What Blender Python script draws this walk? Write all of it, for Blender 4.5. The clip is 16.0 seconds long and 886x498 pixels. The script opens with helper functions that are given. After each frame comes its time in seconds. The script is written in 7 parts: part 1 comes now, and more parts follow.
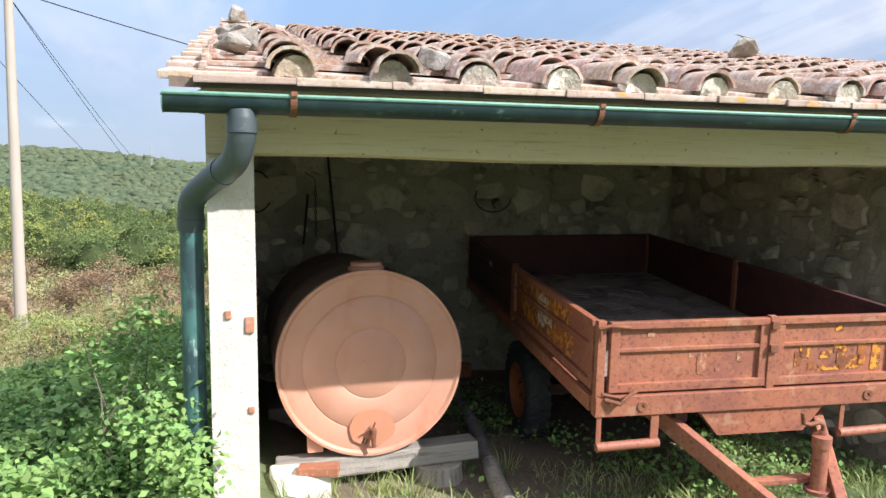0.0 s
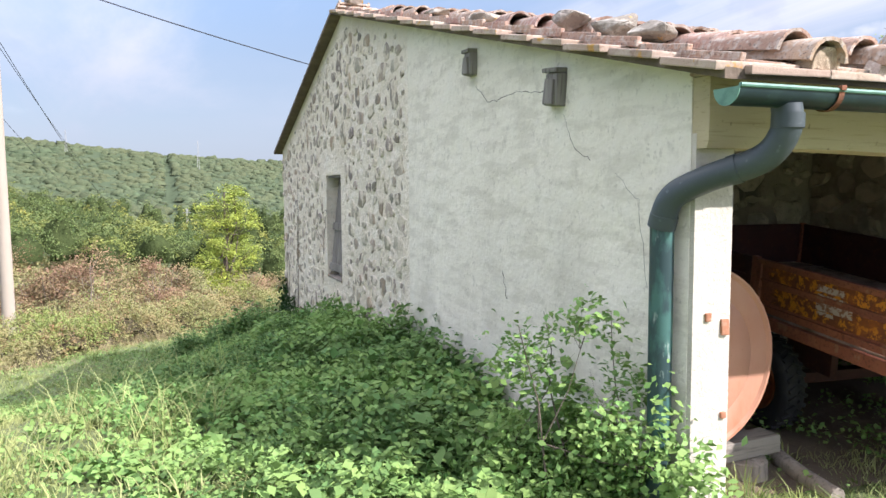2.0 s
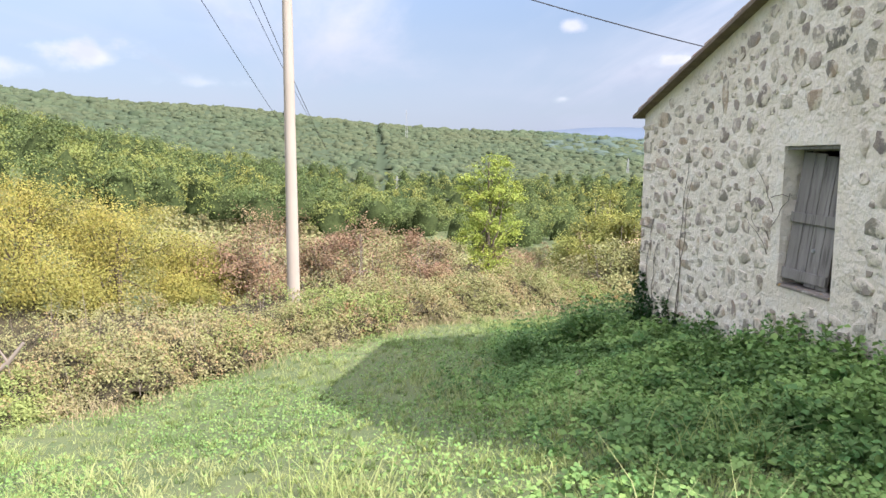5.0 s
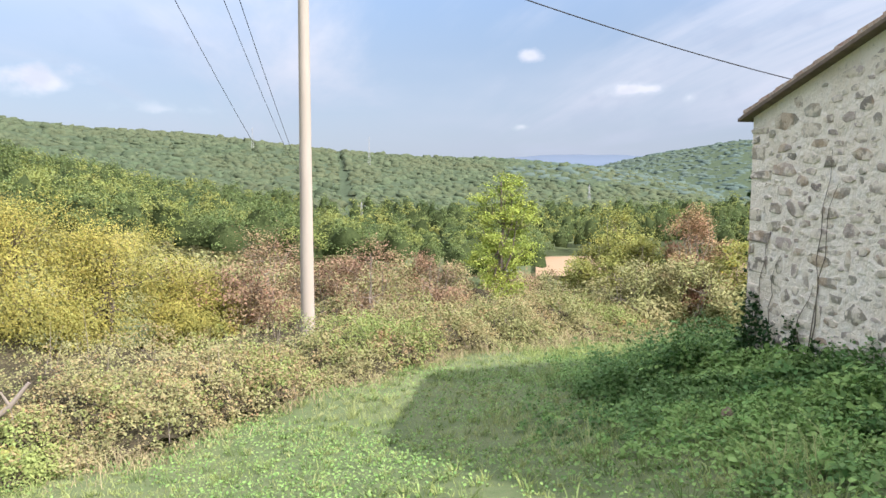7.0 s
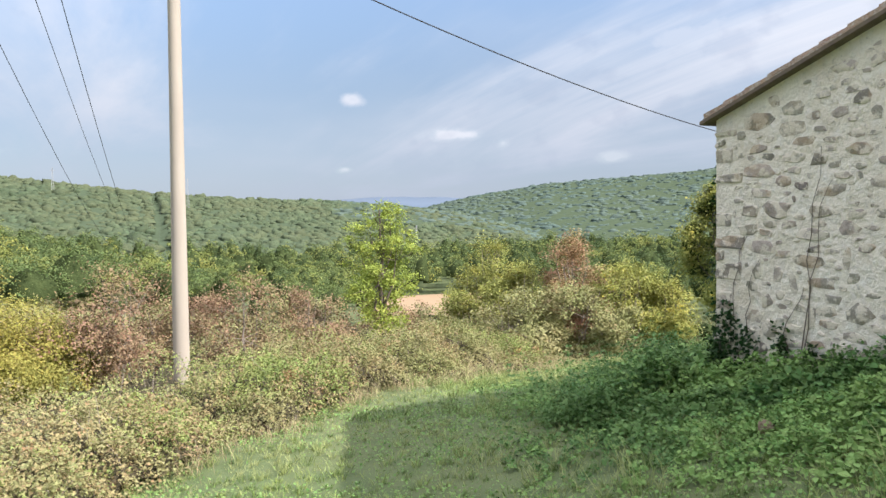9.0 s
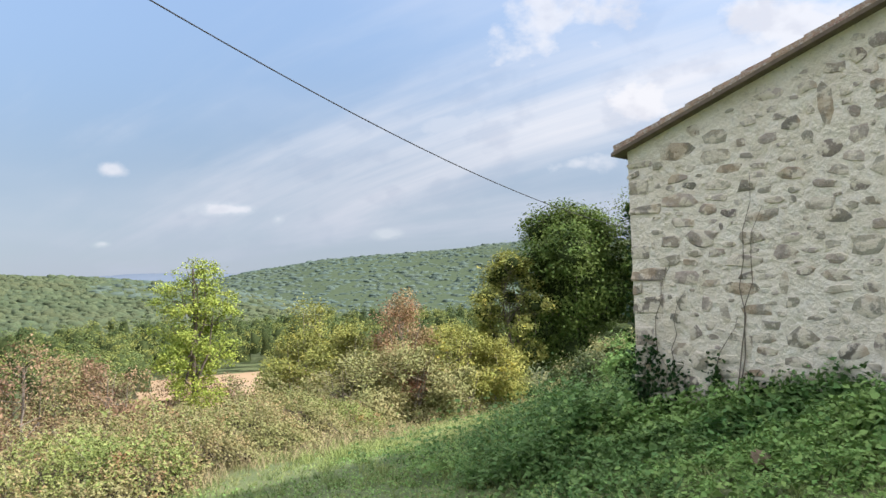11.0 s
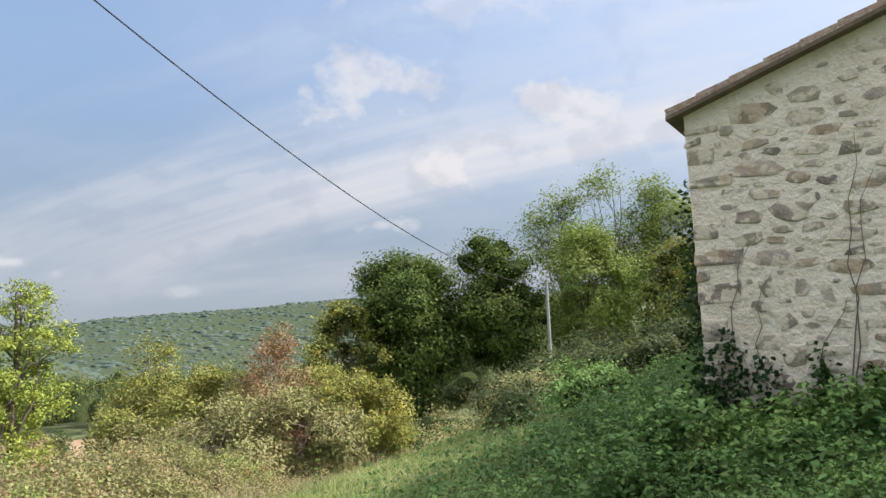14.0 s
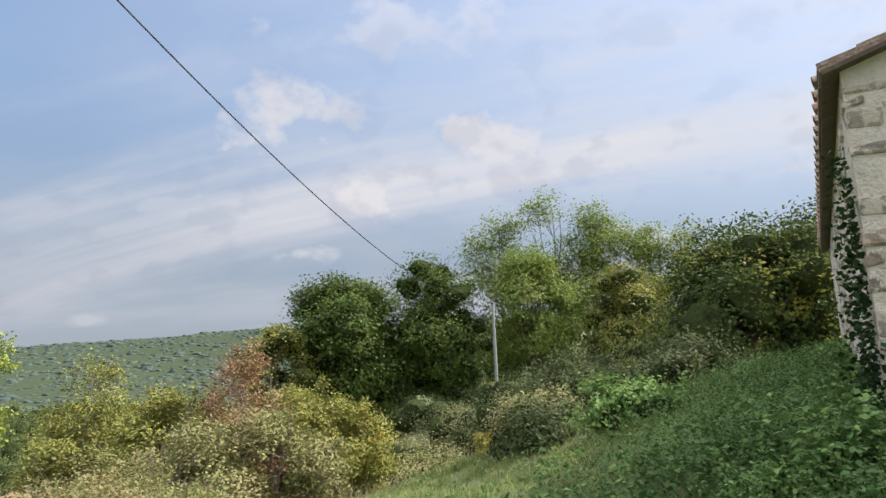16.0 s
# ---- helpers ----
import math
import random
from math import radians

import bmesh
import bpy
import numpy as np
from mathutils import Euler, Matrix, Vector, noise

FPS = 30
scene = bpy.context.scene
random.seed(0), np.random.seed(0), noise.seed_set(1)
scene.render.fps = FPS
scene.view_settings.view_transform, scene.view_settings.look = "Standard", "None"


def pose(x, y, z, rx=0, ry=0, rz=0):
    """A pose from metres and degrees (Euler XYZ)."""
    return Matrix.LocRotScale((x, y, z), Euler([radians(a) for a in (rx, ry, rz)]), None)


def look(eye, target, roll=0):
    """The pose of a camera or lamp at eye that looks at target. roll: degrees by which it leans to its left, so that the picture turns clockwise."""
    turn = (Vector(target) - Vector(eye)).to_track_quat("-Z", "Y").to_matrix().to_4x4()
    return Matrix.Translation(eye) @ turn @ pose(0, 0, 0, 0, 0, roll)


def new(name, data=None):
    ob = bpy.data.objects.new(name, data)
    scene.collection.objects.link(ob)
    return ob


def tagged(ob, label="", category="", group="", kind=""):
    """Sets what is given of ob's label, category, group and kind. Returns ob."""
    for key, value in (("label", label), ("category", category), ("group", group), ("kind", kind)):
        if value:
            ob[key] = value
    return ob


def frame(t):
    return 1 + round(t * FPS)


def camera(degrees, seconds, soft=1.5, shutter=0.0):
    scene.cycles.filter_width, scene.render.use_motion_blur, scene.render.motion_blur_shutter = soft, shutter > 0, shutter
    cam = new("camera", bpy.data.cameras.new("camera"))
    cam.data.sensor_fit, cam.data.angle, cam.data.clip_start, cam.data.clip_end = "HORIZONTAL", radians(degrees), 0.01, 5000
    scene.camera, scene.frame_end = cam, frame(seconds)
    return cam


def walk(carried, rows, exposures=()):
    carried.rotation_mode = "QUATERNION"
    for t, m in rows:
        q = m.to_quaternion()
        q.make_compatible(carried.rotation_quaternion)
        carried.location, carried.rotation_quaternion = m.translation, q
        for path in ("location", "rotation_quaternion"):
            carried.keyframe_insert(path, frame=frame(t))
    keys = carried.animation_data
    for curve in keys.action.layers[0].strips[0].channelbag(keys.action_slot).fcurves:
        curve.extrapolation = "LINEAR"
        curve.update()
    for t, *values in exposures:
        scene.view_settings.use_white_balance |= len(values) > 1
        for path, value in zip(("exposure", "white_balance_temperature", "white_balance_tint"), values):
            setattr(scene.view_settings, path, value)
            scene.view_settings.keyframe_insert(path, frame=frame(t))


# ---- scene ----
cam = camera(63.3, 16.0)
METRES, EYE, TILT, LEAN, TURN = 19.0, 1.6, 0.0, 0.0, -15.8
ROWS = [
    (0.0, 0.0, 0.0, 0.0, -0.01, -3.61, 0.16),
    (0.5, -0.0326, -0.001, 0.0046, -3.14, -3.76, 0.31),
    (1.0, -0.065, -0.0013, 0.0069, -5.12, -4.0, 0.44),
    (1.5, -0.0989, 0.0064, 0.0052, -5.86, -4.41, 0.44),
    (2.0, -0.1323, 0.015, 0.0031, -5.78, -4.67, 0.39),
    (2.5, -0.1635, 0.0276, 0.0036, -4.96, -5.11, 0.38),
    (3.0, -0.1917, 0.047, 0.0053, -1.83, -5.82, 0.29),
    (3.5, -0.2148, 0.0681, 0.0071, 3.64, -6.42, 0.12),
    (4.0, -0.2344, 0.0949, 0.0079, 7.03, -7.1, 0.02),
    (4.5, -0.2545, 0.1212, 0.0095, 8.89, -7.26, -0.09),
    (5.0, -0.278, 0.1458, 0.0067, 9.78, -7.07, -0.18),
    (7.5, -0.4025, 0.2158, -0.013, 4.47, -4.35, -0.01),
    (8.0, -0.4255, 0.231, -0.0197, 1.53, -3.71, 0.2),
    (8.5, -0.4471, 0.2499, -0.024, -2.35, -2.71, 0.38),
    (9.0, -0.4701, 0.2707, -0.0302, -7.17, -1.65, 0.61),
    (9.5, -0.4881, 0.2934, -0.0377, -11.72, -0.31, 0.86),
    (10.0, -0.5076, 0.3134, -0.0435, -16.76, 1.42, 1.1),
    (12.5, -0.5685, 0.4436, -0.0731, -33.77, 7.15, 1.84),
    (13.0, -0.5776, 0.4745, -0.0782, -36.82, 7.82, 1.93),
    (13.5, -0.5847, 0.5034, -0.0826, -38.83, 8.19, 2.03),
    (14.0, -0.5903, 0.5307, -0.0898, -40.28, 8.39, 2.09),
    (14.5, -0.5915, 0.5601, -0.0953, -41.56, 8.72, 2.18),
    (15.0, -0.5964, 0.5938, -0.0978, -43.05, 9.75, 2.19),
    (15.5, -0.5998, 0.6285, -0.1005, -44.96, 10.36, 2.23),
    (16.0, -0.5994, 0.6632, -0.1005, -46.66, 10.54, 2.31),
]
walk(cam, [(t, pose(0, 0, EYE, TILT, LEAN, TURN) @ pose(METRES * x, METRES * y, METRES * z, 90 + pitch, roll, yaw)) for t, x, y, z, yaw, pitch, roll in ROWS],
     ((0.0, 1.25, 6050, 15), (1.5, 1.32, 6150, 18), (4.0, 1.36, 6200, 20), (9.0, 1.17, 6300, 14), (12.5, 1.04, 6500, 13), (16.0, 0.84, 6600, 14)))

# ---- world, sun, exposure ----
SUN_DIR = Vector((5.1, -5.6, 6.2)).normalized()      # towards the sun
SUN_ELEV = math.asin(SUN_DIR.z)
SUN_AZ = math.atan2(SUN_DIR.x, SUN_DIR.y)

world = bpy.data.worlds.new("sky")
scene.world = world
world.use_nodes = True
wn, wl = world.node_tree.nodes, world.node_tree.links
wn.clear()


def wnode(kind, **kw):
    n = wn.new(kind)
    for k, v in kw.items():
        n.inputs[k].default_value = v
    return n


sky = wn.new("ShaderNodeTexSky")
sky.sky_type = "NISHITA"
sky.sun_disc = False
sky.sun_elevation, sky.sun_rotation = SUN_ELEV, SUN_AZ
sky.altitude, sky.air_density, sky.dust_density, sky.ozone_density = 300, 1.0, 0.7, 1.0
coord = wn.new("ShaderNodeTexCoord")
sep = wn.new("ShaderNodeSeparateXYZ")
wl.new(coord.outputs["Generated"], sep.inputs[0])


def wmath(op, a, b=None, clamp=False):
    n = wn.new("ShaderNodeMath")
    n.operation, n.use_clamp = op, clamp
    for i, v in enumerate((a, b)):
        if v is None:
            continue
        if isinstance(v, (int, float)):
            n.inputs[i].default_value = v
        else:
            wl.new(v, n.inputs[i])
    return n.outputs[0]


# cloud deck: the direction laid on a flat sheet overhead
height = wmath("ADD", wmath("MAXIMUM", sep.outputs["Z"], 0.0), 0.10)
deck = wn.new("ShaderNodeCombineXYZ")
wl.new(wmath("DIVIDE", sep.outputs["X"], height), deck.inputs[0])
wl.new(wmath("DIVIDE", sep.outputs["Y"], height), deck.inputs[1])


def wnoise(vector, scale, detail, rough, stretch=(1, 1, 1), turn=0.0, shift=(0, 0, 0), distort=0.0):
    m = wn.new("ShaderNodeMapping")
    m.inputs["Scale"].default_value = stretch
    m.inputs["Rotation"].default_value = (0, 0, turn)
    m.inputs["Location"].default_value = shift
    wl.new(vector, m.inputs["Vector"])
    n = wnode("ShaderNodeTexNoise", Scale=scale, Detail=detail, Roughness=rough, Distortion=distort)
    wl.new(m.outputs[0], n.inputs["Vector"])
    return n.outputs[0]


def wramp(value, lo, hi):
    n = wn.new("ShaderNodeMapRange")
    n.interpolation_type = "SMOOTHSTEP"
    n.inputs["From Min"].default_value, n.inputs["From Max"].default_value = lo, hi
    wl.new(value, n.inputs["Value"])
    return n.outputs[0]


cirrus = wmath("MULTIPLY", wramp(wnoise(deck.outputs[0], 0.55, 7, 0.60, (1.0, 0.30, 1), 0.9, (3.1, 0.7, 0), 0.6), 0.42, 0.72), 0.85)
veil = wmath("MULTIPLY", wramp(wnoise(deck.outputs[0], 0.35, 3, 0.5, (1, 1, 1), 0.0, (7.3, 2.2, 0)), 0.38, 0.72), 0.40)
billow = wnoise(coord.outputs["Generated"], 13.0, 8, 0.55, (1, 1, 1.5), 0.0, (1.35, 0.6, 0.2))
PUFFS = ((50.0, 21.0, 6.5, 3.6, 0.8), (57.0, 15.0, 3.9, 2.3, 1.0), (67.5, 18.8, 6.5, 2.7, 0.9), (51.6, 10.4, 3.4, 1.1, 0.7), (46.5, 13.6, 5.0, 1.6, 0.55), (24.0, 7.35, 2.9, 0.6, 0.9),
         (27.8, 6.7, 0.8, 0.6, 0.7), (16.0, 10.0, 1.1, 0.65, 0.8), (15.3, 4.7, 0.9, 0.4, 0.7), (36.4, 5.4, 1.5, 0.5, 0.6), (-19.5, 7.1, 3.6, 1.2, 0.85), (-26.0, 5.9, 3.0, 1.0, 0.8),
         (41.0, 13.8, 6.0, 2.4, 0.5), (-12.0, 5.6, 5.0, 0.7, 0.5), (62.0, 28.0, 11.0, 3.5, 0.5), (78.0, 10.0, 6.0, 2.0, 0.6), (95.0, 17.0, 9.0, 4.0, 0.8), (-45.0, 12.0, 9.0, 3.5, 0.7),
         (-75.0, 20.0, 11.0, 5.0, 0.8), (-120.0, 14.0, 10.0, 4.0, 0.7), (150.0, 18.0, 11.0, 4.5, 0.8))
puff = None
for paz, pel, pw, ph, amount in PUFFS:
    pa, pe = radians(paz), radians(pel)
    side = Vector((math.cos(pa), -math.sin(pa), 0)) / math.sin(radians(pw))
    out = Vector((math.sin(pa) * math.cos(pe), math.cos(pa) * math.cos(pe), math.sin(pe)))
    rise = Vector((-math.sin(pa) * math.sin(pe), -math.cos(pa) * math.sin(pe), math.cos(pe))) / math.sin(radians(ph))
    dots = []
    for axis in (side, rise, out):
        dn = wn.new("ShaderNodeVectorMath")
        dn.operation = "DOT_PRODUCT"
        dn.inputs[1].default_value = axis
        wl.new(coord.outputs["Generated"], dn.inputs[0])
        dots.append(dn.outputs["Value"])
    reach = wmath("ADD", wmath("MULTIPLY", dots[0], dots[0]), wmath("MULTIPLY", dots[1], dots[1]))
    body = wmath("ADD", wmath("SUBTRACT", 1.0, wmath("SQRT", reach)), wmath("MULTIPLY", wmath("SUBTRACT", billow, 0.5), 3.0))
    one = wmath("MULTIPLY", wmath("MULTIPLY", wramp(body, -0.05, 0.8), wmath("GREATER_THAN", dots[2], 0.5)), amount)
    puff = one if puff is None else wmath("MAXIMUM", puff, one)
thin = wmath("ADD", cirrus, veil, True)
low_band = wmath("MULTIPLY", wramp(sep.outputs["Z"], 0.30, -0.02), 0.85)
cover = wmath("MAXIMUM", thin, puff)
shade = wramp(wnoise(coord.outputs["Generated"], 13.0, 5, 0.5, (1, 1, 1.5), 0.0, (1.35, 0.6, 0.225)), 0.50, 0.64)
cloud = wn.new("ShaderNodeMix")
cloud.data_type = "RGBA"
cloud.inputs["A"].default_value = (2.85, 2.9, 3.0, 1)
cloud.inputs["B"].default_value = (2.45, 2.52, 2.7, 1)
wl.new(shade, cloud.inputs["Factor"])
# bright unseen cloud overhead, added to lift the light in the shade
overhead = wn.new("ShaderNodeMix")
overhead.data_type = "RGBA"
overhead.inputs["B"].default_value = (7.0, 7.0, 7.1, 1)
wl.new(wramp(sep.outputs["Z"], 0.42, 0.75), overhead.inputs["Factor"])
wl.new(cloud.outputs["Result"], overhead.inputs["A"])
mixed = wn.new("ShaderNodeMix")
mixed.data_type = "RGBA"
wl.new(wmath("MAXIMUM", cover, wmath("MULTIPLY", wramp(sep.outputs["Z"], 0.42, 0.75), 0.8)), mixed.inputs["Factor"])
clear = wn.new("ShaderNodeMix")
clear.data_type, clear.blend_type = "RGBA", "MULTIPLY"
clear.inputs["Factor"].default_value = 1.0
air = wn.new("ShaderNodeMix")
air.data_type = "RGBA"
air.inputs["A"].default_value = (0.42, 0.40, 0.38, 1)
air.inputs["B"].default_value = (0.98, 0.92, 0.84, 1)
wl.new(wramp(sep.outputs["Z"], 0.12, 0.5), air.inputs["Factor"])
wl.new(air.outputs["Result"], clear.inputs["B"])
wl.new(sky.outputs[0], clear.inputs["A"])
wl.new(clear.outputs["Result"], mixed.inputs["A"])
wl.new(overhead.outputs["Result"], mixed.inputs["B"])
background = wnode("ShaderNodeBackground", Strength=0.15)
haze = wn.new("ShaderNodeMix")
haze.data_type = "RGBA"
haze.inputs["B"].default_value = (1.22, 1.46, 1.86, 1)
wl.new(wmath("MULTIPLY", low_band, wmath("SUBTRACT", 1.0, wmath("MULTIPLY", puff, 0.75))), haze.inputs["Factor"])
wl.new(mixed.outputs["Result"], haze.inputs["A"])
wl.new(haze.outputs["Result"], background.inputs["Color"])
wout = wn.new("ShaderNodeOutputWorld")
wl.new(background.outputs[0], wout.inputs["Surface"])

sun_lamp = new("sun", bpy.data.lights.new("sun", "SUN"))
sun_lamp.data.energy, sun_lamp.data.angle, sun_lamp.data.color = 3.6, radians(0.55), (1.0, 0.945, 0.86)
sun_lamp.matrix_world = look(SUN_DIR * 60, (0, 0, 0))

# ---- materials ----


def material(name, base, rough=0.8, metal=0.0, spots=(), bump=(), spec=None, island=0.0, random_ob=0.0, translucent=0.0):
    """A procedural surface. spots: (scale, low, high, colour, amount[, stretch]) layers of noise; bump: (scale, strength, distance)."""
    m = bpy.data.materials.new(name)
    m.use_nodes = True
    nt = m.node_tree
    n, l = nt.nodes, nt.links
    b = n["Principled BSDF"]
    b.inputs["Roughness"].default_value, b.inputs["Metallic"].default_value = rough, metal
    if spec is not None:
        b.inputs["Specular IOR Level"].default_value = spec
    tc = n.new("ShaderNodeTexCoord")
    vec = tc.outputs["Object"]
    rgb = n.new("ShaderNodeRGB")
    rgb.outputs[0].default_value = (*base, 1)
    col = rgb.outputs[0]
    if island or random_ob:
        src = n.new("ShaderNodeNewGeometry").outputs["Random Per Island"] if island else n.new("ShaderNodeObjectInfo").outputs["Random"]
        amount = island or random_ob
        hsv = n.new("ShaderNodeHueSaturation")
        mr = n.new("ShaderNodeMapRange")
        mr.inputs["To Min"].default_value, mr.inputs["To Max"].default_value = 1 - amount, 1 + amount
        l.new(src, mr.inputs["Value"])
        l.new(mr.outputs[0], hsv.inputs["Value"])
        wob = n.new("ShaderNodeMath")
        wob.operation = "SINE"
        mul = n.new("ShaderNodeMath")
        mul.operation = "MULTIPLY"
        mul.inputs[1].default_value = 57.0
        l.new(src, mul.inputs[0])
        l.new(mul.outputs[0], wob.inputs[0])
        hm = n.new("ShaderNodeMapRange")
        hm.inputs["From Min"].default_value = -1
        hm.inputs["To Min"].default_value, hm.inputs["To Max"].default_value = 0.5 - amount * 0.07, 0.5 + amount * 0.07
        l.new(wob.outputs[0], hm.inputs["Value"])
        l.new(hm.outputs[0], hsv.inputs["Hue"])
        l.new(col, hsv.inputs["Color"])
        col = hsv.outputs[0]
        if random_ob:
            add = n.new("ShaderNodeVectorMath")
            add.operation = "ADD"
            sc = n.new("ShaderNodeVectorMath")
            sc.operation = "SCALE"
            sc.inputs[0].default_value = (31, 17, 23)
            l.new(src, sc.inputs["Scale"])
            l.new(vec, add.inputs[0])
            l.new(sc.outputs[0], add.inputs[1])
            vec = add.outputs[0]
    for s in spots:
        scale, lo, hi, colour, amount = s[:5]
        v = vec
        if len(s) > 5:
            mp = n.new("ShaderNodeMapping")
            mp.inputs["Scale"].default_value = s[5]
            l.new(vec, mp.inputs["Vector"])
            v = mp.outputs[0]
        t = n.new("ShaderNodeTexNoise")
        t.inputs["Scale"].default_value, t.inputs["Detail"].default_value, t.inputs["Roughness"].default_value = scale, 6, 0.6
        l.new(v, t.inputs["Vector"])
        r = n.new("ShaderNodeMapRange")
        r.inputs["From Min"].default_value, r.inputs["From Max"].default_value = lo, hi
        r.inputs["To Max"].default_value = amount
        l.new(t.outputs[0], r.inputs["Value"])
        mx = n.new("ShaderNodeMix")
        mx.data_type = "RGBA"
        mx.inputs["B"].default_value = (*colour, 1)
        l.new(r.outputs[0], mx.inputs["Factor"])
        l.new(col, mx.inputs["A"])
        col = mx.outputs["Result"]
    l.new(col, b.inputs["Base Color"])
    prev = None
    for scale, strength, dist in bump:
        t = n.new("ShaderNodeTexNoise")
        t.inputs["Scale"].default_value, t.inputs["Detail"].default_value, t.inputs["Roughness"].default_value = scale, 5, 0.6
        l.new(vec, t.inputs["Vector"])
        bp = n.new("ShaderNodeBump")
        bp.inputs["Strength"].default_value, bp.inputs["Distance"].default_value = strength, dist
        l.new(t.outputs[0], bp.inputs["Height"])
        if prev:
            l.new(prev, bp.inputs["Normal"])
        prev = bp.outputs[0]
    if prev:
        l.new(prev, b.inputs["Normal"])
    if translucent:
        tr = n.new("ShaderNodeBsdfTranslucent")
        l.new(col, tr.inputs["Color"])
        ms = n.new("ShaderNodeMixShader")
        ms.inputs[0].default_value = translucent
        l.new(b.outputs[0], ms.inputs[1])
        l.new(tr.outputs[0], ms.inputs[2])
        l.new(ms.outputs[0], n["Material Output"].inputs["Surface"])
    return m


def leaf_material(name, base, other, accent=None, accent_from=0.8, patch=0.6, rough=0.55, translucent=0.2):
    """Leaves: two greens mixed leaf by leaf and in patches, and an accent colour on some."""
    m = material(name, base, rough, island=0.26, translucent=translucent, spec=0.12,
                 spots=((patch, 0.42, 0.62, other, 0.85),) + (((patch * 1.7, accent_from - 0.27, accent_from - 0.17, accent, 0.85),) if accent else ()))
    return m


M_GROUND = material("ground_soil_and_grass", (0.10, 0.135, 0.048), 0.95, spots=((0.35, 0.45, 0.65, (0.15, 0.165, 0.07), 0.6), (3.0, 0.5, 0.7, (0.07, 0.11, 0.032), 0.7), (14, 0.55, 0.75, (0.16, 0.13, 0.08), 0.5)), bump=((9, 0.5, 0.05), (60, 0.4, 0.01)))
M_EARTH = material("shed_earth", (0.15, 0.115, 0.085), 0.95, spots=((2.5, 0.45, 0.7, (0.22, 0.17, 0.12), 0.7), (16, 0.55, 0.75, (0.08, 0.06, 0.045), 0.7)), bump=((12, 0.6, 0.03), (70, 0.5, 0.01)))
M_PLASTER = material("lime_plaster", (0.80, 0.755, 0.66), 0.9, spots=((0.8, 0.45, 0.7, (0.70, 0.655, 0.56), 0.8), (3.2, 0.48, 0.66, (0.78, 0.745, 0.66), 0.7), (9, 0.56, 0.72, (0.42, 0.385, 0.32), 0.45), (0.55, 0.48, 0.66, (0.50, 0.465, 0.40), 0.6, (1, 1, 0.35)), (6, 0.5, 0.6, (0.60, 0.56, 0.475), 0.6, (1, 0.35, 1.7)), (24, 0.6, 0.68, (0.45, 0.41, 0.35), 0.5), (45, 0.62, 0.75, (0.30, 0.27, 0.22), 0.5)), bump=((1.6, 0.5, 0.06), (7, 0.5, 0.022), (40, 0.6, 0.006)))
M_MORTAR = material("lime_mortar", (0.78, 0.715, 0.61), 0.95, spots=((1.1, 0.42, 0.68, (0.66, 0.58, 0.465), 0.85), (6, 0.5, 0.7, (0.78, 0.75, 0.68), 0.6), (18, 0.56, 0.72, (0.36, 0.33, 0.275), 0.55), (70, 0.6, 0.75, (0.25, 0.22, 0.19), 0.5)), bump=((4, 0.9, 0.08), (18, 0.9, 0.025), (80, 0.6, 0.006)))
M_STONE = material("rubble_stone", (0.33, 0.292, 0.243), 0.92, random_ob=0.45, spots=((3, 0.45, 0.65, (0.38, 0.31, 0.225), 0.6), (14, 0.47, 0.63, (0.17, 0.155, 0.14), 0.7), (48, 0.57, 0.68, (0.55, 0.52, 0.46), 0.65), (7, 0.48, 0.54, (0.68, 0.61, 0.50), 0.92), (1.7, 0.56, 0.62, (0.40, 0.29, 0.19), 0.6), (90, 0.58, 0.7, (0.07, 0.065, 0.06), 0.6)), bump=((14, 0.7, 0.03), (60, 0.6, 0.008)))
M_STONE_ISLE = material("small_rubble_stone", (0.38, 0.34, 0.29), 0.92, island=0.38, spots=((3, 0.45, 0.65, (0.34, 0.28, 0.21), 0.5), (14, 0.5, 0.66, (0.15, 0.138, 0.125), 0.65), (48, 0.57, 0.68, (0.48, 0.46, 0.42), 0.6), (7, 0.46, 0.53, (0.68, 0.61, 0.50), 0.92)), bump=((14, 0.7, 0.03), (60, 0.6, 0.008)))
M_TILE = material("old_terracotta", (0.335, 0.215, 0.16), 0.93, random_ob=0.3, spots=((3.5, 0.42, 0.64, (0.30, 0.205, 0.15), 0.8), (10, 0.48, 0.68, (0.40, 0.30, 0.23), 0.6), (13, 0.52, 0.62, (0.40, 0.365, 0.32), 0.7), (24, 0.50, 0.62, (0.46, 0.42, 0.37), 0.8), (60, 0.55, 0.66, (0.10, 0.08, 0.068), 0.8)), bump=((20, 0.5, 0.012), (90, 0.5, 0.003)))
M_TILE_ISLE = material("old_terracotta_far", (0.335, 0.215, 0.16), 0.93, island=0.3, spots=((3.5, 0.42, 0.64, (0.30, 0.205, 0.15), 0.8), (10, 0.48, 0.68, (0.40, 0.30, 0.23), 0.6), (13, 0.52, 0.62, (0.40, 0.365, 0.32), 0.7), (24, 0.50, 0.62, (0.46, 0.42, 0.37), 0.8), (60, 0.55, 0.66, (0.10, 0.08, 0.068), 0.8)), bump=((20, 0.5, 0.012), (90, 0.5, 0.003)))
M_LICHEN_STONE = material("lichened_stone", (0.25, 0.22, 0.185), 0.95, random_ob=0.2, spots=((9, 0.5, 0.62, (0.40, 0.375, 0.33), 0.8), (13, 0.62, 0.66, (0.50, 0.27, 0.03), 0.85), (40, 0.55, 0.68, (0.13, 0.12, 0.10), 0.7)), bump=((12, 0.7, 0.03), (55, 0.6, 0.008)))
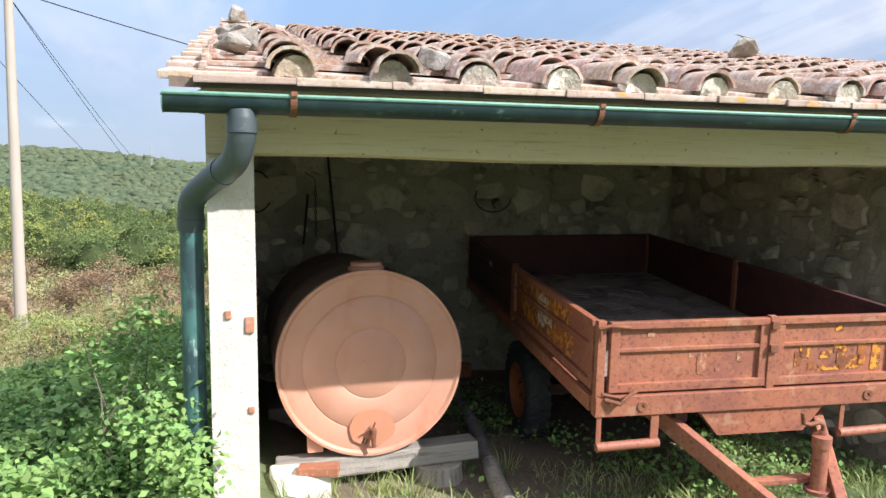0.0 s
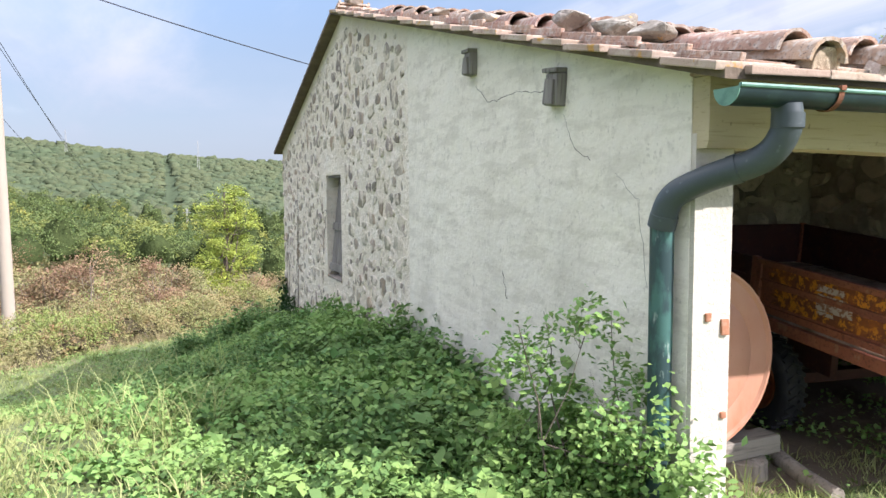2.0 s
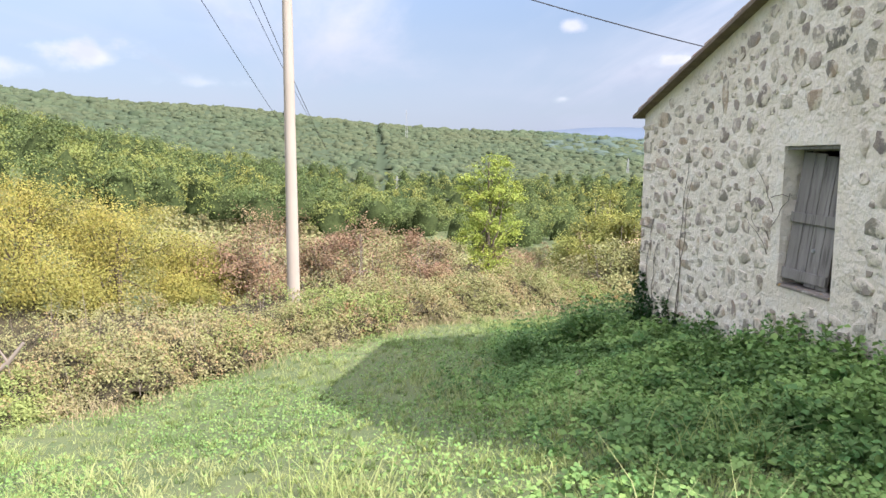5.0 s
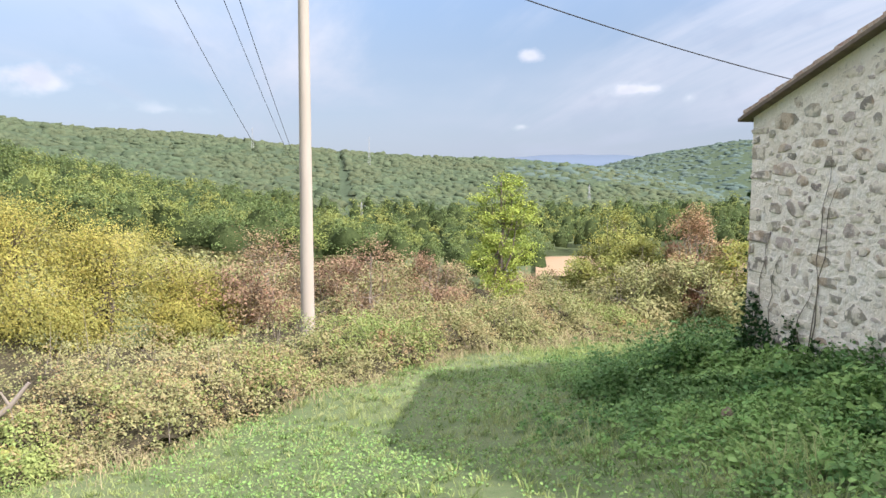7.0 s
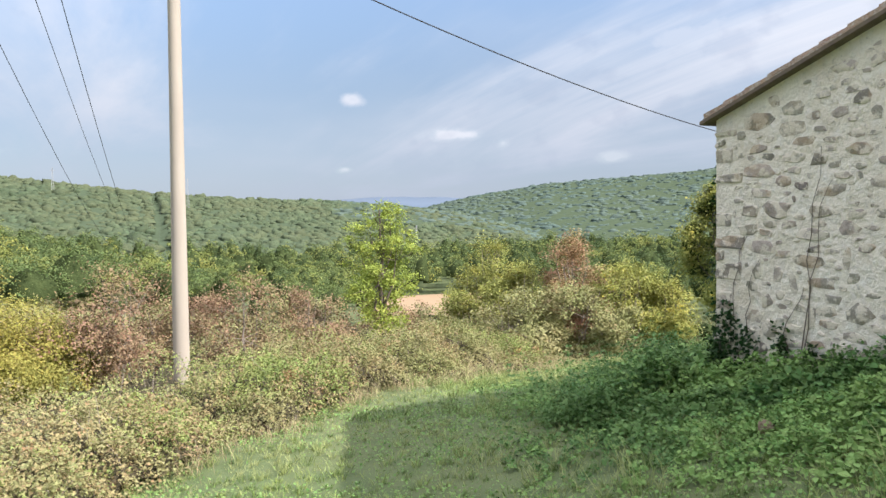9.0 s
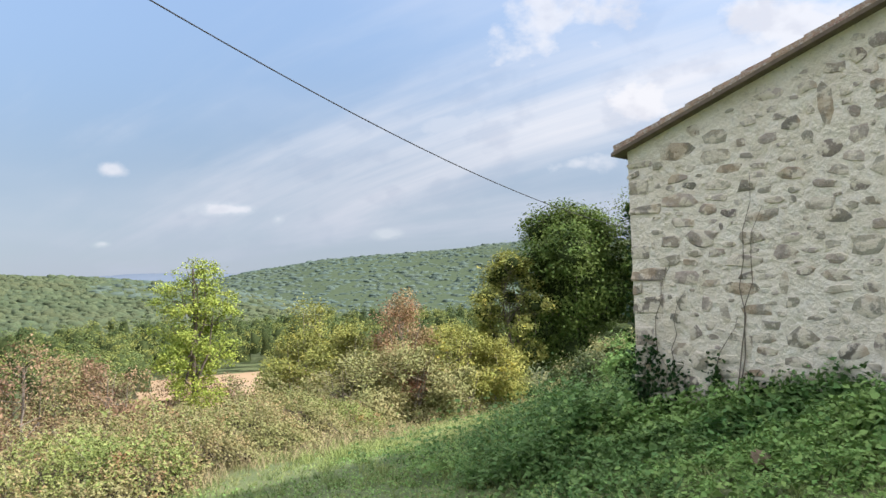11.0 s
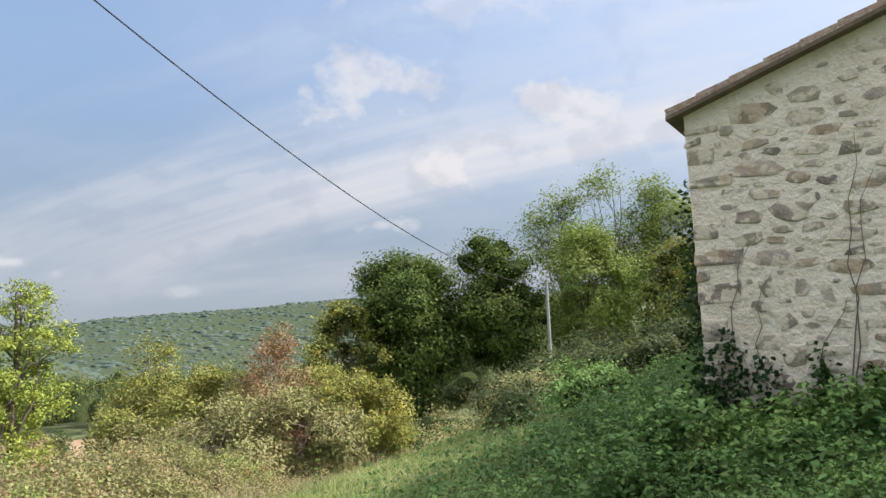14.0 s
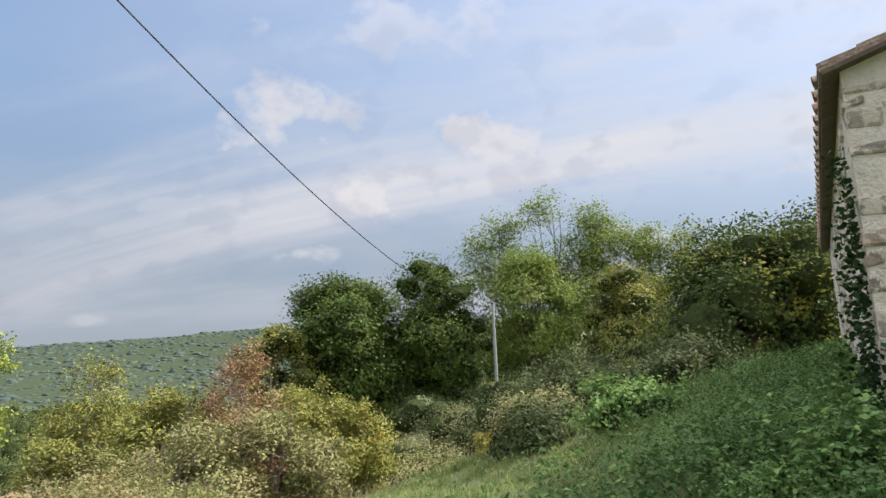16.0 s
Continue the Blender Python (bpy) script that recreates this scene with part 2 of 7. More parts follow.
M_PILLAR = material("coarse_pillar_render", (0.56, 0.52, 0.45), 0.95, spots=((4, 0.45, 0.65, (0.47, 0.43, 0.37), 0.7), (28, 0.5, 0.68, (0.62, 0.58, 0.51), 0.6), (70, 0.58, 0.7, (0.32, 0.29, 0.25), 0.6)), bump=((14, 0.6, 0.015), (55, 0.8, 0.008)))
M_BEAM = material("limewashed_timber", (0.47, 0.39, 0.25), 0.85, spots=((3, 0.45, 0.7, (0.52, 0.46, 0.31), 0.7, (0.25, 1, 3)), (16, 0.55, 0.72, (0.24, 0.185, 0.10), 0.6, (0.15, 1, 4)), (30, 0.64, 0.7, (0.10, 0.075, 0.045), 0.8)), bump=((30, 0.5, 0.01), (6, 0.4, 0.03)))
M_GREEN_PVC = material("dark_green_gutter", (0.011, 0.027, 0.034), 0.42, spots=((7, 0.52, 0.7, (0.03, 0.065, 0.062), 0.6), (30, 0.62, 0.72, (0.12, 0.22, 0.19), 0.6, (0.5, 1, 1))), bump=((40, 0.1, 0.002),))
M_GREEN_FADED = material("faded_green_lip", (0.13, 0.27, 0.21), 0.6, spots=((12, 0.5, 0.7, (0.05, 0.13, 0.115), 0.7),))
M_PIPE_GREY = material("weathered_grey_pipe", (0.050, 0.066, 0.072), 0.45, spots=((4, 0.5, 0.7, (0.085, 0.105, 0.11), 0.6), (35, 0.63, 0.72, (0.16, 0.19, 0.19), 0.5)))
M_PIPE_GREEN = material("peeling_green_pipe", (0.026, 0.055, 0.06), 0.45, spots=((6, 0.5, 0.58, (0.055, 0.14, 0.125), 0.9, (1, 1, 0.45)), (11, 0.62, 0.66, (0.26, 0.33, 0.30), 0.8, (1, 1, 0.4))))
M_RUST = material("rusted_iron", (0.19, 0.075, 0.038), 0.85, 0.1, spots=((5, 0.45, 0.65, (0.26, 0.10, 0.05), 0.7), (30, 0.5, 0.7, (0.09, 0.045, 0.035), 0.7)), bump=((70, 0.4, 0.003),))

# ---- builders ----


def mesh_of(name, verts, faces, smooth=False):
    """A mesh from arrays: verts (n, 3), faces (m, 3) or (m, 4)."""
    verts, faces = np.asarray(verts, np.float32), np.asarray(faces, np.int32)
    me = bpy.data.meshes.new(name)
    k = faces.shape[1]
    me.vertices.add(len(verts))
    me.vertices.foreach_set("co", verts.ravel())
    me.loops.add(faces.size)
    me.loops.foreach_set("vertex_index", faces.ravel())
    me.polygons.add(len(faces))
    me.polygons.foreach_set("loop_start", np.arange(len(faces), dtype=np.int32) * k)
    me.polygons.foreach_set("loop_total", np.full(len(faces), k, np.int32))
    me.update(calc_edges=True)
    me.validate()
    if smooth:
        me.shade_smooth()
    return me


def done(bm, name, smooth=False, angle=None):
    bmesh.ops.recalc_face_normals(bm, faces=bm.faces)
    me = bpy.data.meshes.new(name)
    if smooth:
        for f in bm.faces:
            f.smooth = True
        for e in bm.edges:
            if len(e.link_faces) == 2 and e.calc_face_angle(0) > radians(angle or 40):
                e.smooth = False
    bm.to_mesh(me)
    bm.free()
    return me


def thing(name, loc, label, category, rz=0.0, group="", kind="", m=None):
    """An Empty at the base of a thing; its parts are built in its own coordinates."""
    ob = new(name)
    ob.empty_display_size = 0.1
    ob.matrix_basis = m if m is not None else pose(*loc, 0, 0, rz)
    return tagged(ob, label, category, group, kind)


def part(name, bm, mat, parent=None, label="", smooth=False, m=None, angle=None):
    me = bm if isinstance(bm, bpy.types.Mesh) else done(bm, name, smooth, angle)
    if mat and not me.materials:
        me.materials.append(mat)
    ob = new(name, me)
    if parent:
        ob.parent = parent
    if m is not None:
        ob.matrix_basis = m
    if label:
        ob["label"] = label
    return ob


def box(bm, c, s, m=None, bevel=0.0, worn=0.0):
    """A box round c with full sizes s, bevelled; m turns it."""
    t = Matrix.Translation(c) @ (m if m is not None else Matrix()) @ Matrix.Diagonal((*s, 1))
    r = bmesh.ops.create_cube(bm, size=1, matrix=t)
    vs = r["verts"]
    if bevel:
        es = {e for v in vs for e in v.link_edges}
        out = bmesh.ops.bevel(bm, geom=list(es), offset=bevel, segments=2, affect="EDGES", profile=0.6)
        vs = out["verts"]
    if worn:
        for v in vs:
            v.co += Vector(noise.noise_vector(v.co * 9)) * worn
    return vs


def boxes(*items, bevel=0.004):
    bm = bmesh.new()
    for it in items:
        box(bm, *it, bevel=bevel)
    return bm


def tube(bm, path, radii, sides=10, caps=True):
    """A tapered tube along a list of points."""
    path = [Vector(p) for p in path]
    if isinstance(radii, (int, float)):
        radii = [radii] * len(path)
    rings = []
    up = None
    for i, p in enumerate(path):
        d = (path[min(i + 1, len(path) - 1)] - path[max(i - 1, 0)]).normalized()
        if up is None:
            up = d.orthogonal().normalized()
        a = (up - d * up.dot(d)).normalized()
        up = a
        b = d.cross(a)
        rings.append([bm.verts.new(p + (a * math.cos(k * math.tau / sides) + b * math.sin(k * math.tau / sides)) * radii[i]) for k in range(sides)])
    for r0, r1 in zip(rings, rings[1:]):
        for k in range(sides):
            bm.faces.new((r0[k], r0[(k + 1) % sides], r1[(k + 1) % sides], r1[k]))
    if caps:
        bm.faces.new(rings[0][::-1])
        bm.faces.new(rings[-1])
    return rings


def lathe(bm, profile, sides=32, m=None):
    """Turn a profile of (radius, height) round z."""
    m = m if m is not None else Matrix()
    rings = []
    for r, z in profile:
        if r < 1e-5:
            rings.append([bm.verts.new(m @ Vector((0, 0, z)))])
        else:
            rings.append([bm.verts.new(m @ Vector((r * math.cos(k * math.tau / sides), r * math.sin(k * math.tau / sides), z))) for k in range(sides)])
    for a, b in zip(rings, rings[1:]):
        for k in range(sides):
            j = (k + 1) % sides
            if len(a) == 1 and len(b) > 1:
                bm.faces.new((a[0], b[j], b[k]))
            elif len(b) == 1 and len(a) > 1:
                bm.faces.new((a[k], a[j], b[0]))
            elif len(a) > 1:
                bm.faces.new((a[k], a[j], b[j], b[k]))
    return rings


def prism(bm, outline, axis, lo, hi):
    """A flat outline pushed along an axis. outline: points in the other two axes, in order."""
    def at(p, d):
        q = list(p)
        q.insert("xyz".index(axis), d)
        return q
    a = [bm.verts.new(at(p, lo)) for p in outline]
    b = [bm.verts.new(at(p, hi)) for p in outline]
    bm.faces.new(a)
    bm.faces.new(b[::-1])
    for i in range(len(a)):
        j = (i + 1) % len(a)
        bm.faces.new((a[i], b[i], b[j], a[j]))


def smooth01(v, lo, hi):
    t = np.clip((v - lo) / (hi - lo), 0, 1)
    return t * t * (3 - 2 * t)


# ---- ground ----
SWELL = (0.09, 0.09, -0.16, -0.54, -0.54, 0.69, 0.73, -1.19, 1.48, -0.38, -0.76, 0.43, 1.46, -1.72, 0.37, 0.95, -0.33, 0.32, 1.7, -1.08)
SWELL_AT = [(x, y) for x in (-9, -3, 3, 9) for y in (2, 8, 14, 20, 26)]


def land(x, y):
    """Height of the ground: gentle swells by the house, a valley beyond, wooded ridges all round it."""
    x, y = np.asarray(x, float), np.asarray(y, float)
    near = -0.57 - 0.08 * np.clip(y, -8, 30)
    for w, (a, b) in zip(SWELL, SWELL_AT):
        near = near + w * np.exp(-((x - a) ** 2 + (y - b) ** 2) / 50)
    near = near + 2.6 * smooth01(x, 11, 24) * smooth01(y, 12, 20) * (1 - smooth01(y, 30, 38)) - 0.9 * smooth01(x, 16, 26) * smooth01(y, 30, 38)
    near = near - 0.15 * smooth01(y, 3.4, 4.3) * (1 - smooth01(y, 7.0, 7.6)) * smooth01(x, 0.0, 0.4) * (1 - smooth01(x, 4.7, 5.2))
    dx, dy = x + 5, y - 8
    r = np.hypot(dx, dy)
    az = np.degrees(np.arctan2(dx, dy))                      # to the right of +y
    ring1 = np.interp(az, (-180, -120, -80, -40, -25, -14, -5, 2, 8, 30, 80, 130, 180), (-0.5, -0.5, 0, 1, -3, -9.5, -13, -15, -19, -19, -12, -0.5, -0.5))
    ring2 = np.interp(az, (-180, -120, -80, -40, -25, -14, -5, 2, 8, 30, 80, 130, 180), (0, 0, 3, 6, 2, -10, -17, -20, -22, -21, -12, -1, 0))
    ring3 = np.interp(az, (-180, -120, -40, -25, -10, 0, 20, 40, 80, 130, 180), (2, 2, 10, 4, -8, -13, -18, -17, -6, 2, 2))
    left = np.interp(az, (-180, -100, -60, -25, -18, -9, -2, 3, 8, 14.4, 21, 24, 28, 31, 38, 90, 130, 180), (1.5, 3, 4.9, 4.75, 4.2, 3.75, 3.25, 2.9, 2.5, 2.15, 1.6, 1.25, 0.3, -0.9, -3.0, -1.0, 1.0, 1.5))
    right = np.interp(az, (-180, 12, 18, 20.7, 26, 31, 37, 44, 48, 60, 90, 120), (-4, -3, 0.4, 1.5, 2.6, 3.42, 3.7, 4.35, 4.5, 4.6, 3.5, -4))
    left_top, right_top = np.tan(np.radians(left)) * 650 - 4.5, np.tan(np.radians(right)) * 1150 - 5
    far = -9 + (ring1 + 9) * smooth01(r, 48, 140)
    far = far + (ring2 - ring1) * smooth01(r, 140, 260) + (ring3 - ring2) * smooth01(r, 260, 370)
    far = far + (left_top - ring3) * smooth01(r, 340, 650) - smooth01(r, 690, 1000) * (left_top + 30)
    far = np.maximum(far, -30 + (right_top + 30) * smooth01(r, 560, 1150) * (1 - smooth01(r, 1250, 1900)))
    far = far + 6 * smooth01(az, 36, 58) * smooth01(r, 26, 48) * (1 - smooth01(r, 120, 200)) + 3 * smooth01(az, 40, 62) * smooth01(r, 55, 100) * (1 - smooth01(r, 120, 200))
    south = smooth01(np.abs(az), 85, 130) * (1 - smooth01(r, 60, 140))
    far = far * (1 - south) - 0.5 * south + 2.2 * np.sin(x / 47 + 1) * np.sin(y / 61) * smooth01(r, 90, 200)
    k = smooth01(r, 23, 42)
    return near * (1 - k) + far * k + 0.03 * np.sin(x * 1.9 + y) * np.sin(y * 1.6 - x * 0.7)


def build_ground():
    na, nr = 320, 190
    ang = np.linspace(0, math.tau, na, endpoint=False)
    rad = np.concatenate(([0.001], np.linspace(0.3, 30, 96), np.geomspace(30.6, 4200, nr - 97)))
    a, r = np.meshgrid(ang, rad)
    x, y = -4 + r * np.cos(a), 10 + r * np.sin(a)
    v = np.stack([x, y, land(x, y)], -1).reshape(-1, 3)
    i = np.arange(nr - 1)[:, None] * na
    j = np.arange(na)[None, :]
    j2 = (j + 1) % na
    f = np.stack([i + j, i + na + j, i + na + j2, i + j2], -1).reshape(-1, 4)
    me = mesh_of("ground", v, f[:, ::-1], True)
    me.materials.append(M_GROUND)
    tagged(new("ground", me), "uneven green grass ground falling to a wooded valley", "ground", kind="structure")


build_ground()

# ---- house ----
WX, FY, NY, RY, EX = -0.13, 3.48, 14.75, 9.95, 11.6       # west face, front, north face, ridge line, east face
WALL = 0.45
WIN_Y0, WIN_Y1, WIN_Z0, WIN_Z1 = 10.16, 11.02, 0.47, 1.875
EAVE_F, EAVE_N, RIDGE = 2.16, 2.41, 3.85                  # wall tops
SEAM = 7.38                                               # plaster meets rubble


def roof_z(y):
    return EAVE_F + (RIDGE - EAVE_F) * (y - FY) / (RY - FY) if y < RY else RIDGE + (EAVE_N - RIDGE) * (y - RY) / (NY - RY)


M_CHIP = material("bare_brick", (0.36, 0.16, 0.09), 0.95, spots=((30, 0.5, 0.7, (0.45, 0.33, 0.25), 0.6),))


def build_walls():
    lo = -1.6
    bm = bmesh.new()
    x1 = WX + WALL
    prism(bm, [(SEAM, lo), (WIN_Y0, lo), (WIN_Y0, roof_z(RY)), (RY, RIDGE), (SEAM, roof_z(SEAM))], "x", WX, x1)
    prism(bm, [(WIN_Y0, lo), (WIN_Y1, lo), (WIN_Y1, WIN_Z0), (WIN_Y0, WIN_Z0)], "x", WX, x1)
    prism(bm, [(WIN_Y0, WIN_Z1), (WIN_Y1, WIN_Z1), (WIN_Y1, roof_z(WIN_Y1)), (WIN_Y0, roof_z(WIN_Y0))], "x", WX, x1)
    prism(bm, [(WIN_Y1, lo), (NY, lo), (NY, EAVE_N), (WIN_Y1, roof_z(WIN_Y1))], "x", WX, x1)
    w = part("wall_west", bm, M_MORTAR)
    tagged(w, "gable wall of rubble stone in pale lime mortar", "wall", kind="structure")
    bm = bmesh.new()
    prism(bm, [(FY + 0.02, lo), (FY + 0.05, lo), (FY + 0.05, 1.9), (FY + 0.02, 1.9)], "x", WX - 0.012, WX + 0.20)
    pillar = tagged(part("pillar", bm, M_PILLAR), "coarse pale rendered pillar at the shed corner", "pillar", kind="structure")
    for px, pz, w, h in ((0.035, 1.03, 0.045, 0.07), (-0.06, 1.08, 0.03, 0.04), (0.04, 0.62, 0.03, 0.03)):
        bm = bmesh.new()
        box(bm, (px, FY + 0.017, pz), (w, 0.02, h), bevel=0.006, worn=0.008)
        part("brick_chip", bm, M_CHIP, pillar, "red brick showing through the render")
    bm = bmesh.new()
    prism(bm, [(FY + 0.05, lo), (SEAM, lo), (SEAM, roof_z(SEAM)), (FY + 0.05, roof_z(FY + 0.05))], "x", WX - 0.015, WX + 0.20)
    tagged(part("wall_plastered", bm, M_PLASTER), "pale lime-plastered side wall with trowel marks", "wall", kind="structure")
    bm = bmesh.new()
    prism(bm, [(WX + WALL, lo), (EX, lo), (EX, EAVE_N), (WX + WALL, EAVE_N)], "y", NY - WALL, NY)
    tagged(part("wall_north", bm, M_MORTAR), "rear rubble wall under the eave", "wall", kind="structure")
    bm = bmesh.new()
    prism(bm, [(WX + 0.26, lo), (EX, lo), (EX, roof_z(7.2)), (WX + 0.26, roof_z(7.2))], "y", 7.2, 7.2 + WALL)
    tagged(part("wall_inner_back", bm, M_SHEDWALL), "dim greenish plastered stone wall at the back of the shed", "wall", kind="structure")
    bm = bmesh.new()
    prism(bm, [(FY + 0.3, lo), (7.2, lo), (7.2, roof_z(7.2)), (FY + 0.3, roof_z(FY + 0.3))], "x", 4.75, 4.75 + WALL)
    tagged(part("wall_inner_side", bm, M_MORTAR_DARK), "rough rubble side wall inside the shed", "wall", kind="structure")
    bm = bmesh.new()
    prism(bm, [(4.75, lo), (EX, lo), (EX, EAVE_F - 0.2), (4.75, EAVE_F - 0.2)], "y", FY, FY + 0.3)
    tagged(part("wall_front", bm, M_PLASTER), "pale plastered front wall past the open bay", "wall", kind="structure")
    bm = bmesh.new()
    prism(bm, [(FY + 0.3, lo), (NY - WALL, lo), (NY - WALL, EAVE_N), (RY, RIDGE), (FY + 0.3, roof_z(FY + 0.3))], "x", EX - WALL, EX)
    tagged(part("wall_east", bm, M_MORTAR), "rubble end wall", "wall", kind="structure")


M_SHEDWALL = material("old_shed_plaster", (0.36, 0.335, 0.265), 0.95, spots=((1.2, 0.45, 0.65, (0.20, 0.195, 0.15), 0.8), (7, 0.5, 0.7, (0.34, 0.315, 0.25), 0.6), (3.5, 0.56, 0.66, (0.10, 0.095, 0.08), 0.8), (20, 0.58, 0.7, (0.16, 0.15, 0.12), 0.7)), bump=((6, 0.8, 0.06), (25, 0.6, 0.015)))
M_MORTAR_DARK = material("old_dark_mortar", (0.42, 0.37, 0.29), 0.95, spots=((2, 0.45, 0.65, (0.24, 0.205, 0.155), 0.8), (14, 0.5, 0.7, (0.42, 0.38, 0.30), 0.6)), bump=((8, 0.8, 0.05), (30, 0.6, 0.015)))
build_walls()


# ---- shared small shapes ----
def rock_mesh(name, seed, size=(1, 1, 1), rough=0.25, mat=None, flat=0.0):
    rnd = random.Random(seed)
    bm = bmesh.new()
    bmesh.ops.create_icosphere(bm, subdivisions=3, radius=0.5)
    o = Vector((rnd.random() * 50, rnd.random() * 50, rnd.random() * 50))
    for v in bm.verts:
        d = v.co.normalized()
        cell = noise.voronoi(d * 1.3 + o)[0][0]
        k = 1 + rough * (noise.noise(d * 1.6 + o) + 0.6 * cell - 0.4) + 0.06 * noise.noise(d * 5 + o)
        v.co = Vector((d.x * size[0], d.y * size[1], max(d.z, -0.8) * size[2])) * 0.5 * k
    return done(bm, name, True, 28)


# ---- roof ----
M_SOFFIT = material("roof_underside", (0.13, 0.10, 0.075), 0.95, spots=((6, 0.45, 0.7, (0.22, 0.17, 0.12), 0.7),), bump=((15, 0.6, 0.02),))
M_SLAB = material("weathered_eave_slab", (0.42, 0.32, 0.25), 0.93, random_ob=0.15, spots=((5, 0.45, 0.65, (0.52, 0.45, 0.38), 0.8), (9, 0.59, 0.64, (0.50, 0.26, 0.03), 0.8), (26, 0.55, 0.68, (0.22, 0.14, 0.10), 0.7)), bump=((18, 0.5, 0.012), (70, 0.5, 0.004)))
OVER_W, OVER_F, OVER_N = 0.17, 0.28, 0.16
PITCH, EXPOSED = 0.42, 0.37


def cover_mesh(name, seed):
    """A half-round cover tile, wider at its lower end, 46 cm long; its lower end lies at y = 0."""
    rnd = random.Random(seed)
    n, bm = 8, bmesh.new()
    rings = []
    for j, y in enumerate((0.0, 0.02, 0.24, 0.46)):
        r = 0.108 - 0.026 * y / 0.46 + (0.003 if j == 0 else 0)
        row = []
        for rr in (r, r - 0.017):
            row.append([bm.verts.new((rr * 1.0 * math.cos(a), y + rnd.uniform(-0.004, 0.004), rr * 0.92 * math.sin(a) + rnd.uniform(-0.003, 0.003)))
                        for a in (math.pi * k / n for k in range(n + 1))])
        rings.append(row)
    for a, b in zip(rings, rings[1:]):
        for k in range(n):
            bm.faces.new((a[0][k], a[0][k + 1], b[0][k + 1], b[0][k]))
            bm.faces.new((a[1][k + 1], a[1][k], b[1][k], b[1][k + 1]))
        bm.faces.new((a[0][0], b[0][0], b[1][0], a[1][0]))
        bm.faces.new((a[0][n], a[1][n], b[1][n], b[0][n]))
    for k in range(n):
        for r in (rings[0], rings[-1]):
            bm.faces.new((r[0][k], r[1][k], r[1][k + 1], r[0][k + 1]))
    return done(bm, name, True, 50)


def flat_tile_mesh(name, seed):
    """A flat pan tile with raised sides."""
    rnd = random.Random(seed)
    bm = bmesh.new()
    box(bm, (0, 0.23, 0.013), (0.40, 0.46, 0.026), bevel=0.006, worn=0.004)
    for s in (-1, 1):
        box(bm, (s * 0.185, 0.23, 0.035), (0.028, 0.46, 0.03), bevel=0.006, worn=0.003)
    return done(bm, name)


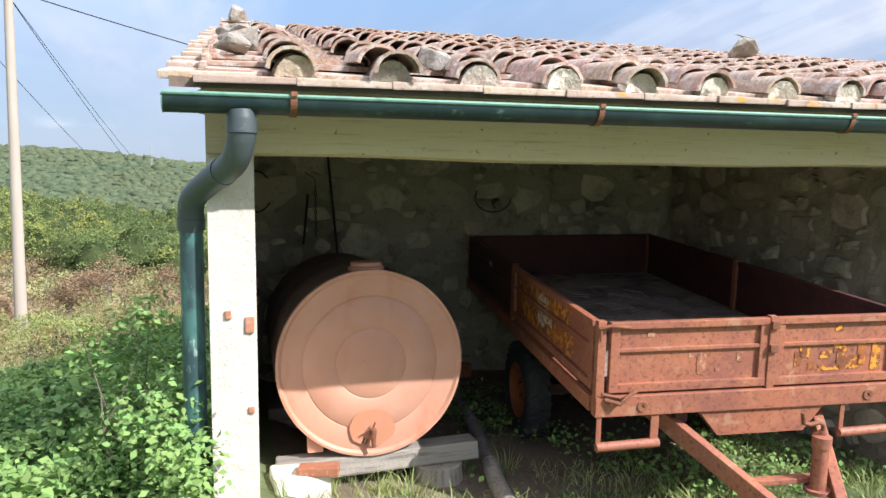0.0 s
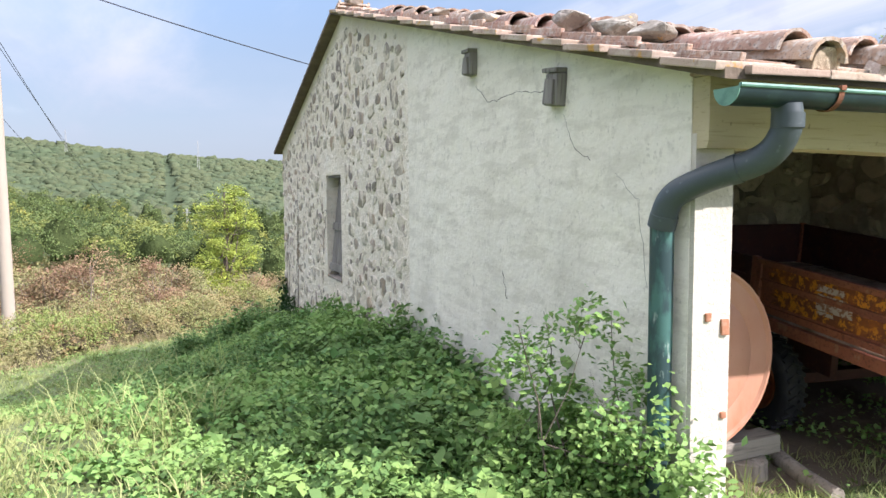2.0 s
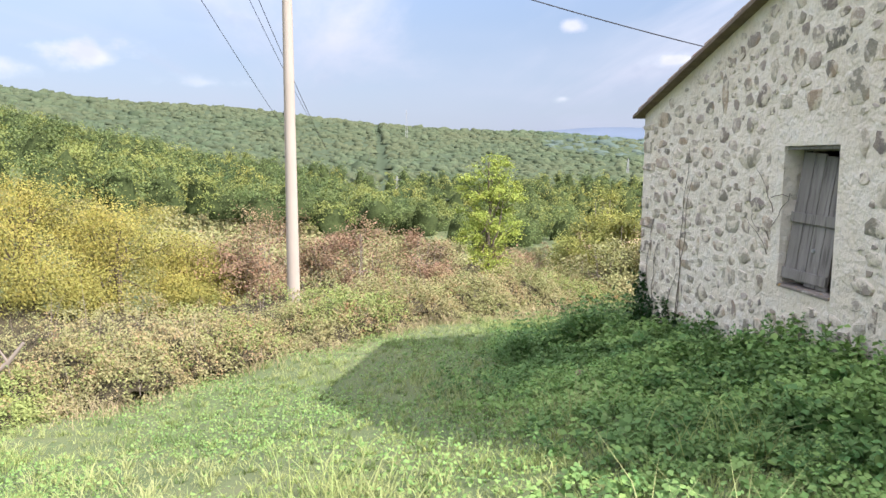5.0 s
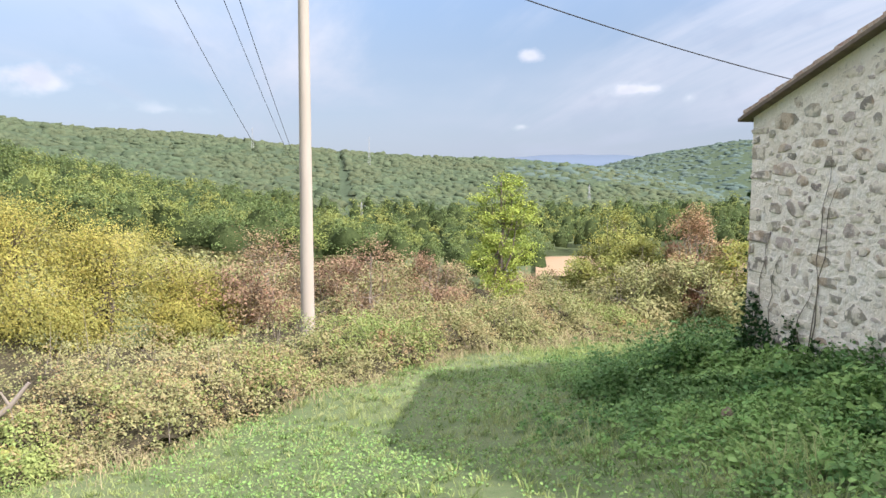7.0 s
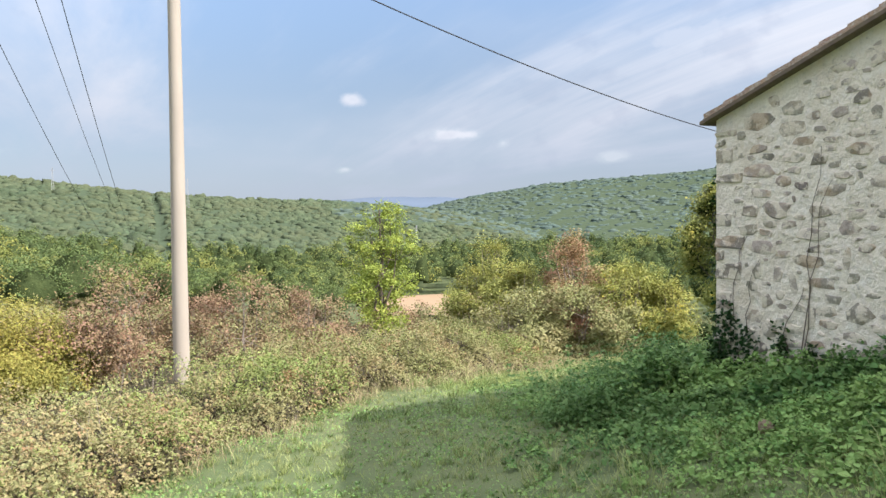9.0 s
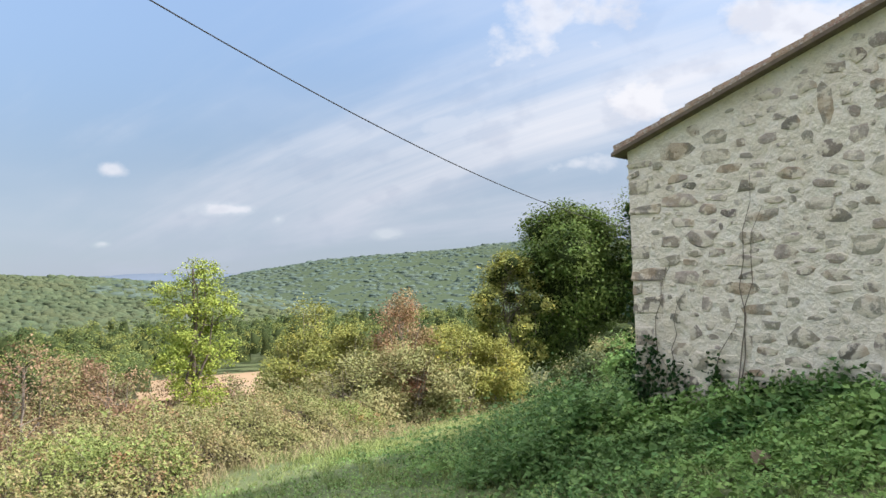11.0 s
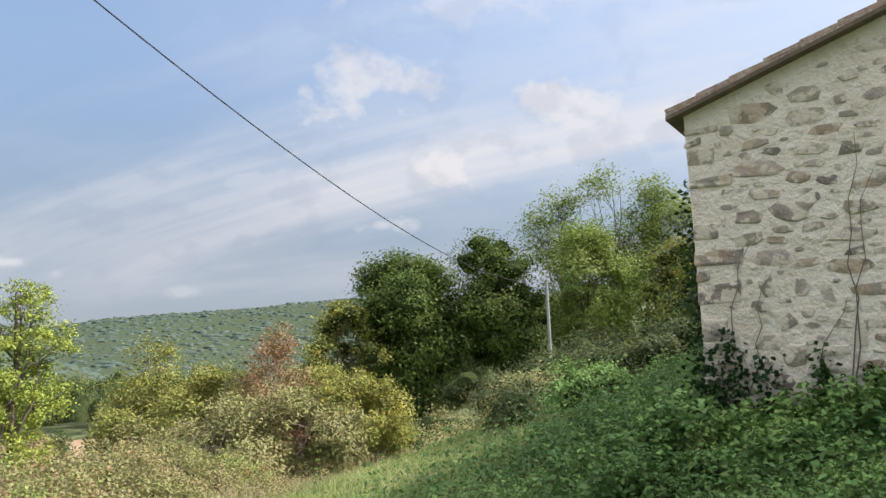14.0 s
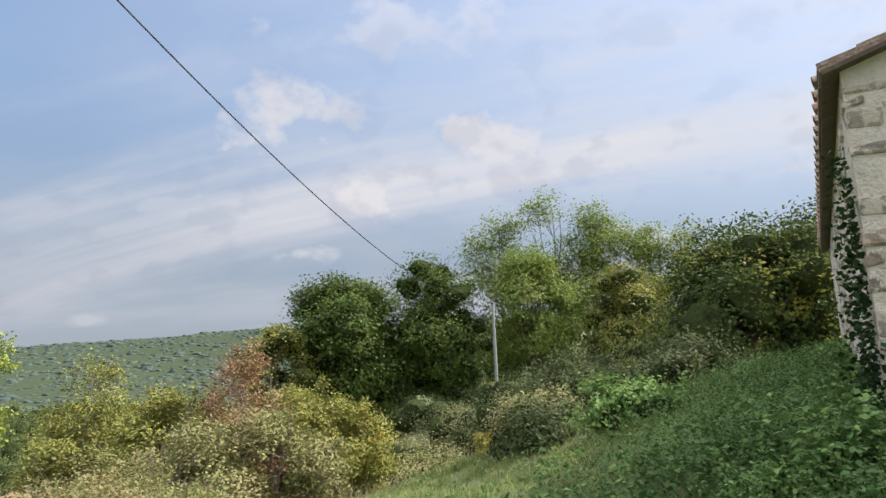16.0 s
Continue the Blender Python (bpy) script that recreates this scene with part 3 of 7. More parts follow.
def build_roof():
    bm = bmesh.new()
    f, n = FY - OVER_F, NY + OVER_N
    prism(bm, [(f, roof_z(f)), (RY, RIDGE), (n, roof_z(n)), (n, roof_z(n) + 0.045), (RY, RIDGE + 0.045), (f, roof_z(f) + 0.045)], "x", WX - OVER_W + 0.03, EX + 0.12)
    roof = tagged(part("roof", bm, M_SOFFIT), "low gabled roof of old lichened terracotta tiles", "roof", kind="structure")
    rnd = random.Random(5)
    covers = [cover_mesh("cover_tile", s) for s in range(4)]
    flats = [flat_tile_mesh("flat_tile", s) for s in range(3)]
    bm = bmesh.new()
    box(bm, (0, 0.23, 0.013), (0.40, 0.46, 0.026))
    flats.append(done(bm, "flat_tile"))
    for me in covers + flats:
        me.materials.append(M_TILE)
    slabs = [slab_mesh(s) for s in range(4)]
    ang = math.degrees(math.atan2(RIDGE - EAVE_F, RY - FY))
    length = math.hypot(RY - f, RIDGE - roof_z(f))
    rows, cols = int(length / EXPOSED), 27
    base = 0
    joined_v, joined_f = [], []

    def put(me, m, name, own):
        if own:
            o = new(name, me)
            o.parent, o.matrix_basis = roof, m
            return
        nonlocal base
        me = flats[3] if me in flats else me
        c = np.empty(len(me.vertices) * 3, np.float32)
        me.vertices.foreach_get("co", c)
        c = c.reshape(-1, 3) @ np.array(m.to_3x3()).T + np.array(m.translation)
        joined_v.append(c)
        for p in me.polygons:
            q = [base + i for i in p.vertices]
            joined_f.append(q)
        base += len(c)

    for j in range(rows):
        for k in range(-1, cols):
            x = 0.25 + PITCH * k
            s = j * EXPOSED
            y, z = f + s * math.cos(radians(ang)), roof_z(f) + 0.05 + s * math.sin(radians(ang))
            sag = 0.02 * math.sin(x * 0.9 + 1) * math.sin(s * 0.6)
            own_flat = (k == -1) or (j == 0 and k < 12)
            if j == 0:
                if k < 11:
                    put(slabs[(k + 1) % 4], pose(x + PITCH / 2, y - 0.015, z - 0.012, ang * 0.4, 0, rnd.uniform(-1.5, 1.5)), "eave_slab", True)
            put(flats[(j + k) % 3], pose(x + PITCH / 2 + rnd.uniform(-0.01, 0.01), y + (0.05 if j == 0 else 0), z + 0.012 + sag, ang - 3.2 + rnd.uniform(-1, 1), rnd.uniform(-1, 1), rnd.uniform(-1.5, 1.5)), "flat_tile", own_flat)
            if k >= 0:
                put(covers[rnd.randrange(4)], pose(x + rnd.uniform(-0.03, 0.03), y + rnd.uniform(-0.05, 0.03) - (0.03 if j == 0 else 0.20), z + 0.035 + sag + (0.02 if j == 1 else 0) - (0.052 if j else 0), ang - 3.4 + rnd.uniform(-2.2, 1.5), rnd.uniform(-7, 7), rnd.uniform(-6, 6)), "cover_tile", k < 13)
    for k in range(17):
        y = f + 0.02 + k * 0.395
        put(slabs[k % 4], pose(WX + 0.03 + rnd.uniform(-0.015, 0.015), y, roof_z(y) + 0.052, ang - 3.5, rnd.uniform(-1.5, 1.5), rnd.uniform(-2, 2)), "verge_slab", True)
    # rear slope
    ang2 = math.degrees(math.atan2(RIDGE - EAVE_N, NY - RY))
    len2 = math.hypot(n - RY, RIDGE - roof_z(n))
    for j in range(int(len2 / EXPOSED) + 1):
        for k in range(-1, cols):
            x = 0.25 + PITCH * k
            s = j * EXPOSED
            y, z = n + 0.02 - s * math.cos(radians(ang2)), roof_z(n) + 0.05 + s * math.sin(radians(ang2))
            put(flats[(j + k) % 3], pose(x + PITCH / 2 - (0.02 if k == -1 else 0), y, z + 0.012 + (0.05 if k == -1 else 0), ang2 - 3.4 + rnd.uniform(-0.8, 0.8), 0, 180 + rnd.uniform(-1, 1)), "flat_tile", k == -1)
            if k == -1:
                put(flats[(j + 1) % 3], pose(x + PITCH / 2 - 0.03, y - 0.01, z + 0.005, ang2 - 1 + rnd.uniform(-0.8, 0.8), 0, 180 + rnd.uniform(-2, 2)), "flat_tile", True)
            if k >= 0 and j < 12:
                put(covers[rnd.randrange(4)], pose(x, y + 0.03, z + 0.04, ang2 - 3, rnd.uniform(-3, 3), 180 + rnd.uniform(-2, 2)), "cover_tile", j == 0 and k < 12)
    # ridge
    for k in range(30):
        put(covers[k % 4], pose(0.12 + k * 0.385, RY, RIDGE + 0.03, -3, 0, -90 + rnd.uniform(-3, 3)) , "ridge_tile", k < 14)
    v = np.concatenate(joined_v)
    me = bpy.data.meshes.new("tiles_further_up")
    me.from_pydata(v.tolist(), [], joined_f)
    me.update()
    me.shade_smooth()
    me.set_sharp_from_angle(angle=radians(45))
    tagged(part("tiles_further_up", me, M_TILE_ISLE, roof), kind="stuff")
    # mortar under the lowest covers
    bm = bmesh.new()
    lathe(bm, [(0, 0.0), (0.06, 0.004), (0.09, 0.0), (0.094, 0.08), (0, 0.08)], 14, pose(0, 0, 0, -90))
    for v in bm.verts:
        v.co += Vector(noise.noise_vector(v.co * 22)) * 0.012
        v.co.z = v.co.z if v.co.z > 0 else v.co.z * 0.25
    plug = done(bm, "mortar_plug", True)
    plug.materials.append(M_STONE)
    for k in range(14):
        o = new("mortar_plug", plug)
        o.parent, o.matrix_basis = roof, pose(0.25 + PITCH * k, f - 0.005 + rnd.uniform(-0.01, 0.02), roof_z(f) + 0.06, ang, 0, rnd.uniform(-8, 8))
    return roof


def slab_mesh(seed):
    bm = bmesh.new()
    box(bm, (0, 0.16, 0), (0.415, 0.36, 0.034), bevel=0.007, worn=0.01)
    for v in bm.verts:
        v.co.y += 0.012 * noise.noise(Vector((v.co.x * 9 + seed * 7, 0, seed)))
        v.co.z += 0.006 * noise.noise(Vector((v.co.x * 12, v.co.y * 12, seed * 3)))
    me = done(bm, "eave_slab")
    me.materials.append(M_SLAB)
    return me


ROOF = build_roof()


def broken_stone(name, seed, size):
    """An angular field stone: the hull of a few scattered corners, with its edges knocked off."""
    rnd = random.Random(seed)
    bm = bmesh.new()
    for _ in range(16):
        d = Vector((rnd.gauss(0, 1), rnd.gauss(0, 1), rnd.gauss(0, 1))).normalized() * rnd.uniform(0.45, 0.56)
        bm.verts.new((d.x * size[0] * 1.1, d.y * size[1] * 1.1, max(d.z, -0.36) * size[2] * 1.1))
    hull = bmesh.ops.convex_hull(bm, input=bm.verts)
    bmesh.ops.delete(bm, geom=list({g for g in hull["geom_interior"] + hull["geom_unused"] if isinstance(g, bmesh.types.BMVert)}), context="VERTS")
    bmesh.ops.bevel(bm, geom=list(bm.edges), offset=min(size) * 0.05, segments=1, affect="EDGES")
    bmesh.ops.subdivide_edges(bm, edges=list(bm.edges), cuts=1, use_grid_fill=True)
    for v in bm.verts:
        v.co += Vector(noise.noise_vector(v.co * 16 + Vector((seed, 0, 0)))) * min(size) * 0.05
    return done(bm, name)


def roof_rock(seed, x, y, size, lift=0.05, label="grey lichened stone weighing down the roof tiles", rz=0, ry=0, rx=0):
    me = broken_stone("roof_stone", seed, size)
    me.materials.append(M_LICHEN_STONE)
    o = new("roof_stone", me)
    o.matrix_basis = pose(x, y, roof_z(y) + 0.09 + lift + size[2] * 0.36, rx, ry, rz)
    tagged(o, label, "stone", "stones on the roof")


roof_rock(1, -0.02, 3.98, (0.20, 0.24, 0.15), 0.0, "white-grey lichened stone at the roof corner", 20)
roof_rock(2, 0.02, 4.35, (0.24, 0.26, 0.20), 0.0, rz=70)
roof_rock(9, 0.06, 4.85, (0.20, 0.25, 0.15), 0.02, rz=40)
roof_rock(3, 0.02, 9.93, (0.24, 0.28, 0.27), 0.03, "upright grey stone on the end of the ridge", 10)
roof_rock(4, 0.98, 3.62, (0.20, 0.25, 0.11), 0.02, "flat grey slate stone leaning on the eave tiles", 15, 0, 25)
roof_rock(5, 5.2, 6.6, (0.36, 0.3, 0.24), 0.08, rz=30)
roof_rock(6, -0.05, 5.9, (0.22, 0.3, 0.1), 0.0, "flat grey stone on the roof edge", 5)
roof_rock(7, -0.05, 6.9, (0.2, 0.34, 0.08), 0.0, "flat grey stone on the roof edge", 12)


# ---- rubble in the walls ----
def stone_mesh(name, seed, ry, rz, proud):
    """A flat-faced field stone set in a wall: y and z run along the wall, -x is out of it."""
    rnd = random.Random(seed)
    k = rnd.randint(7, 11)
    ph = rnd.random() * 6.28
    square = rnd.uniform(0.25, 0.8)
    ring = []
    for i in range(k):
        a = ph + (i + rnd.uniform(-0.33, 0.33)) * math.tau / k
        c, s = math.cos(a), math.sin(a)
        q = (1 - square) + square / max(abs(c), abs(s))
        q *= rnd.uniform(0.66, 1.08)
        ring.append((c * q * ry, s * q * rz))
    bm = bmesh.new()
    lv = [[bm.verts.new((x, y * g, z * g)) for y, z in ring] for x, g in ((0.04, 1.04), (-0.003, 1.0), (-proud * 0.8, 0.86))]
    for v in lv[2]:
        v.co.x += rnd.uniform(-0.3, 0.3) * proud
    tip = bm.verts.new((-proud * rnd.uniform(0.7, 1.25), rnd.uniform(-0.2, 0.2) * ry, rnd.uniform(-0.2, 0.2) * rz))
    for a, b in zip(lv, lv[1:]):
        for i in range(k):
            j = (i + 1) % k
            bm.faces.new((a[i], b[i], b[j], a[j]))
    for i in range(k):
        bm.faces.new((lv[2][i], tip, lv[2][(i + 1) % k]))
    return done(bm, name, True, 32)


def scatter_stones(seed, inside, y0, y1, z0, z1, sizes, tries, gap):
    """Stones of falling size dropped where none lies yet."""
    rnd = random.Random(seed)
    got = []
    for lo, hi, n in sizes:
        for _ in range(n):
            y, z, r = rnd.uniform(y0, y1), rnd.uniform(z0, z1), rnd.uniform(lo, hi)
            asp = rnd.uniform(1.5, 3.2) if y > 12.2 and rnd.random() < 0.75 else rnd.uniform(0.95, 2.1)
            ry, rz = r * math.sqrt(asp), r / math.sqrt(asp)
            if rnd.random() < 0.12:
                ry, rz = rz, ry
            if not inside(y, z, ry, rz):
                continue
            if all(((y - a) / (ry + c + gap)) ** 2 + ((z - b) / (rz + d + gap)) ** 2 > 0.93 for a, b, c, d in got):
                got.append((y, z, ry, rz))
    return got


def lay_stones(parent, stones, m, n_own, seed, mat_own, mat_rest, proud, names=("stone", "small_stones")):
    rest_v, rest_f, base = [], [], 0
    rnd = random.Random(seed)
    order = sorted(stones, key=lambda s: -s[2] * s[3])
    for i, (y, z, ry, rz) in enumerate(order):
        me = stone_mesh("stone", seed * 1000 + i, ry, rz, proud * rnd.uniform(0.4, 1.3))
        at = m @ pose(0, y, z, rnd.uniform(-9, 9))
        if i < n_own:
            me.materials.append(mat_own)
            o = new(names[0], me)
            o.parent, o.matrix_basis = parent, at
        else:
            rest_v += [tuple(at @ v.co) for v in me.vertices]
            rest_f += [[base + k for k in p.vertices] for p in me.polygons]
            base += len(me.vertices)
            bpy.data.meshes.remove(me)
    if rest_f:
        me = bpy.data.meshes.new(names[1])
        me.from_pydata(rest_v, [], rest_f)
        me.update()
        tagged(part(names[1], me, mat_rest, parent), kind="stuff")


def build_rubble():
    def gable(y, z, ry, rz):
        if y - ry < SEAM + 0.12 or y + ry > NY - 0.28 or z + rz > roof_z(y) - 0.1 or z < -1.2:
            return False
        near_win = WIN_Y0 - 0.2 - ry < y < WIN_Y1 + 0.14 + ry and WIN_Z0 - 0.12 - rz < z < WIN_Z1 + 0.32 + rz
        return not near_win
    st = scatter_stones(3, gable, SEAM, NY, -1.1, 3.8, ((0.13, 0.18, 60), (0.085, 0.13, 700), (0.055, 0.09, 2400), (0.03, 0.05, 1500)), 0, 0.005)
    wall = bpy.data.objects["wall_west"]
    lay_stones(wall, st, Matrix.Translation((WX, 0, 0)), 290, 11, M_STONE, M_STONE_ISLE, 0.013)
    # quoins at the far corner
    z, i, rnd = -1.1, 0, random.Random(8)
    while z < EAVE_N - 0.12:
        h = rnd.uniform(0.10, 0.26)
        if rnd.random() < 0.3:
            z += h * 0.7
            i += 1
            continue
        wy, wx = (rnd.uniform(0.26, 0.5), 0.24) if i % 2 else (rnd.uniform(0.14, 0.3), 0.4)
        bm = bmesh.new()
        box(bm, (0, 0, 0), (wx, wy, h - 0.03), bevel=0.022, worn=0.04)
        o = part("quoin", bm, M_STONE, wall)
        o.matrix_basis = pose(WX - 0.012 + wx / 2, NY + 0.012 - wy / 2, z + h / 2, rnd.uniform(-2, 2), 0, rnd.uniform(-2, 2))
        z += h
        i += 1

    north = scatter_stones(13, lambda y, z, ry, rz: z + rz < 2.2, 0.5, 9.0, -1.0, 2.2, ((0.1, 0.17, 200), (0.06, 0.1, 300)), 0, 0.02)
    lay_stones(bpy.data.objects["wall_north"], north, pose(WX, NY, 0, 0, 0, -90) @ Matrix.Translation((0, 0, 0)), 0, 17, M_STONE, M_STONE_ISLE, 0.03)
    side = scatter_stones(23, lambda y, z, ry, rz: z + rz < roof_z(y), FY + 0.3, 7.15, -0.4, 3.0, ((0.12, 0.2, 240), (0.07, 0.12, 900), (0.04, 0.06, 900)), 0, 0.0)
    lay_stones(bpy.data.objects["wall_inner_side"], side, Matrix.Translation((4.75, 0, 0)), 60, 19, M_STONE_SHED, M_STONE_SHED_ISLE, 0.06)
    back = scatter_stones(33, lambda y, z, ry, rz: z + rz < 2.9, -4.7, -0.1, -0.4, 2.9, ((0.16, 0.26, 90), (0.09, 0.16, 500), (0.05, 0.09, 900)), 0, -0.005)
    lay_stones(bpy.data.objects["wall_inner_back"], back, pose(0, 7.2, 0, 0, 0, 90) @ Matrix.Translation((0.0, 0, 0)), 0, 29, M_STONE_SHED, M_SHEDWALL_ISLE, 0.035)


M_STONE_SHED = material("shed_stone", (0.44, 0.385, 0.30), 0.95, random_ob=0.25, spots=((6, 0.45, 0.65, (0.25, 0.215, 0.16), 0.7), (30, 0.52, 0.7, (0.44, 0.39, 0.31), 0.5)), bump=((14, 0.7, 0.03), (55, 0.5, 0.008)))
M_STONE_SHED_ISLE = material("shed_small_stone", (0.44, 0.385, 0.30), 0.95, island=0.25, spots=((6, 0.45, 0.65, (0.25, 0.215, 0.16), 0.7), (30, 0.52, 0.7, (0.44, 0.39, 0.31), 0.5)), bump=((14, 0.7, 0.03), (55, 0.5, 0.008)))
M_SHEDWALL_ISLE = material("shed_wall_stone", (0.52, 0.485, 0.385), 0.95, island=0.25, spots=((3, 0.45, 0.65, (0.25, 0.24, 0.18), 0.7), (20, 0.55, 0.7, (0.16, 0.15, 0.12), 0.6)), bump=((10, 0.8, 0.04), (40, 0.5, 0.01)))
build_rubble()


# ---- front beam, pillar foot, cracks, wall blocks ----
def build_beam():
    bm = bmesh.new()
    n = 26
    rings = []
    x0, x1 = WX - 0.01, 4.9
    for i in range(n + 1):
        x = x0 + (x1 - x0) * i / n
        w = 0.012 * noise.noise(Vector((x * 1.3, 0, 0)))
        b = 1.835 + 0.018 * noise.noise(Vector((x * 0.9, 5, 0))) - 0.02 * math.sin((x - x0) / (x1 - x0) * math.pi)
        t = 2.14
        y = FY - 0.05 + w
        rings.append([bm.verts.new(p) for p in ((x, y + 0.012, b), (x, y, b + 0.03), (x, y + w, t), (x, FY + 0.16, t), (x, FY + 0.16, b))])
    for a, b in zip(rings, rings[1:]):
        for k in range(5):
            bm.faces.new((a[k], a[(k + 1) % 5], b[(k + 1) % 5], b[k]))
    bm.faces.new(rings[0])
    bm.faces.new(rings[-1][::-1])
    tagged(part("eave_beam", bm, M_BEAM, smooth=True), "long pale limewashed timber beam carrying the eave", "beam")


build_beam()

M_BLOCK = material("grey_weathered_wood", (0.20, 0.185, 0.17), 0.9, spots=((8, 0.45, 0.65, (0.28, 0.265, 0.245), 0.8, (1, 1, 0.12)), (40, 0.5, 0.65, (0.09, 0.082, 0.075), 0.8, (1, 1, 0.06))), bump=((60, 0.5, 0.006),))


def wall_block(y, z, w, h, tilt):
    bm = bmesh.new()
    box(bm, (0, 0, 0), (0.10, w, h), bevel=0.012, worn=0.012)
    box(bm, (-0.02, 0, -h * 0.08), (0.10, w * 0.72, h * 0.8), bevel=0.01, worn=0.012)
    box(bm, (-0.01, 0.01, h * 0.5 + 0.012), (0.11, w * 1.1, 0.025), bevel=0.006, worn=0.006)
    o = part("beam_end", bm, M_BLOCK)
    o.matrix_basis = pose(WX - 0.02, y, z, tilt)
    tagged(o, "grey weathered beam end showing in the plaster", "beam end", "beam ends in the wall")


wall_block(5.88, 2.58, 0.13, 0.165, 2)
wall_block(4.66, 2.24, 0.16, 0.19, 6)


def crack(points, width=0.004, seed=0):
    """A hairline crack: a thin dark ribbon let into the plaster."""
    rnd = random.Random(seed)
    pts = []
    for (a, b), (c, d) in zip(points, points[1:]):
        for i in range(7):
            t = i / 7
            pts.append((a + (c - a) * t + rnd.uniform(-0.012, 0.012), b + (d - b) * t + rnd.uniform(-0.012, 0.012)))
    bm = bmesh.new()
    tube(bm, [(WX - 0.0145, y, z) for y, z in pts], [width * rnd.uniform(0.3, 1) for _ in pts], 4)
    part("crack", bm, M_CRACK, bpy.data.objects["wall_plastered"])


M_CRACK = material("crack_shadow", (0.10, 0.09, 0.075), 1.0)
crack([(5.85, 2.42), (5.6, 2.27), (5.2, 2.3), (4.75, 2.24)], 0.004, 1)
crack([(4.6, 2.08), (4.5, 1.9), (4.3, 1.8)], 0.003, 2)
crack([(6.1, 2.72), (5.95, 2.66)], 0.003, 3)
crack([(4.1, 1.75), (3.9, 1.6), (3.8, 1.1)], 0.002, 4)
crack([(5.4, 1.1), (5.36, 1.0), (5.33, 0.9)], 0.005, 5)


# ---- window ----
def build_window():
    w = thing("window_1", (WX, (WIN_Y0 + WIN_Y1) / 2, WIN_Z0), "small deep window with a grey plank shutter ajar", "window", kind="structure")
    wid, hgt = WIN_Y1 - WIN_Y0, WIN_Z1 - WIN_Z0
    bm = bmesh.new()
    for s in (-1, 1):
        box(bm, (0.24, s * (wid / 2 - 0.025), hgt / 2), (0.07, 0.05, hgt), bevel=0.006)
    box(bm, (0.24, 0, hgt - 0.025), (0.07, wid - 0.1, 0.05), bevel=0.006)
    part("window_frame", bm, M_BLOCK, w)
    part("window_sill", boxes(((0.14, 0, -0.004), (0.30, wid - 0.004, 0.03)), bevel=0.008), M_LICHEN_STONE, w)
    part("lintel", boxes(((0.2, 0, hgt - 0.02), (0.34, wid - 0.004, 0.035)), bevel=0.006), M_BLOCK, w)
    sh = part("shutter", boxes(((0, 0, 0), (0.01, 0.02, 0.02))), M_BLOCK, w)
    sh.matrix_basis = pose(0.05, wid / 2 - 0.02, 0.05, 3.5, 5, 8)
    rnd = random.Random(2)
    y = 0.0
    for i in range(4):
        ww = (0.16, 0.14, 0.16, 0.14)[i]
        bm = bmesh.new()
        box(bm, (0, -y - ww / 2, 0.65 + rnd.uniform(-0.012, 0.012)), (0.024, ww - 0.008, 1.28), bevel=0.004, worn=0.005)
        part("plank", bm, M_BLOCK, sh)
        y += ww
    for z in (0.09, 0.66):
        bm = bmesh.new()
        box(bm, (-0.026, -y / 2, z), (0.026, y, 0.10), pose(0, 0, 0, -1.5), bevel=0.004, worn=0.004)
        part("batten", bm, M_BLOCK, sh)
    bm = bmesh.new()
    lathe(bm, [(0, 0), (0.022, 0), (0.018, 0.014), (0, 0.016)], 12, pose(-0.012, -0.36, 0.36, 0, -90))
    part("latch", bm, M_STEEL, sh, "round grey metal latch")


M_STEEL = material("dull_steel", (0.30, 0.31, 0.32), 0.5, 0.7, spots=((30, 0.5, 0.7, (0.16, 0.12, 0.10), 0.6),))
build_window()


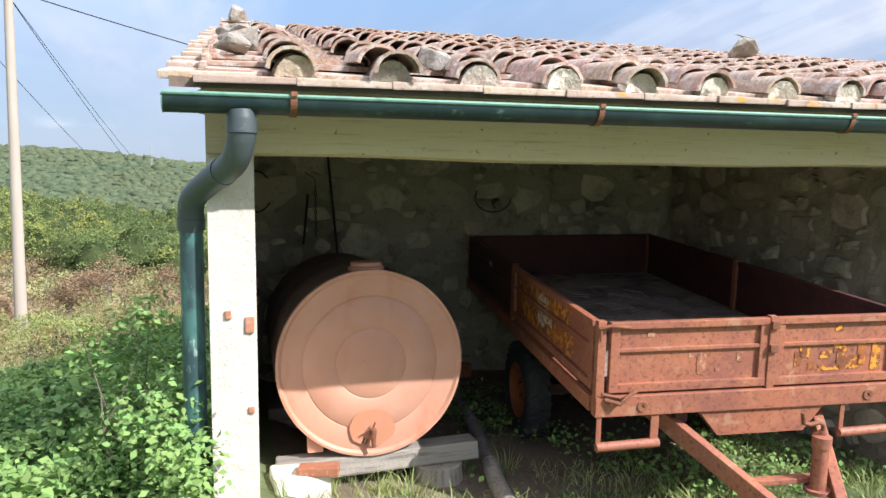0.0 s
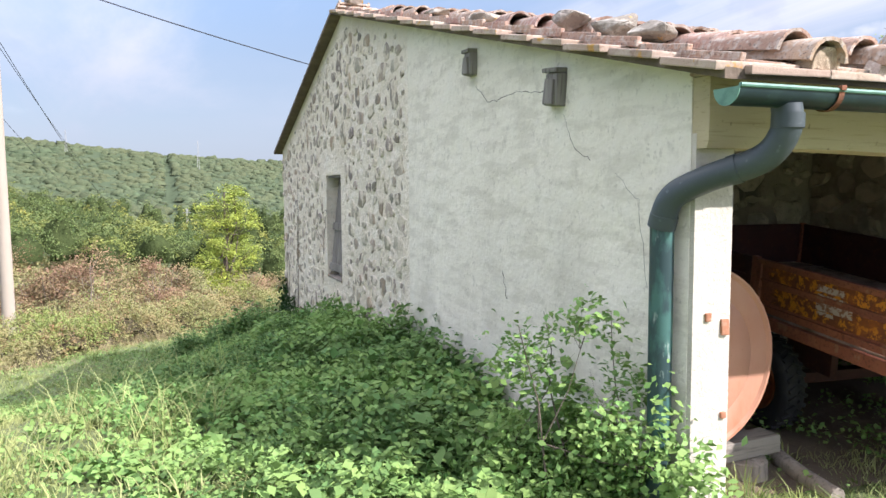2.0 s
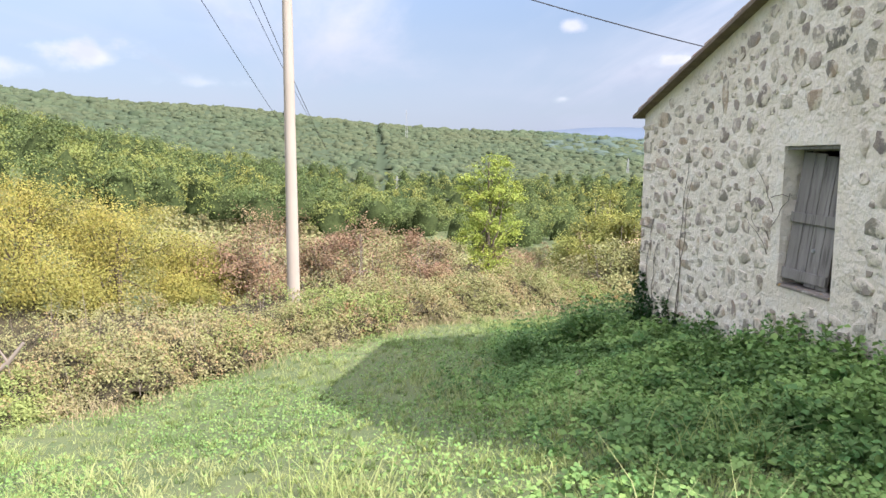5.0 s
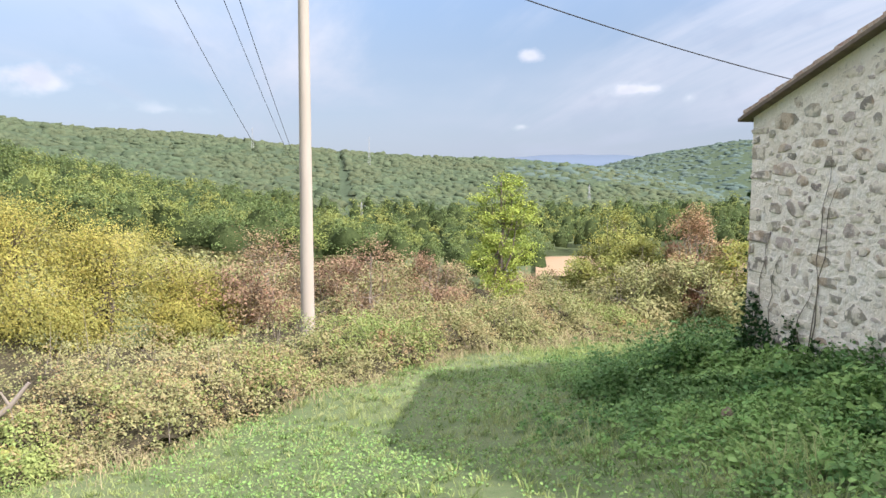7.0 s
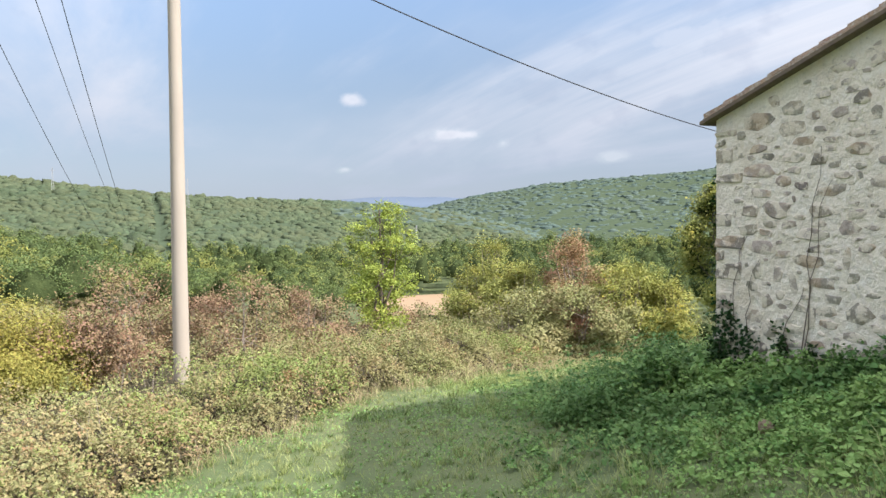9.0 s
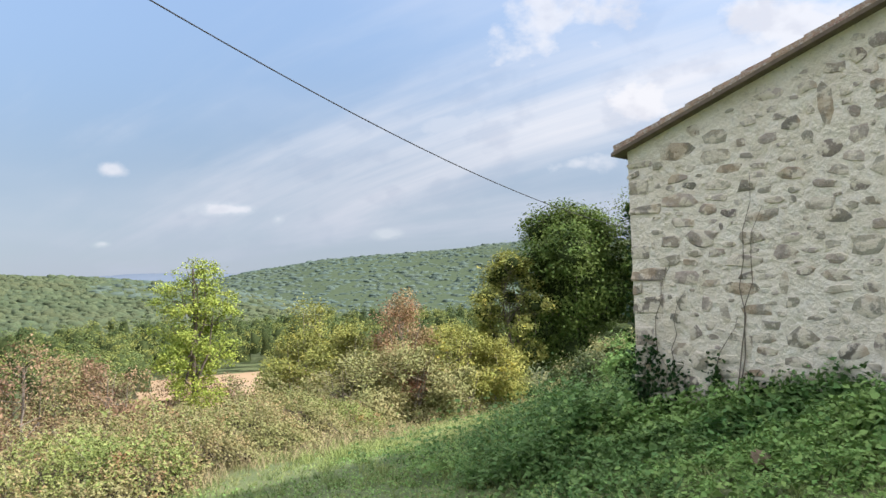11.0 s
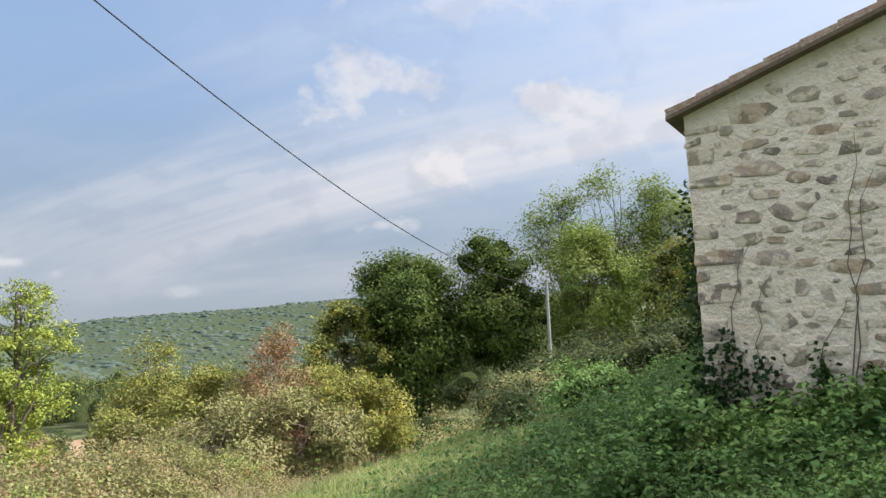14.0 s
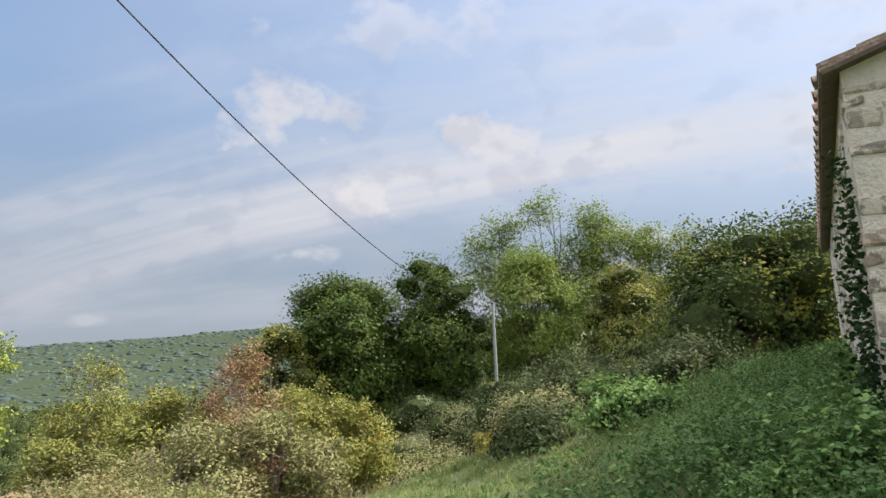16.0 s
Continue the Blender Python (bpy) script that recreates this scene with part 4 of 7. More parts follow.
# ---- gutter and downpipe ----
def build_gutter():
    gy, gz, r = FY - OVER_F - 0.035, 2.045, 0.068
    g = thing("rain_gutter", (-0.29, gy, gz), "dark green half-round rain gutter with faded rim", "gutter")
    n, L = 14, 11.9
    prof = [(-r * math.cos(a), -r * math.sin(a)) for a in (math.pi * k / n for k in range(n + 1))]
    bm = bmesh.new()
    prev = None
    for x in (0, L):
        o = [bm.verts.new((x, y, z)) for y, z in prof]
        i = [bm.verts.new((x, y * 0.95, z * 0.95)) for y, z in prof]
        if prev:
            po, pi = prev
            for k in range(n):
                bm.faces.new((po[k], po[k + 1], o[k + 1], o[k]))
                bm.faces.new((pi[k + 1], pi[k], i[k], i[k + 1]))
            bm.faces.new((po[0], o[0], i[0], pi[0]))
            bm.faces.new((po[n], pi[n], i[n], o[n]))
        prev = (o, i)
    part("trough", bm, M_GREEN_PVC, g, smooth=True)
    bm = bmesh.new()
    tube(bm, [(0, -r, 0.004), (L, -r, 0.004)], 0.009, 8)
    part("rim", bm, M_GREEN_FADED, g, "faded pale green rolled rim", True)
    bm = bmesh.new()
    c = [bm.verts.new((0.004, y * 0.99, z * 0.99)) for y, z in prof]
    d = [bm.verts.new((-0.004, y * 1.02, z * 1.02)) for y, z in prof]
    bm.faces.new(c)
    bm.faces.new(d[::-1])
    for k in range(n):
        bm.faces.new((c[k], c[k + 1], d[k + 1], d[k]))
    bm.faces.new((c[n], c[0], d[0], d[n]))
    part("end_cap", bm, M_GREEN_FADED, g, "faded green end cap")
    for x in (0.52, 1.95, 3.42, 4.9, 6.4, 7.9):
        bm = bmesh.new()
        for k in range(n):
            (y0, z0), (y1, z1) = prof[k], prof[k + 1]
            vs = [bm.verts.new((x + dx, y * 1.05, z * 1.05)) for y, z in ((y0, z0), (y1, z1)) for dx in (-0.014, 0.014)]
            ws = [bm.verts.new((x + dx, y * 1.10, z * 1.10)) for y, z in ((y0, z0), (y1, z1)) for dx in (-0.014, 0.014)]
            for q in ((0, 1, 3, 2),):
                bm.faces.new([ws[j] for j in q])
            bm.faces.new((vs[0], ws[0], ws[2], vs[2]))
            bm.faces.new((vs[1], vs[3], ws[3], ws[1]))
        box(bm, (x, -r - 0.004, 0.012), (0.028, 0.026, 0.02), bevel=0.003)
        part("bracket", bm, M_RUST, g, "rusty iron strap")
    p = thing("downpipe", (-0.222, 3.62, -0.25), "weathered green downpipe with a grey swan-neck", "drainpipe")

    def arc(pts, n=8):
        pts = [Vector(q) for q in pts]
        out = []
        for i in range(len(pts) - 1):
            p0, p1, p2, p3 = pts[max(i - 1, 0)], pts[i], pts[i + 1], pts[min(i + 2, len(pts) - 1)]
            for k in range(n):
                t = k / n
                out.append(0.5 * ((2 * p1) + (p2 - p0) * t + (2 * p0 - 5 * p1 + 4 * p2 - p3) * t * t + (3 * p1 - p0 - 3 * p2 + p3) * t ** 3))
        return out + [pts[-1]]
    bm = bmesh.new()
    base = Vector((-0.222, 3.62, -0.25))
    neck = arc([Vector(q) - base for q in ((0.015, gy, 1.99), (0.015, gy, 1.89), (-0.02, gy + 0.08, 1.78), (-0.13, gy + 0.28, 1.70), (-0.21, 3.57, 1.62), (-0.222, 3.62, 1.50))], 6)
    tube(bm, neck, 0.060, 18)
    part("swan_neck", bm, M_PIPE_GREY, p, "smooth grey plastic swan-neck", True)
    for at, d in ((neck[4], 0.03), (neck[-2], 0.03), (neck[15], 0.02)):
        i = neck.index(at)
        bm = bmesh.new()
        ax = (neck[min(i + 1, len(neck) - 1)] - neck[i - 1]).normalized()
        tube(bm, [at - ax * d, at + ax * d], 0.064, 18)
        part("collar", bm, M_PIPE_GREY, p, smooth=True)
    bm = bmesh.new()
    tube(bm, [(0, 0, -0.2), (0, 0, 0.3), (0, 0, 1.1), (0, 0, 1.76)], 0.054, 18)
    part("pipe", bm, M_PIPE_GREEN, p, "peeling blue-green painted pipe", True)


build_gutter()


# ---- shed: tank on its timbers ----
M_TANK = material("tank_red_oxide", (0.49, 0.245, 0.16), 0.55, spots=((2.0, 0.42, 0.66, (0.55, 0.305, 0.215), 0.8), (5, 0.55, 0.7, (0.42, 0.16, 0.08), 0.5, (1, 1, 0.4)), (60, 0.68, 0.72, (0.2, 0.08, 0.05), 0.7)), bump=((3, 0.12, 0.02),))
# Tank body, much darker than the end plate.
M_TANK_TOP = material("dark_tank_side", (0.11, 0.075, 0.06), 0.85, spots=((4, 0.45, 0.65, (0.20, 0.10, 0.065), 0.6), (18, 0.5, 0.7, (0.05, 0.042, 0.036), 0.8)), bump=((30, 0.5, 0.006),))
M_TANK_STAIN = material("wet_rust_stain", (0.47, 0.22, 0.135), 0.45, spots=((7, 0.45, 0.65, (0.48, 0.20, 0.10), 0.7),))
M_OLDWOOD = material("old_grey_timber", (0.26, 0.235, 0.20), 0.9, spots=((5, 0.42, 0.66, (0.34, 0.31, 0.265), 0.8, (0.15, 1, 1)), (35, 0.5, 0.68, (0.12, 0.105, 0.09), 0.8, (0.08, 1, 1))), bump=((45, 0.5, 0.008), (9, 0.4, 0.02)))
M_LOG = material("split_log", (0.30, 0.265, 0.225), 0.9, spots=((6, 0.42, 0.66, (0.38, 0.34, 0.29), 0.8, (1, 1, 0.2)), (40, 0.5, 0.68, (0.14, 0.12, 0.10), 0.8, (1, 1, 0.08))), bump=((50, 0.5, 0.008), (9, 0.5, 0.03)))
M_RUBBER = material("old_tyre_rubber", (0.022, 0.024, 0.028), 0.75, spots=((8, 0.5, 0.7, (0.055, 0.05, 0.045), 0.6),), bump=((40, 0.3, 0.004),))
M_RIM_PAINT = material("orange_rim_paint", (0.30, 0.085, 0.02), 0.7, spots=((9, 0.48, 0.62, (0.14, 0.06, 0.035), 0.8),))
M_TRAILER = material("rusted_trailer_paint", (0.33, 0.118, 0.062), 0.6, 0.0, spots=((2.2, 0.42, 0.64, (0.21, 0.078, 0.055), 0.8), (9, 0.5, 0.66, (0.40, 0.16, 0.08), 0.6), (45, 0.52, 0.68, (0.085, 0.034, 0.026), 0.7), (7, 0.62, 0.66, (0.36, 0.20, 0.12), 0.7)), bump=((60, 0.3, 0.003), (5, 0.15, 0.02)))
# Darker copy of the trailer paint, shade put in for rear and lower parts.
M_TRAILER_DARK = material("shaded_trailer_paint", (0.075, 0.024, 0.022), 0.7, spots=((4, 0.45, 0.65, (0.045, 0.017, 0.018), 0.8), (20, 0.56, 0.7, (0.13, 0.05, 0.03), 0.7)), bump=((50, 0.3, 0.003),))
M_YELLOW = material("peeling_yellow_paint", (0.66, 0.27, 0.025), 0.6, spots=((18, 0.46, 0.5, (0.17, 0.055, 0.028), 0.95), (50, 0.55, 0.62, (0.12, 0.045, 0.03), 0.85), (5, 0.5, 0.7, (0.44, 0.14, 0.02), 0.6)), bump=((40, 0.3, 0.002),))
M_DECAL = material("worn_white_decal", (0.50, 0.44, 0.36), 0.7, spots=((30, 0.5, 0.56, (0.25, 0.10, 0.05), 0.9),))
M_BARE = material("worn_primer", (0.42, 0.215, 0.125), 0.75, spots=((25, 0.46, 0.52, (0.27, 0.10, 0.055), 0.95), (60, 0.55, 0.62, (0.16, 0.06, 0.04), 0.8)))
M_DUST = material("dusty_trailer_floor", (0.36, 0.295, 0.255), 0.95, spots=((4, 0.45, 0.65, (0.10, 0.075, 0.06), 0.8), (30, 0.52, 0.7, (0.20, 0.16, 0.13), 0.6)), bump=((30, 0.5, 0.008),))
M_BRICK = material("old_red_brick", (0.34, 0.13, 0.065), 0.92, spots=((12, 0.45, 0.65, (0.25, 0.10, 0.055), 0.7), (40, 0.56, 0.7, (0.45, 0.36, 0.28), 0.6)), bump=((40, 0.5, 0.006),))
M_IRON = material("black_iron", (0.03, 0.027, 0.025), 0.7, 0.3)


def floor_z(x, y):
    return float(land(x, y))


def build_tank():
    cx, cy, cz, R, L = 0.80, 4.53, 0.575, 0.60, 1.75
    t = thing("oil_tank", (cx, cy, -0.05), "round red-oxide painted metal tank lying on timbers", "tank")
    o = Vector((0, 0, cz + 0.05))
    turn = Matrix.Translation(o) @ pose(0, 0, 0, -90)
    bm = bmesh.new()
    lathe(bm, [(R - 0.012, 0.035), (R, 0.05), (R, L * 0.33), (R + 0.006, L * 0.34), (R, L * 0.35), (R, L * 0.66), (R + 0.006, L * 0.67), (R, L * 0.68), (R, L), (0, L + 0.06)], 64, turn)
    part("body", bm, M_TANK_TOP, t, "dark upper side", True)
    bm = bmesh.new()
    lathe(bm, [(0, -0.012), (0.215, -0.010), (0.228, -0.002), (0.242, -0.008), (0.425, -0.002), (0.438, 0.008), (0.452, 0.002), (R - 0.03, 0.004), (R - 0.012, -0.012), (R + 0.004, -0.012), (R + 0.007, 0.0), (R + 0.004, 0.05), (R - 0.012, 0.05)], 72, turn)
    part("end_plate", bm, M_TANK, t, "pressed round end with concentric grooves", True)
    bm = bmesh.new()
    n = 28
    cv = []
    for k in range(n):
        a = math.tau * k / n
        r = 0.12 * (1 + 0.10 * noise.noise(Vector((math.cos(a) * 2, math.sin(a) * 2, 3))))
        cv.append((r * 1.25 * math.cos(a), 0.42 + r * 1.0 * math.sin(a)))
    vs = []
    for x, d in cv:
        d = min(d, math.sqrt(max(0.0, 0.575 ** 2 - x * x)))
        vs.append(bm.verts.new((x, -0.0145 if math.hypot(x, d) < 0.44 else -0.013, o.z - d)))
    bm.faces.new(vs)
    part("rust_stain", bm, M_TANK_STAIN, t, "darker wet rust stain round the tap")
    bm = bmesh.new()
    lathe(bm, [(0, 0.045), (0.10, 0.045), (0.105, 0.035), (0.105, 0.02), (0.12, 0.012), (0.12, -0.03)], 28, Matrix.Translation(o + Vector((0.0, 0.16, R))))
    part("filler_cap", bm, M_TANK, t, "round red filler cap", True)
    bm = bmesh.new()
    zt = o.z - 0.46
    tube(bm, [(0.0, 0.0, zt), (0.0, -0.07, zt)], 0.016, 10)
    tube(bm, [(0.0, -0.055, zt + 0.012), (0.0, -0.058, zt - 0.075)], [0.018, 0.013], 10)
    lathe(bm, [(0, 0), (0.022, 0), (0.022, 0.03), (0.012, 0.04), (0, 0.042)], 10, Matrix.Translation((0, -0.05, zt + 0.01)))
    tap = part("tap", bm, M_RUST, t, "rusty drain tap", True)
    bm = bmesh.new()
    tube(bm, [(-0.055, -0.05, zt + 0.028), (0.0, -0.05, zt + 0.052), (0.012, -0.05, zt + 0.085)], 0.006, 8)
    part("lever", bm, M_RUST, tap)
    bm = bmesh.new()
    tube(bm, [(-0.05, -0.016, zt - 0.02), (-0.065, -0.02, zt - 0.05), (-0.045, -0.02, zt - 0.06), (-0.035, -0.018, zt - 0.03)], 0.004, 6)
    part("lead_seal", bm, M_IRON, tap)
    for s in (-1,):
        bm = bmesh.new()
        box(bm, (-0.36, 0.06, 0.14), (0.10, 0.06, 0.16), bevel=0.008)
        part("foot", bm, M_TANK, t)
    # timbers and stumps
    for y, lab in ((4.62, "long weathered grey timber under the tank"), (5.85, "weathered grey timber under the rear of the tank")):
        bm = bmesh.new()
        box(bm, (0, 0, 0), (1.34, 0.17, 0.13), bevel=0.014, worn=0.014)
        o2 = part("timber", bm, M_OLDWOOD)
        o2.matrix_basis = pose(0.86, y, -0.085, 0, -1.2 if y < 5 else 0, 1.0)
        tagged(o2, lab, "timber", "timbers under the tank")
    for i, (x, y) in enumerate(((1.26, 4.62), (1.2, 5.85), (0.4, 5.85))):
        g = floor_z(x, y)
        h = -0.155 - g + 0.01
        bm = bmesh.new()
        pr = [(0.175, -0.04), (0.17, h * 0.3), (0.165, h * 0.7), (0.168, h - 0.01), (0.155, h), (0, h)]
        lathe(bm, pr, 22)
        for v in bm.verts:
            if v.co.xy.length > 0.02:
                v.co += Vector((v.co.x, v.co.y, 0)).normalized() * 0.016 * noise.noise(Vector((v.co.x * 14, v.co.y * 14, i * 9)))
        o3 = part("log_stump", bm, M_LOG, smooth=True)
        o3.matrix_basis = pose(x, y, g, 0, 0, 40 * i)
        tagged(o3, "short grey log stump standing on end under the timber", "log", "stumps under the tank")
    g = floor_z(0.3, 4.55)
    bm = bmesh.new()
    box(bm, (0, 0, 0.09), (0.34, 0.26, 0.18), bevel=0.02, worn=0.02)
    o4 = part("stone_block", bm, M_PLASTER)
    o4.matrix_basis = pose(0.33, 4.45, g - 0.02, 0, 0, 8)
    tagged(o4, "pale mortared block under the timber end", "block")
    bm = bmesh.new()
    box(bm, (0, 0, 0), (0.25, 0.12, 0.055), bevel=0.008, worn=0.006)
    o5 = part("brick", bm, M_BRICK)
    o5.matrix_basis = pose(0.44, 4.38, g + 0.17, 0, 0, -12)
    tagged(o5, "broken red brick lying on the pale block", "brick")


build_tank()


# ---- shed: trailer ----
def build_trailer():
    W, L, H = 1.95, 3.5, 0.42
    base = pose(1.94, 3.60, 0.935, 0, 0, -6.1) @ pose(0, 0, 0, 5.4)
    t = thing("farm_trailer", (0, 0, 0), "rusty two-wheeled farm trailer tipped onto its drawbar", "trailer", m=base @ Matrix.Translation((0, 0, -H - 0.12)))
    dz = H + 0.12                       # local z of the rim

    def bxs(name, items, mat, lab="", bevel=0.004, parent=t):
        return part(name, boxes(*items, bevel=bevel), mat, parent, lab)

    def board(name, a, b, mat, inner, side):
        """A pressed-steel side board from a to b (plan points), with rim, mid rib and foot flange."""
        a, b = Vector((*a, 0)), Vector((*b, 0))
        d = (b - a).normalized()
        nrm = Vector((d.y, -d.x, 0)) * side
        ln = (b - a).length
        rot = Matrix.Rotation(math.atan2(d.y, d.x), 4, "Z")
        mid = (a + b) / 2
        bm = bmesh.new()
        def bb(off, z, ww, hh, ll=ln):
            box(bm, mid + nrm * off + Vector((0, 0, z)), (ll, ww, hh), rot, bevel=0.004)
        bb(0.0, 0.12 + H / 2, 0.012, H)
        whole = part(name, bm, mat, t)
        for piece, off, z, ww, hh in (("top_rail", 0.010, dz - 0.02, 0.045, 0.04), ("rib", 0.012, dz - 0.165, 0.022, 0.022), ("foot_flange", 0.013, 0.155, 0.034, 0.05)):
            bm = bmesh.new()
            bb(off, z, ww, hh)
            part(piece, bm, mat, whole)
        for q in (0.03, ln - 0.03):
            bm = bmesh.new()
            box(bm, a + d * q + nrm * 0.012 + Vector((0, 0, 0.12 + H / 2)), (0.055, 0.03, H - 0.02), rot, bevel=0.005)
            part("stile", bm, mat, whole)
        return whole

    front_l = board("front_board", (0.05, 0), (1.03, 0), M_TRAILER, 0, 1)
    front_r = board("front_board", (1.07, 0), (W - 0.05, 0), M_TRAILER, 0, 1)
    side_a = board("side_board", (0, 0.05), (0, 1.78), M_TRAILER, 0, -1)
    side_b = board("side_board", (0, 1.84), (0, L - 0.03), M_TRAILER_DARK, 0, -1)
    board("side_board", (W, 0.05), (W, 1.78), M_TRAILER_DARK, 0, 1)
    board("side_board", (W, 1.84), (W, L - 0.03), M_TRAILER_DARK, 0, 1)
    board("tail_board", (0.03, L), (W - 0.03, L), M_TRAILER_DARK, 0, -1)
    for x, y in ((0, 0), (W, 0), (0, 1.81), (W, 1.81), (0, L), (W, L), (1.05, -0.012)):
        bm = bmesh.new()
        box(bm, (x, y, 0.12 + H / 2 - 0.01), (0.05, 0.05, H + 0.04), bevel=0.005)
        part("post", bm, M_TRAILER, t)
    # latches at the front corner and middle post
    for x, y, z, s in ((1.05, -0.045, dz - 0.04, 0.05), (1.05, -0.045, dz - 0.18, 0.05)):
        bm = bmesh.new()
        box(bm, (x, y, z), (s, 0.022, 0.045), bevel=0.004)
        part("hinge", bm, M_RUST, t)
    bm = bmesh.new()
    tube(bm, [(-0.02, -0.035, dz - 0.03), (0.03, -0.05, dz - 0.012), (0.10, -0.04, dz - 0.02), (0.16, -0.03, dz - 0.03)], 0.011, 8)
    tube(bm, [(-0.012, -0.035, dz - 0.03), (-0.014, -0.04, dz - 0.10)], 0.008, 8)
    part("latch_bar", bm, M_RUST, t, "bent rusty latch bar", True)
    bm = bmesh.new()
    tube(bm, [(0.02, -0.05, 0.10), (0.10, -0.085, 0.085), (0.13, -0.085, 0.12), (0.21, -0.06, 0.155)], 0.013, 8)
    tube(bm, [(0.0, -0.05, 0.135), (0.12, -0.06, 0.11)], 0.01, 8)
    part("latch_handle", bm, M_RUST, t, "rusty toggle handle", True)
    # floor, chassis
    bxs("floor", [((W / 2, L / 2, 0.09), (W - 0.02, L - 0.02, 0.05))], M_DUST, "dusty steel floor")
    bxs("front_sill", [((W / 2, -0.012, 0.055), (W + 0.06, 0.07, 0.12))], M_TRAILER, "heavy rusty front sill", 0.006)
    bxs("side_sill", [((-0.012, L / 2 + 0.03, 0.05), (0.06, L - 0.02, 0.09))], M_TRAILER, "", 0.006)
    bxs("side_sill", [((W + 0.012, L / 2 + 0.03, 0.05), (0.06, L - 0.02, 0.09))], M_TRAILER, "", 0.006)
    for x in (0.55, 1.4):
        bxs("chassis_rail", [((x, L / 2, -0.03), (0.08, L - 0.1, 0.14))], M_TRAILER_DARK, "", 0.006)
    for x in (0.25, 1.7):
        bm = bmesh.new()
        lathe(bm, [(0.012, 0.006), (0.03, 0.008), (0.034, 0.0), (0.036, -0.004)], 16, pose(x, -0.047, 0.05, 90))
        part("bolt_boss", bm, M_RUST, t, "", True)
    # hanging step bars
    for x in (0.0, 1.55):
        step = bxs("step_bar", [((x, -0.03, -0.10), (0.03, 0.012, 0.22))], M_TRAILER, "hanging bumper bracket")
        bxs("hanger", [((x + 0.34, -0.03, -0.10), (0.05, 0.012, 0.22))], M_TRAILER, parent=step)
        bm = bmesh.new()
        tube(bm, [(x - 0.01, -0.03, -0.19), (x + 0.37, -0.03, -0.18)], 0.028, 14)
        part("tube", bm, M_TRAILER, step, smooth=True)
    # drawbar
    bm = bmesh.new()
    prism(bm, [(0.62, -0.01), (1.42, -0.01), (1.30, -0.16), (0.74, -0.16)], "y", -0.03, 0.03)
    part("drawbar_plate", bm, M_TRAILER, t)
    apex = Vector((0.98, -0.95, -0.52))
    for x in (0.42, 1.54):
        a = Vector((x, 0.25, -0.06))
        d = apex - a
        rot = d.to_track_quat("X", "Z").to_matrix().to_4x4()
        bm = bmesh.new()
        box(bm, (a + apex) / 2, (d.length, 0.06, 0.11), rot, bevel=0.006)
        part("drawbar_arm", bm, M_TRAILER, t)
    a, b = Vector((0.78, -0.34, -0.27)), Vector((1.18, -0.34, -0.27))
    bxs("cross_brace", [((0.98, -0.36, -0.29), (0.42, 0.06, 0.03))], M_TRAILER)
    bm = bmesh.new()
    box(bm, (0.98, -0.98, -0.53), (0.12, 0.22, 0.05), pose(0, 0, 0, 24), bevel=0.01)
    lathe(bm, [(0.03, -0.02), (0.075, -0.02), (0.075, 0.02), (0.03, 0.02), (0.03, -0.02)], 18, pose(0.98, -1.10, -0.58, 24))
    part("hitch_eye", bm, M_RUST, t)
    bm = bmesh.new()
    jx, jy = 1.12, -0.42
    lathe(bm, [(0.0, -0.32), (0.07, -0.32), (0.07, -0.30), (0.042, -0.30), (0.042, -0.06), (0.05, -0.06), (0.05, 0.0), (0.02, 0.01), (0.02, 0.03), (0, 0.03)], 18, Matrix.Translation((jx, jy, -0.02)))
    jack = part("jack", bm, M_TRAILER, t, "screw jack on the drawbar", True)
    bm = bmesh.new()
    tube(bm, [(jx, jy, 0.0), (jx, jy, 0.045), (jx - 0.03, jy, 0.06), (jx - 0.08, jy, 0.05), (jx - 0.12, jy, 0.06), (jx - 0.13, jy, 0.12)], 0.013, 10)
    part("crank", bm, M_RUST, jack, "bent crank handle", True)
    # axle and wheels
    ay, az, R = 1.72, -0.475, 0.38
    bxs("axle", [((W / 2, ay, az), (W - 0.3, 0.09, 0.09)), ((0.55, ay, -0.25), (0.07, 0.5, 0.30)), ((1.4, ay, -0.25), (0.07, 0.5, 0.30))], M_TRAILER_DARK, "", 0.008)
    for cx, s in ((0.10, -1), (W - 0.10, 1)):
        m = Matrix.Translation((cx, ay, az)) @ pose(0, 0, 0, 0, 90 * s)
        bm = bmesh.new()
        lathe(bm, [(0.215, -0.07), (0.26, -0.095), (0.33, -0.10), (0.362, -0.085), (R, -0.06), (R, 0.06), (0.362, 0.085), (0.33, 0.10), (0.26, 0.095), (0.215, 0.07), (0.215, -0.07)], 48, m)
        wheel = part("wheel", bm, M_RUBBER, t, "black rubber tyre with lugs", True)
        bm = bmesh.new()
        for k in range(30):
            ang = k * math.tau / 30
            for e in (-1, 1):
                q = m @ Matrix.Rotation(ang + e * 0.05, 4, "Z") @ Matrix.Translation((R + 0.004, 0, e * 0.045))
                box(bm, (0, 0, 0), (0.02, 0.034, 0.08), q @ Matrix.Rotation(e * 0.5, 4, "X"), bevel=0.003)
        tagged(part("tread", bm, M_RUBBER, wheel), kind="stuff")
        bm = bmesh.new()
        lathe(bm, [(0.0, 0.05), (0.05, 0.05), (0.055, 0.02), (0.12, 0.015), (0.16, 0.03), (0.19, 0.06), (0.205, 0.085), (0.222, 0.088), (0.222, 0.07), (0.2, -0.06)], 36, m)
        rim = part("rim", bm, M_RIM_PAINT, wheel, "rusty orange painted rim", True)
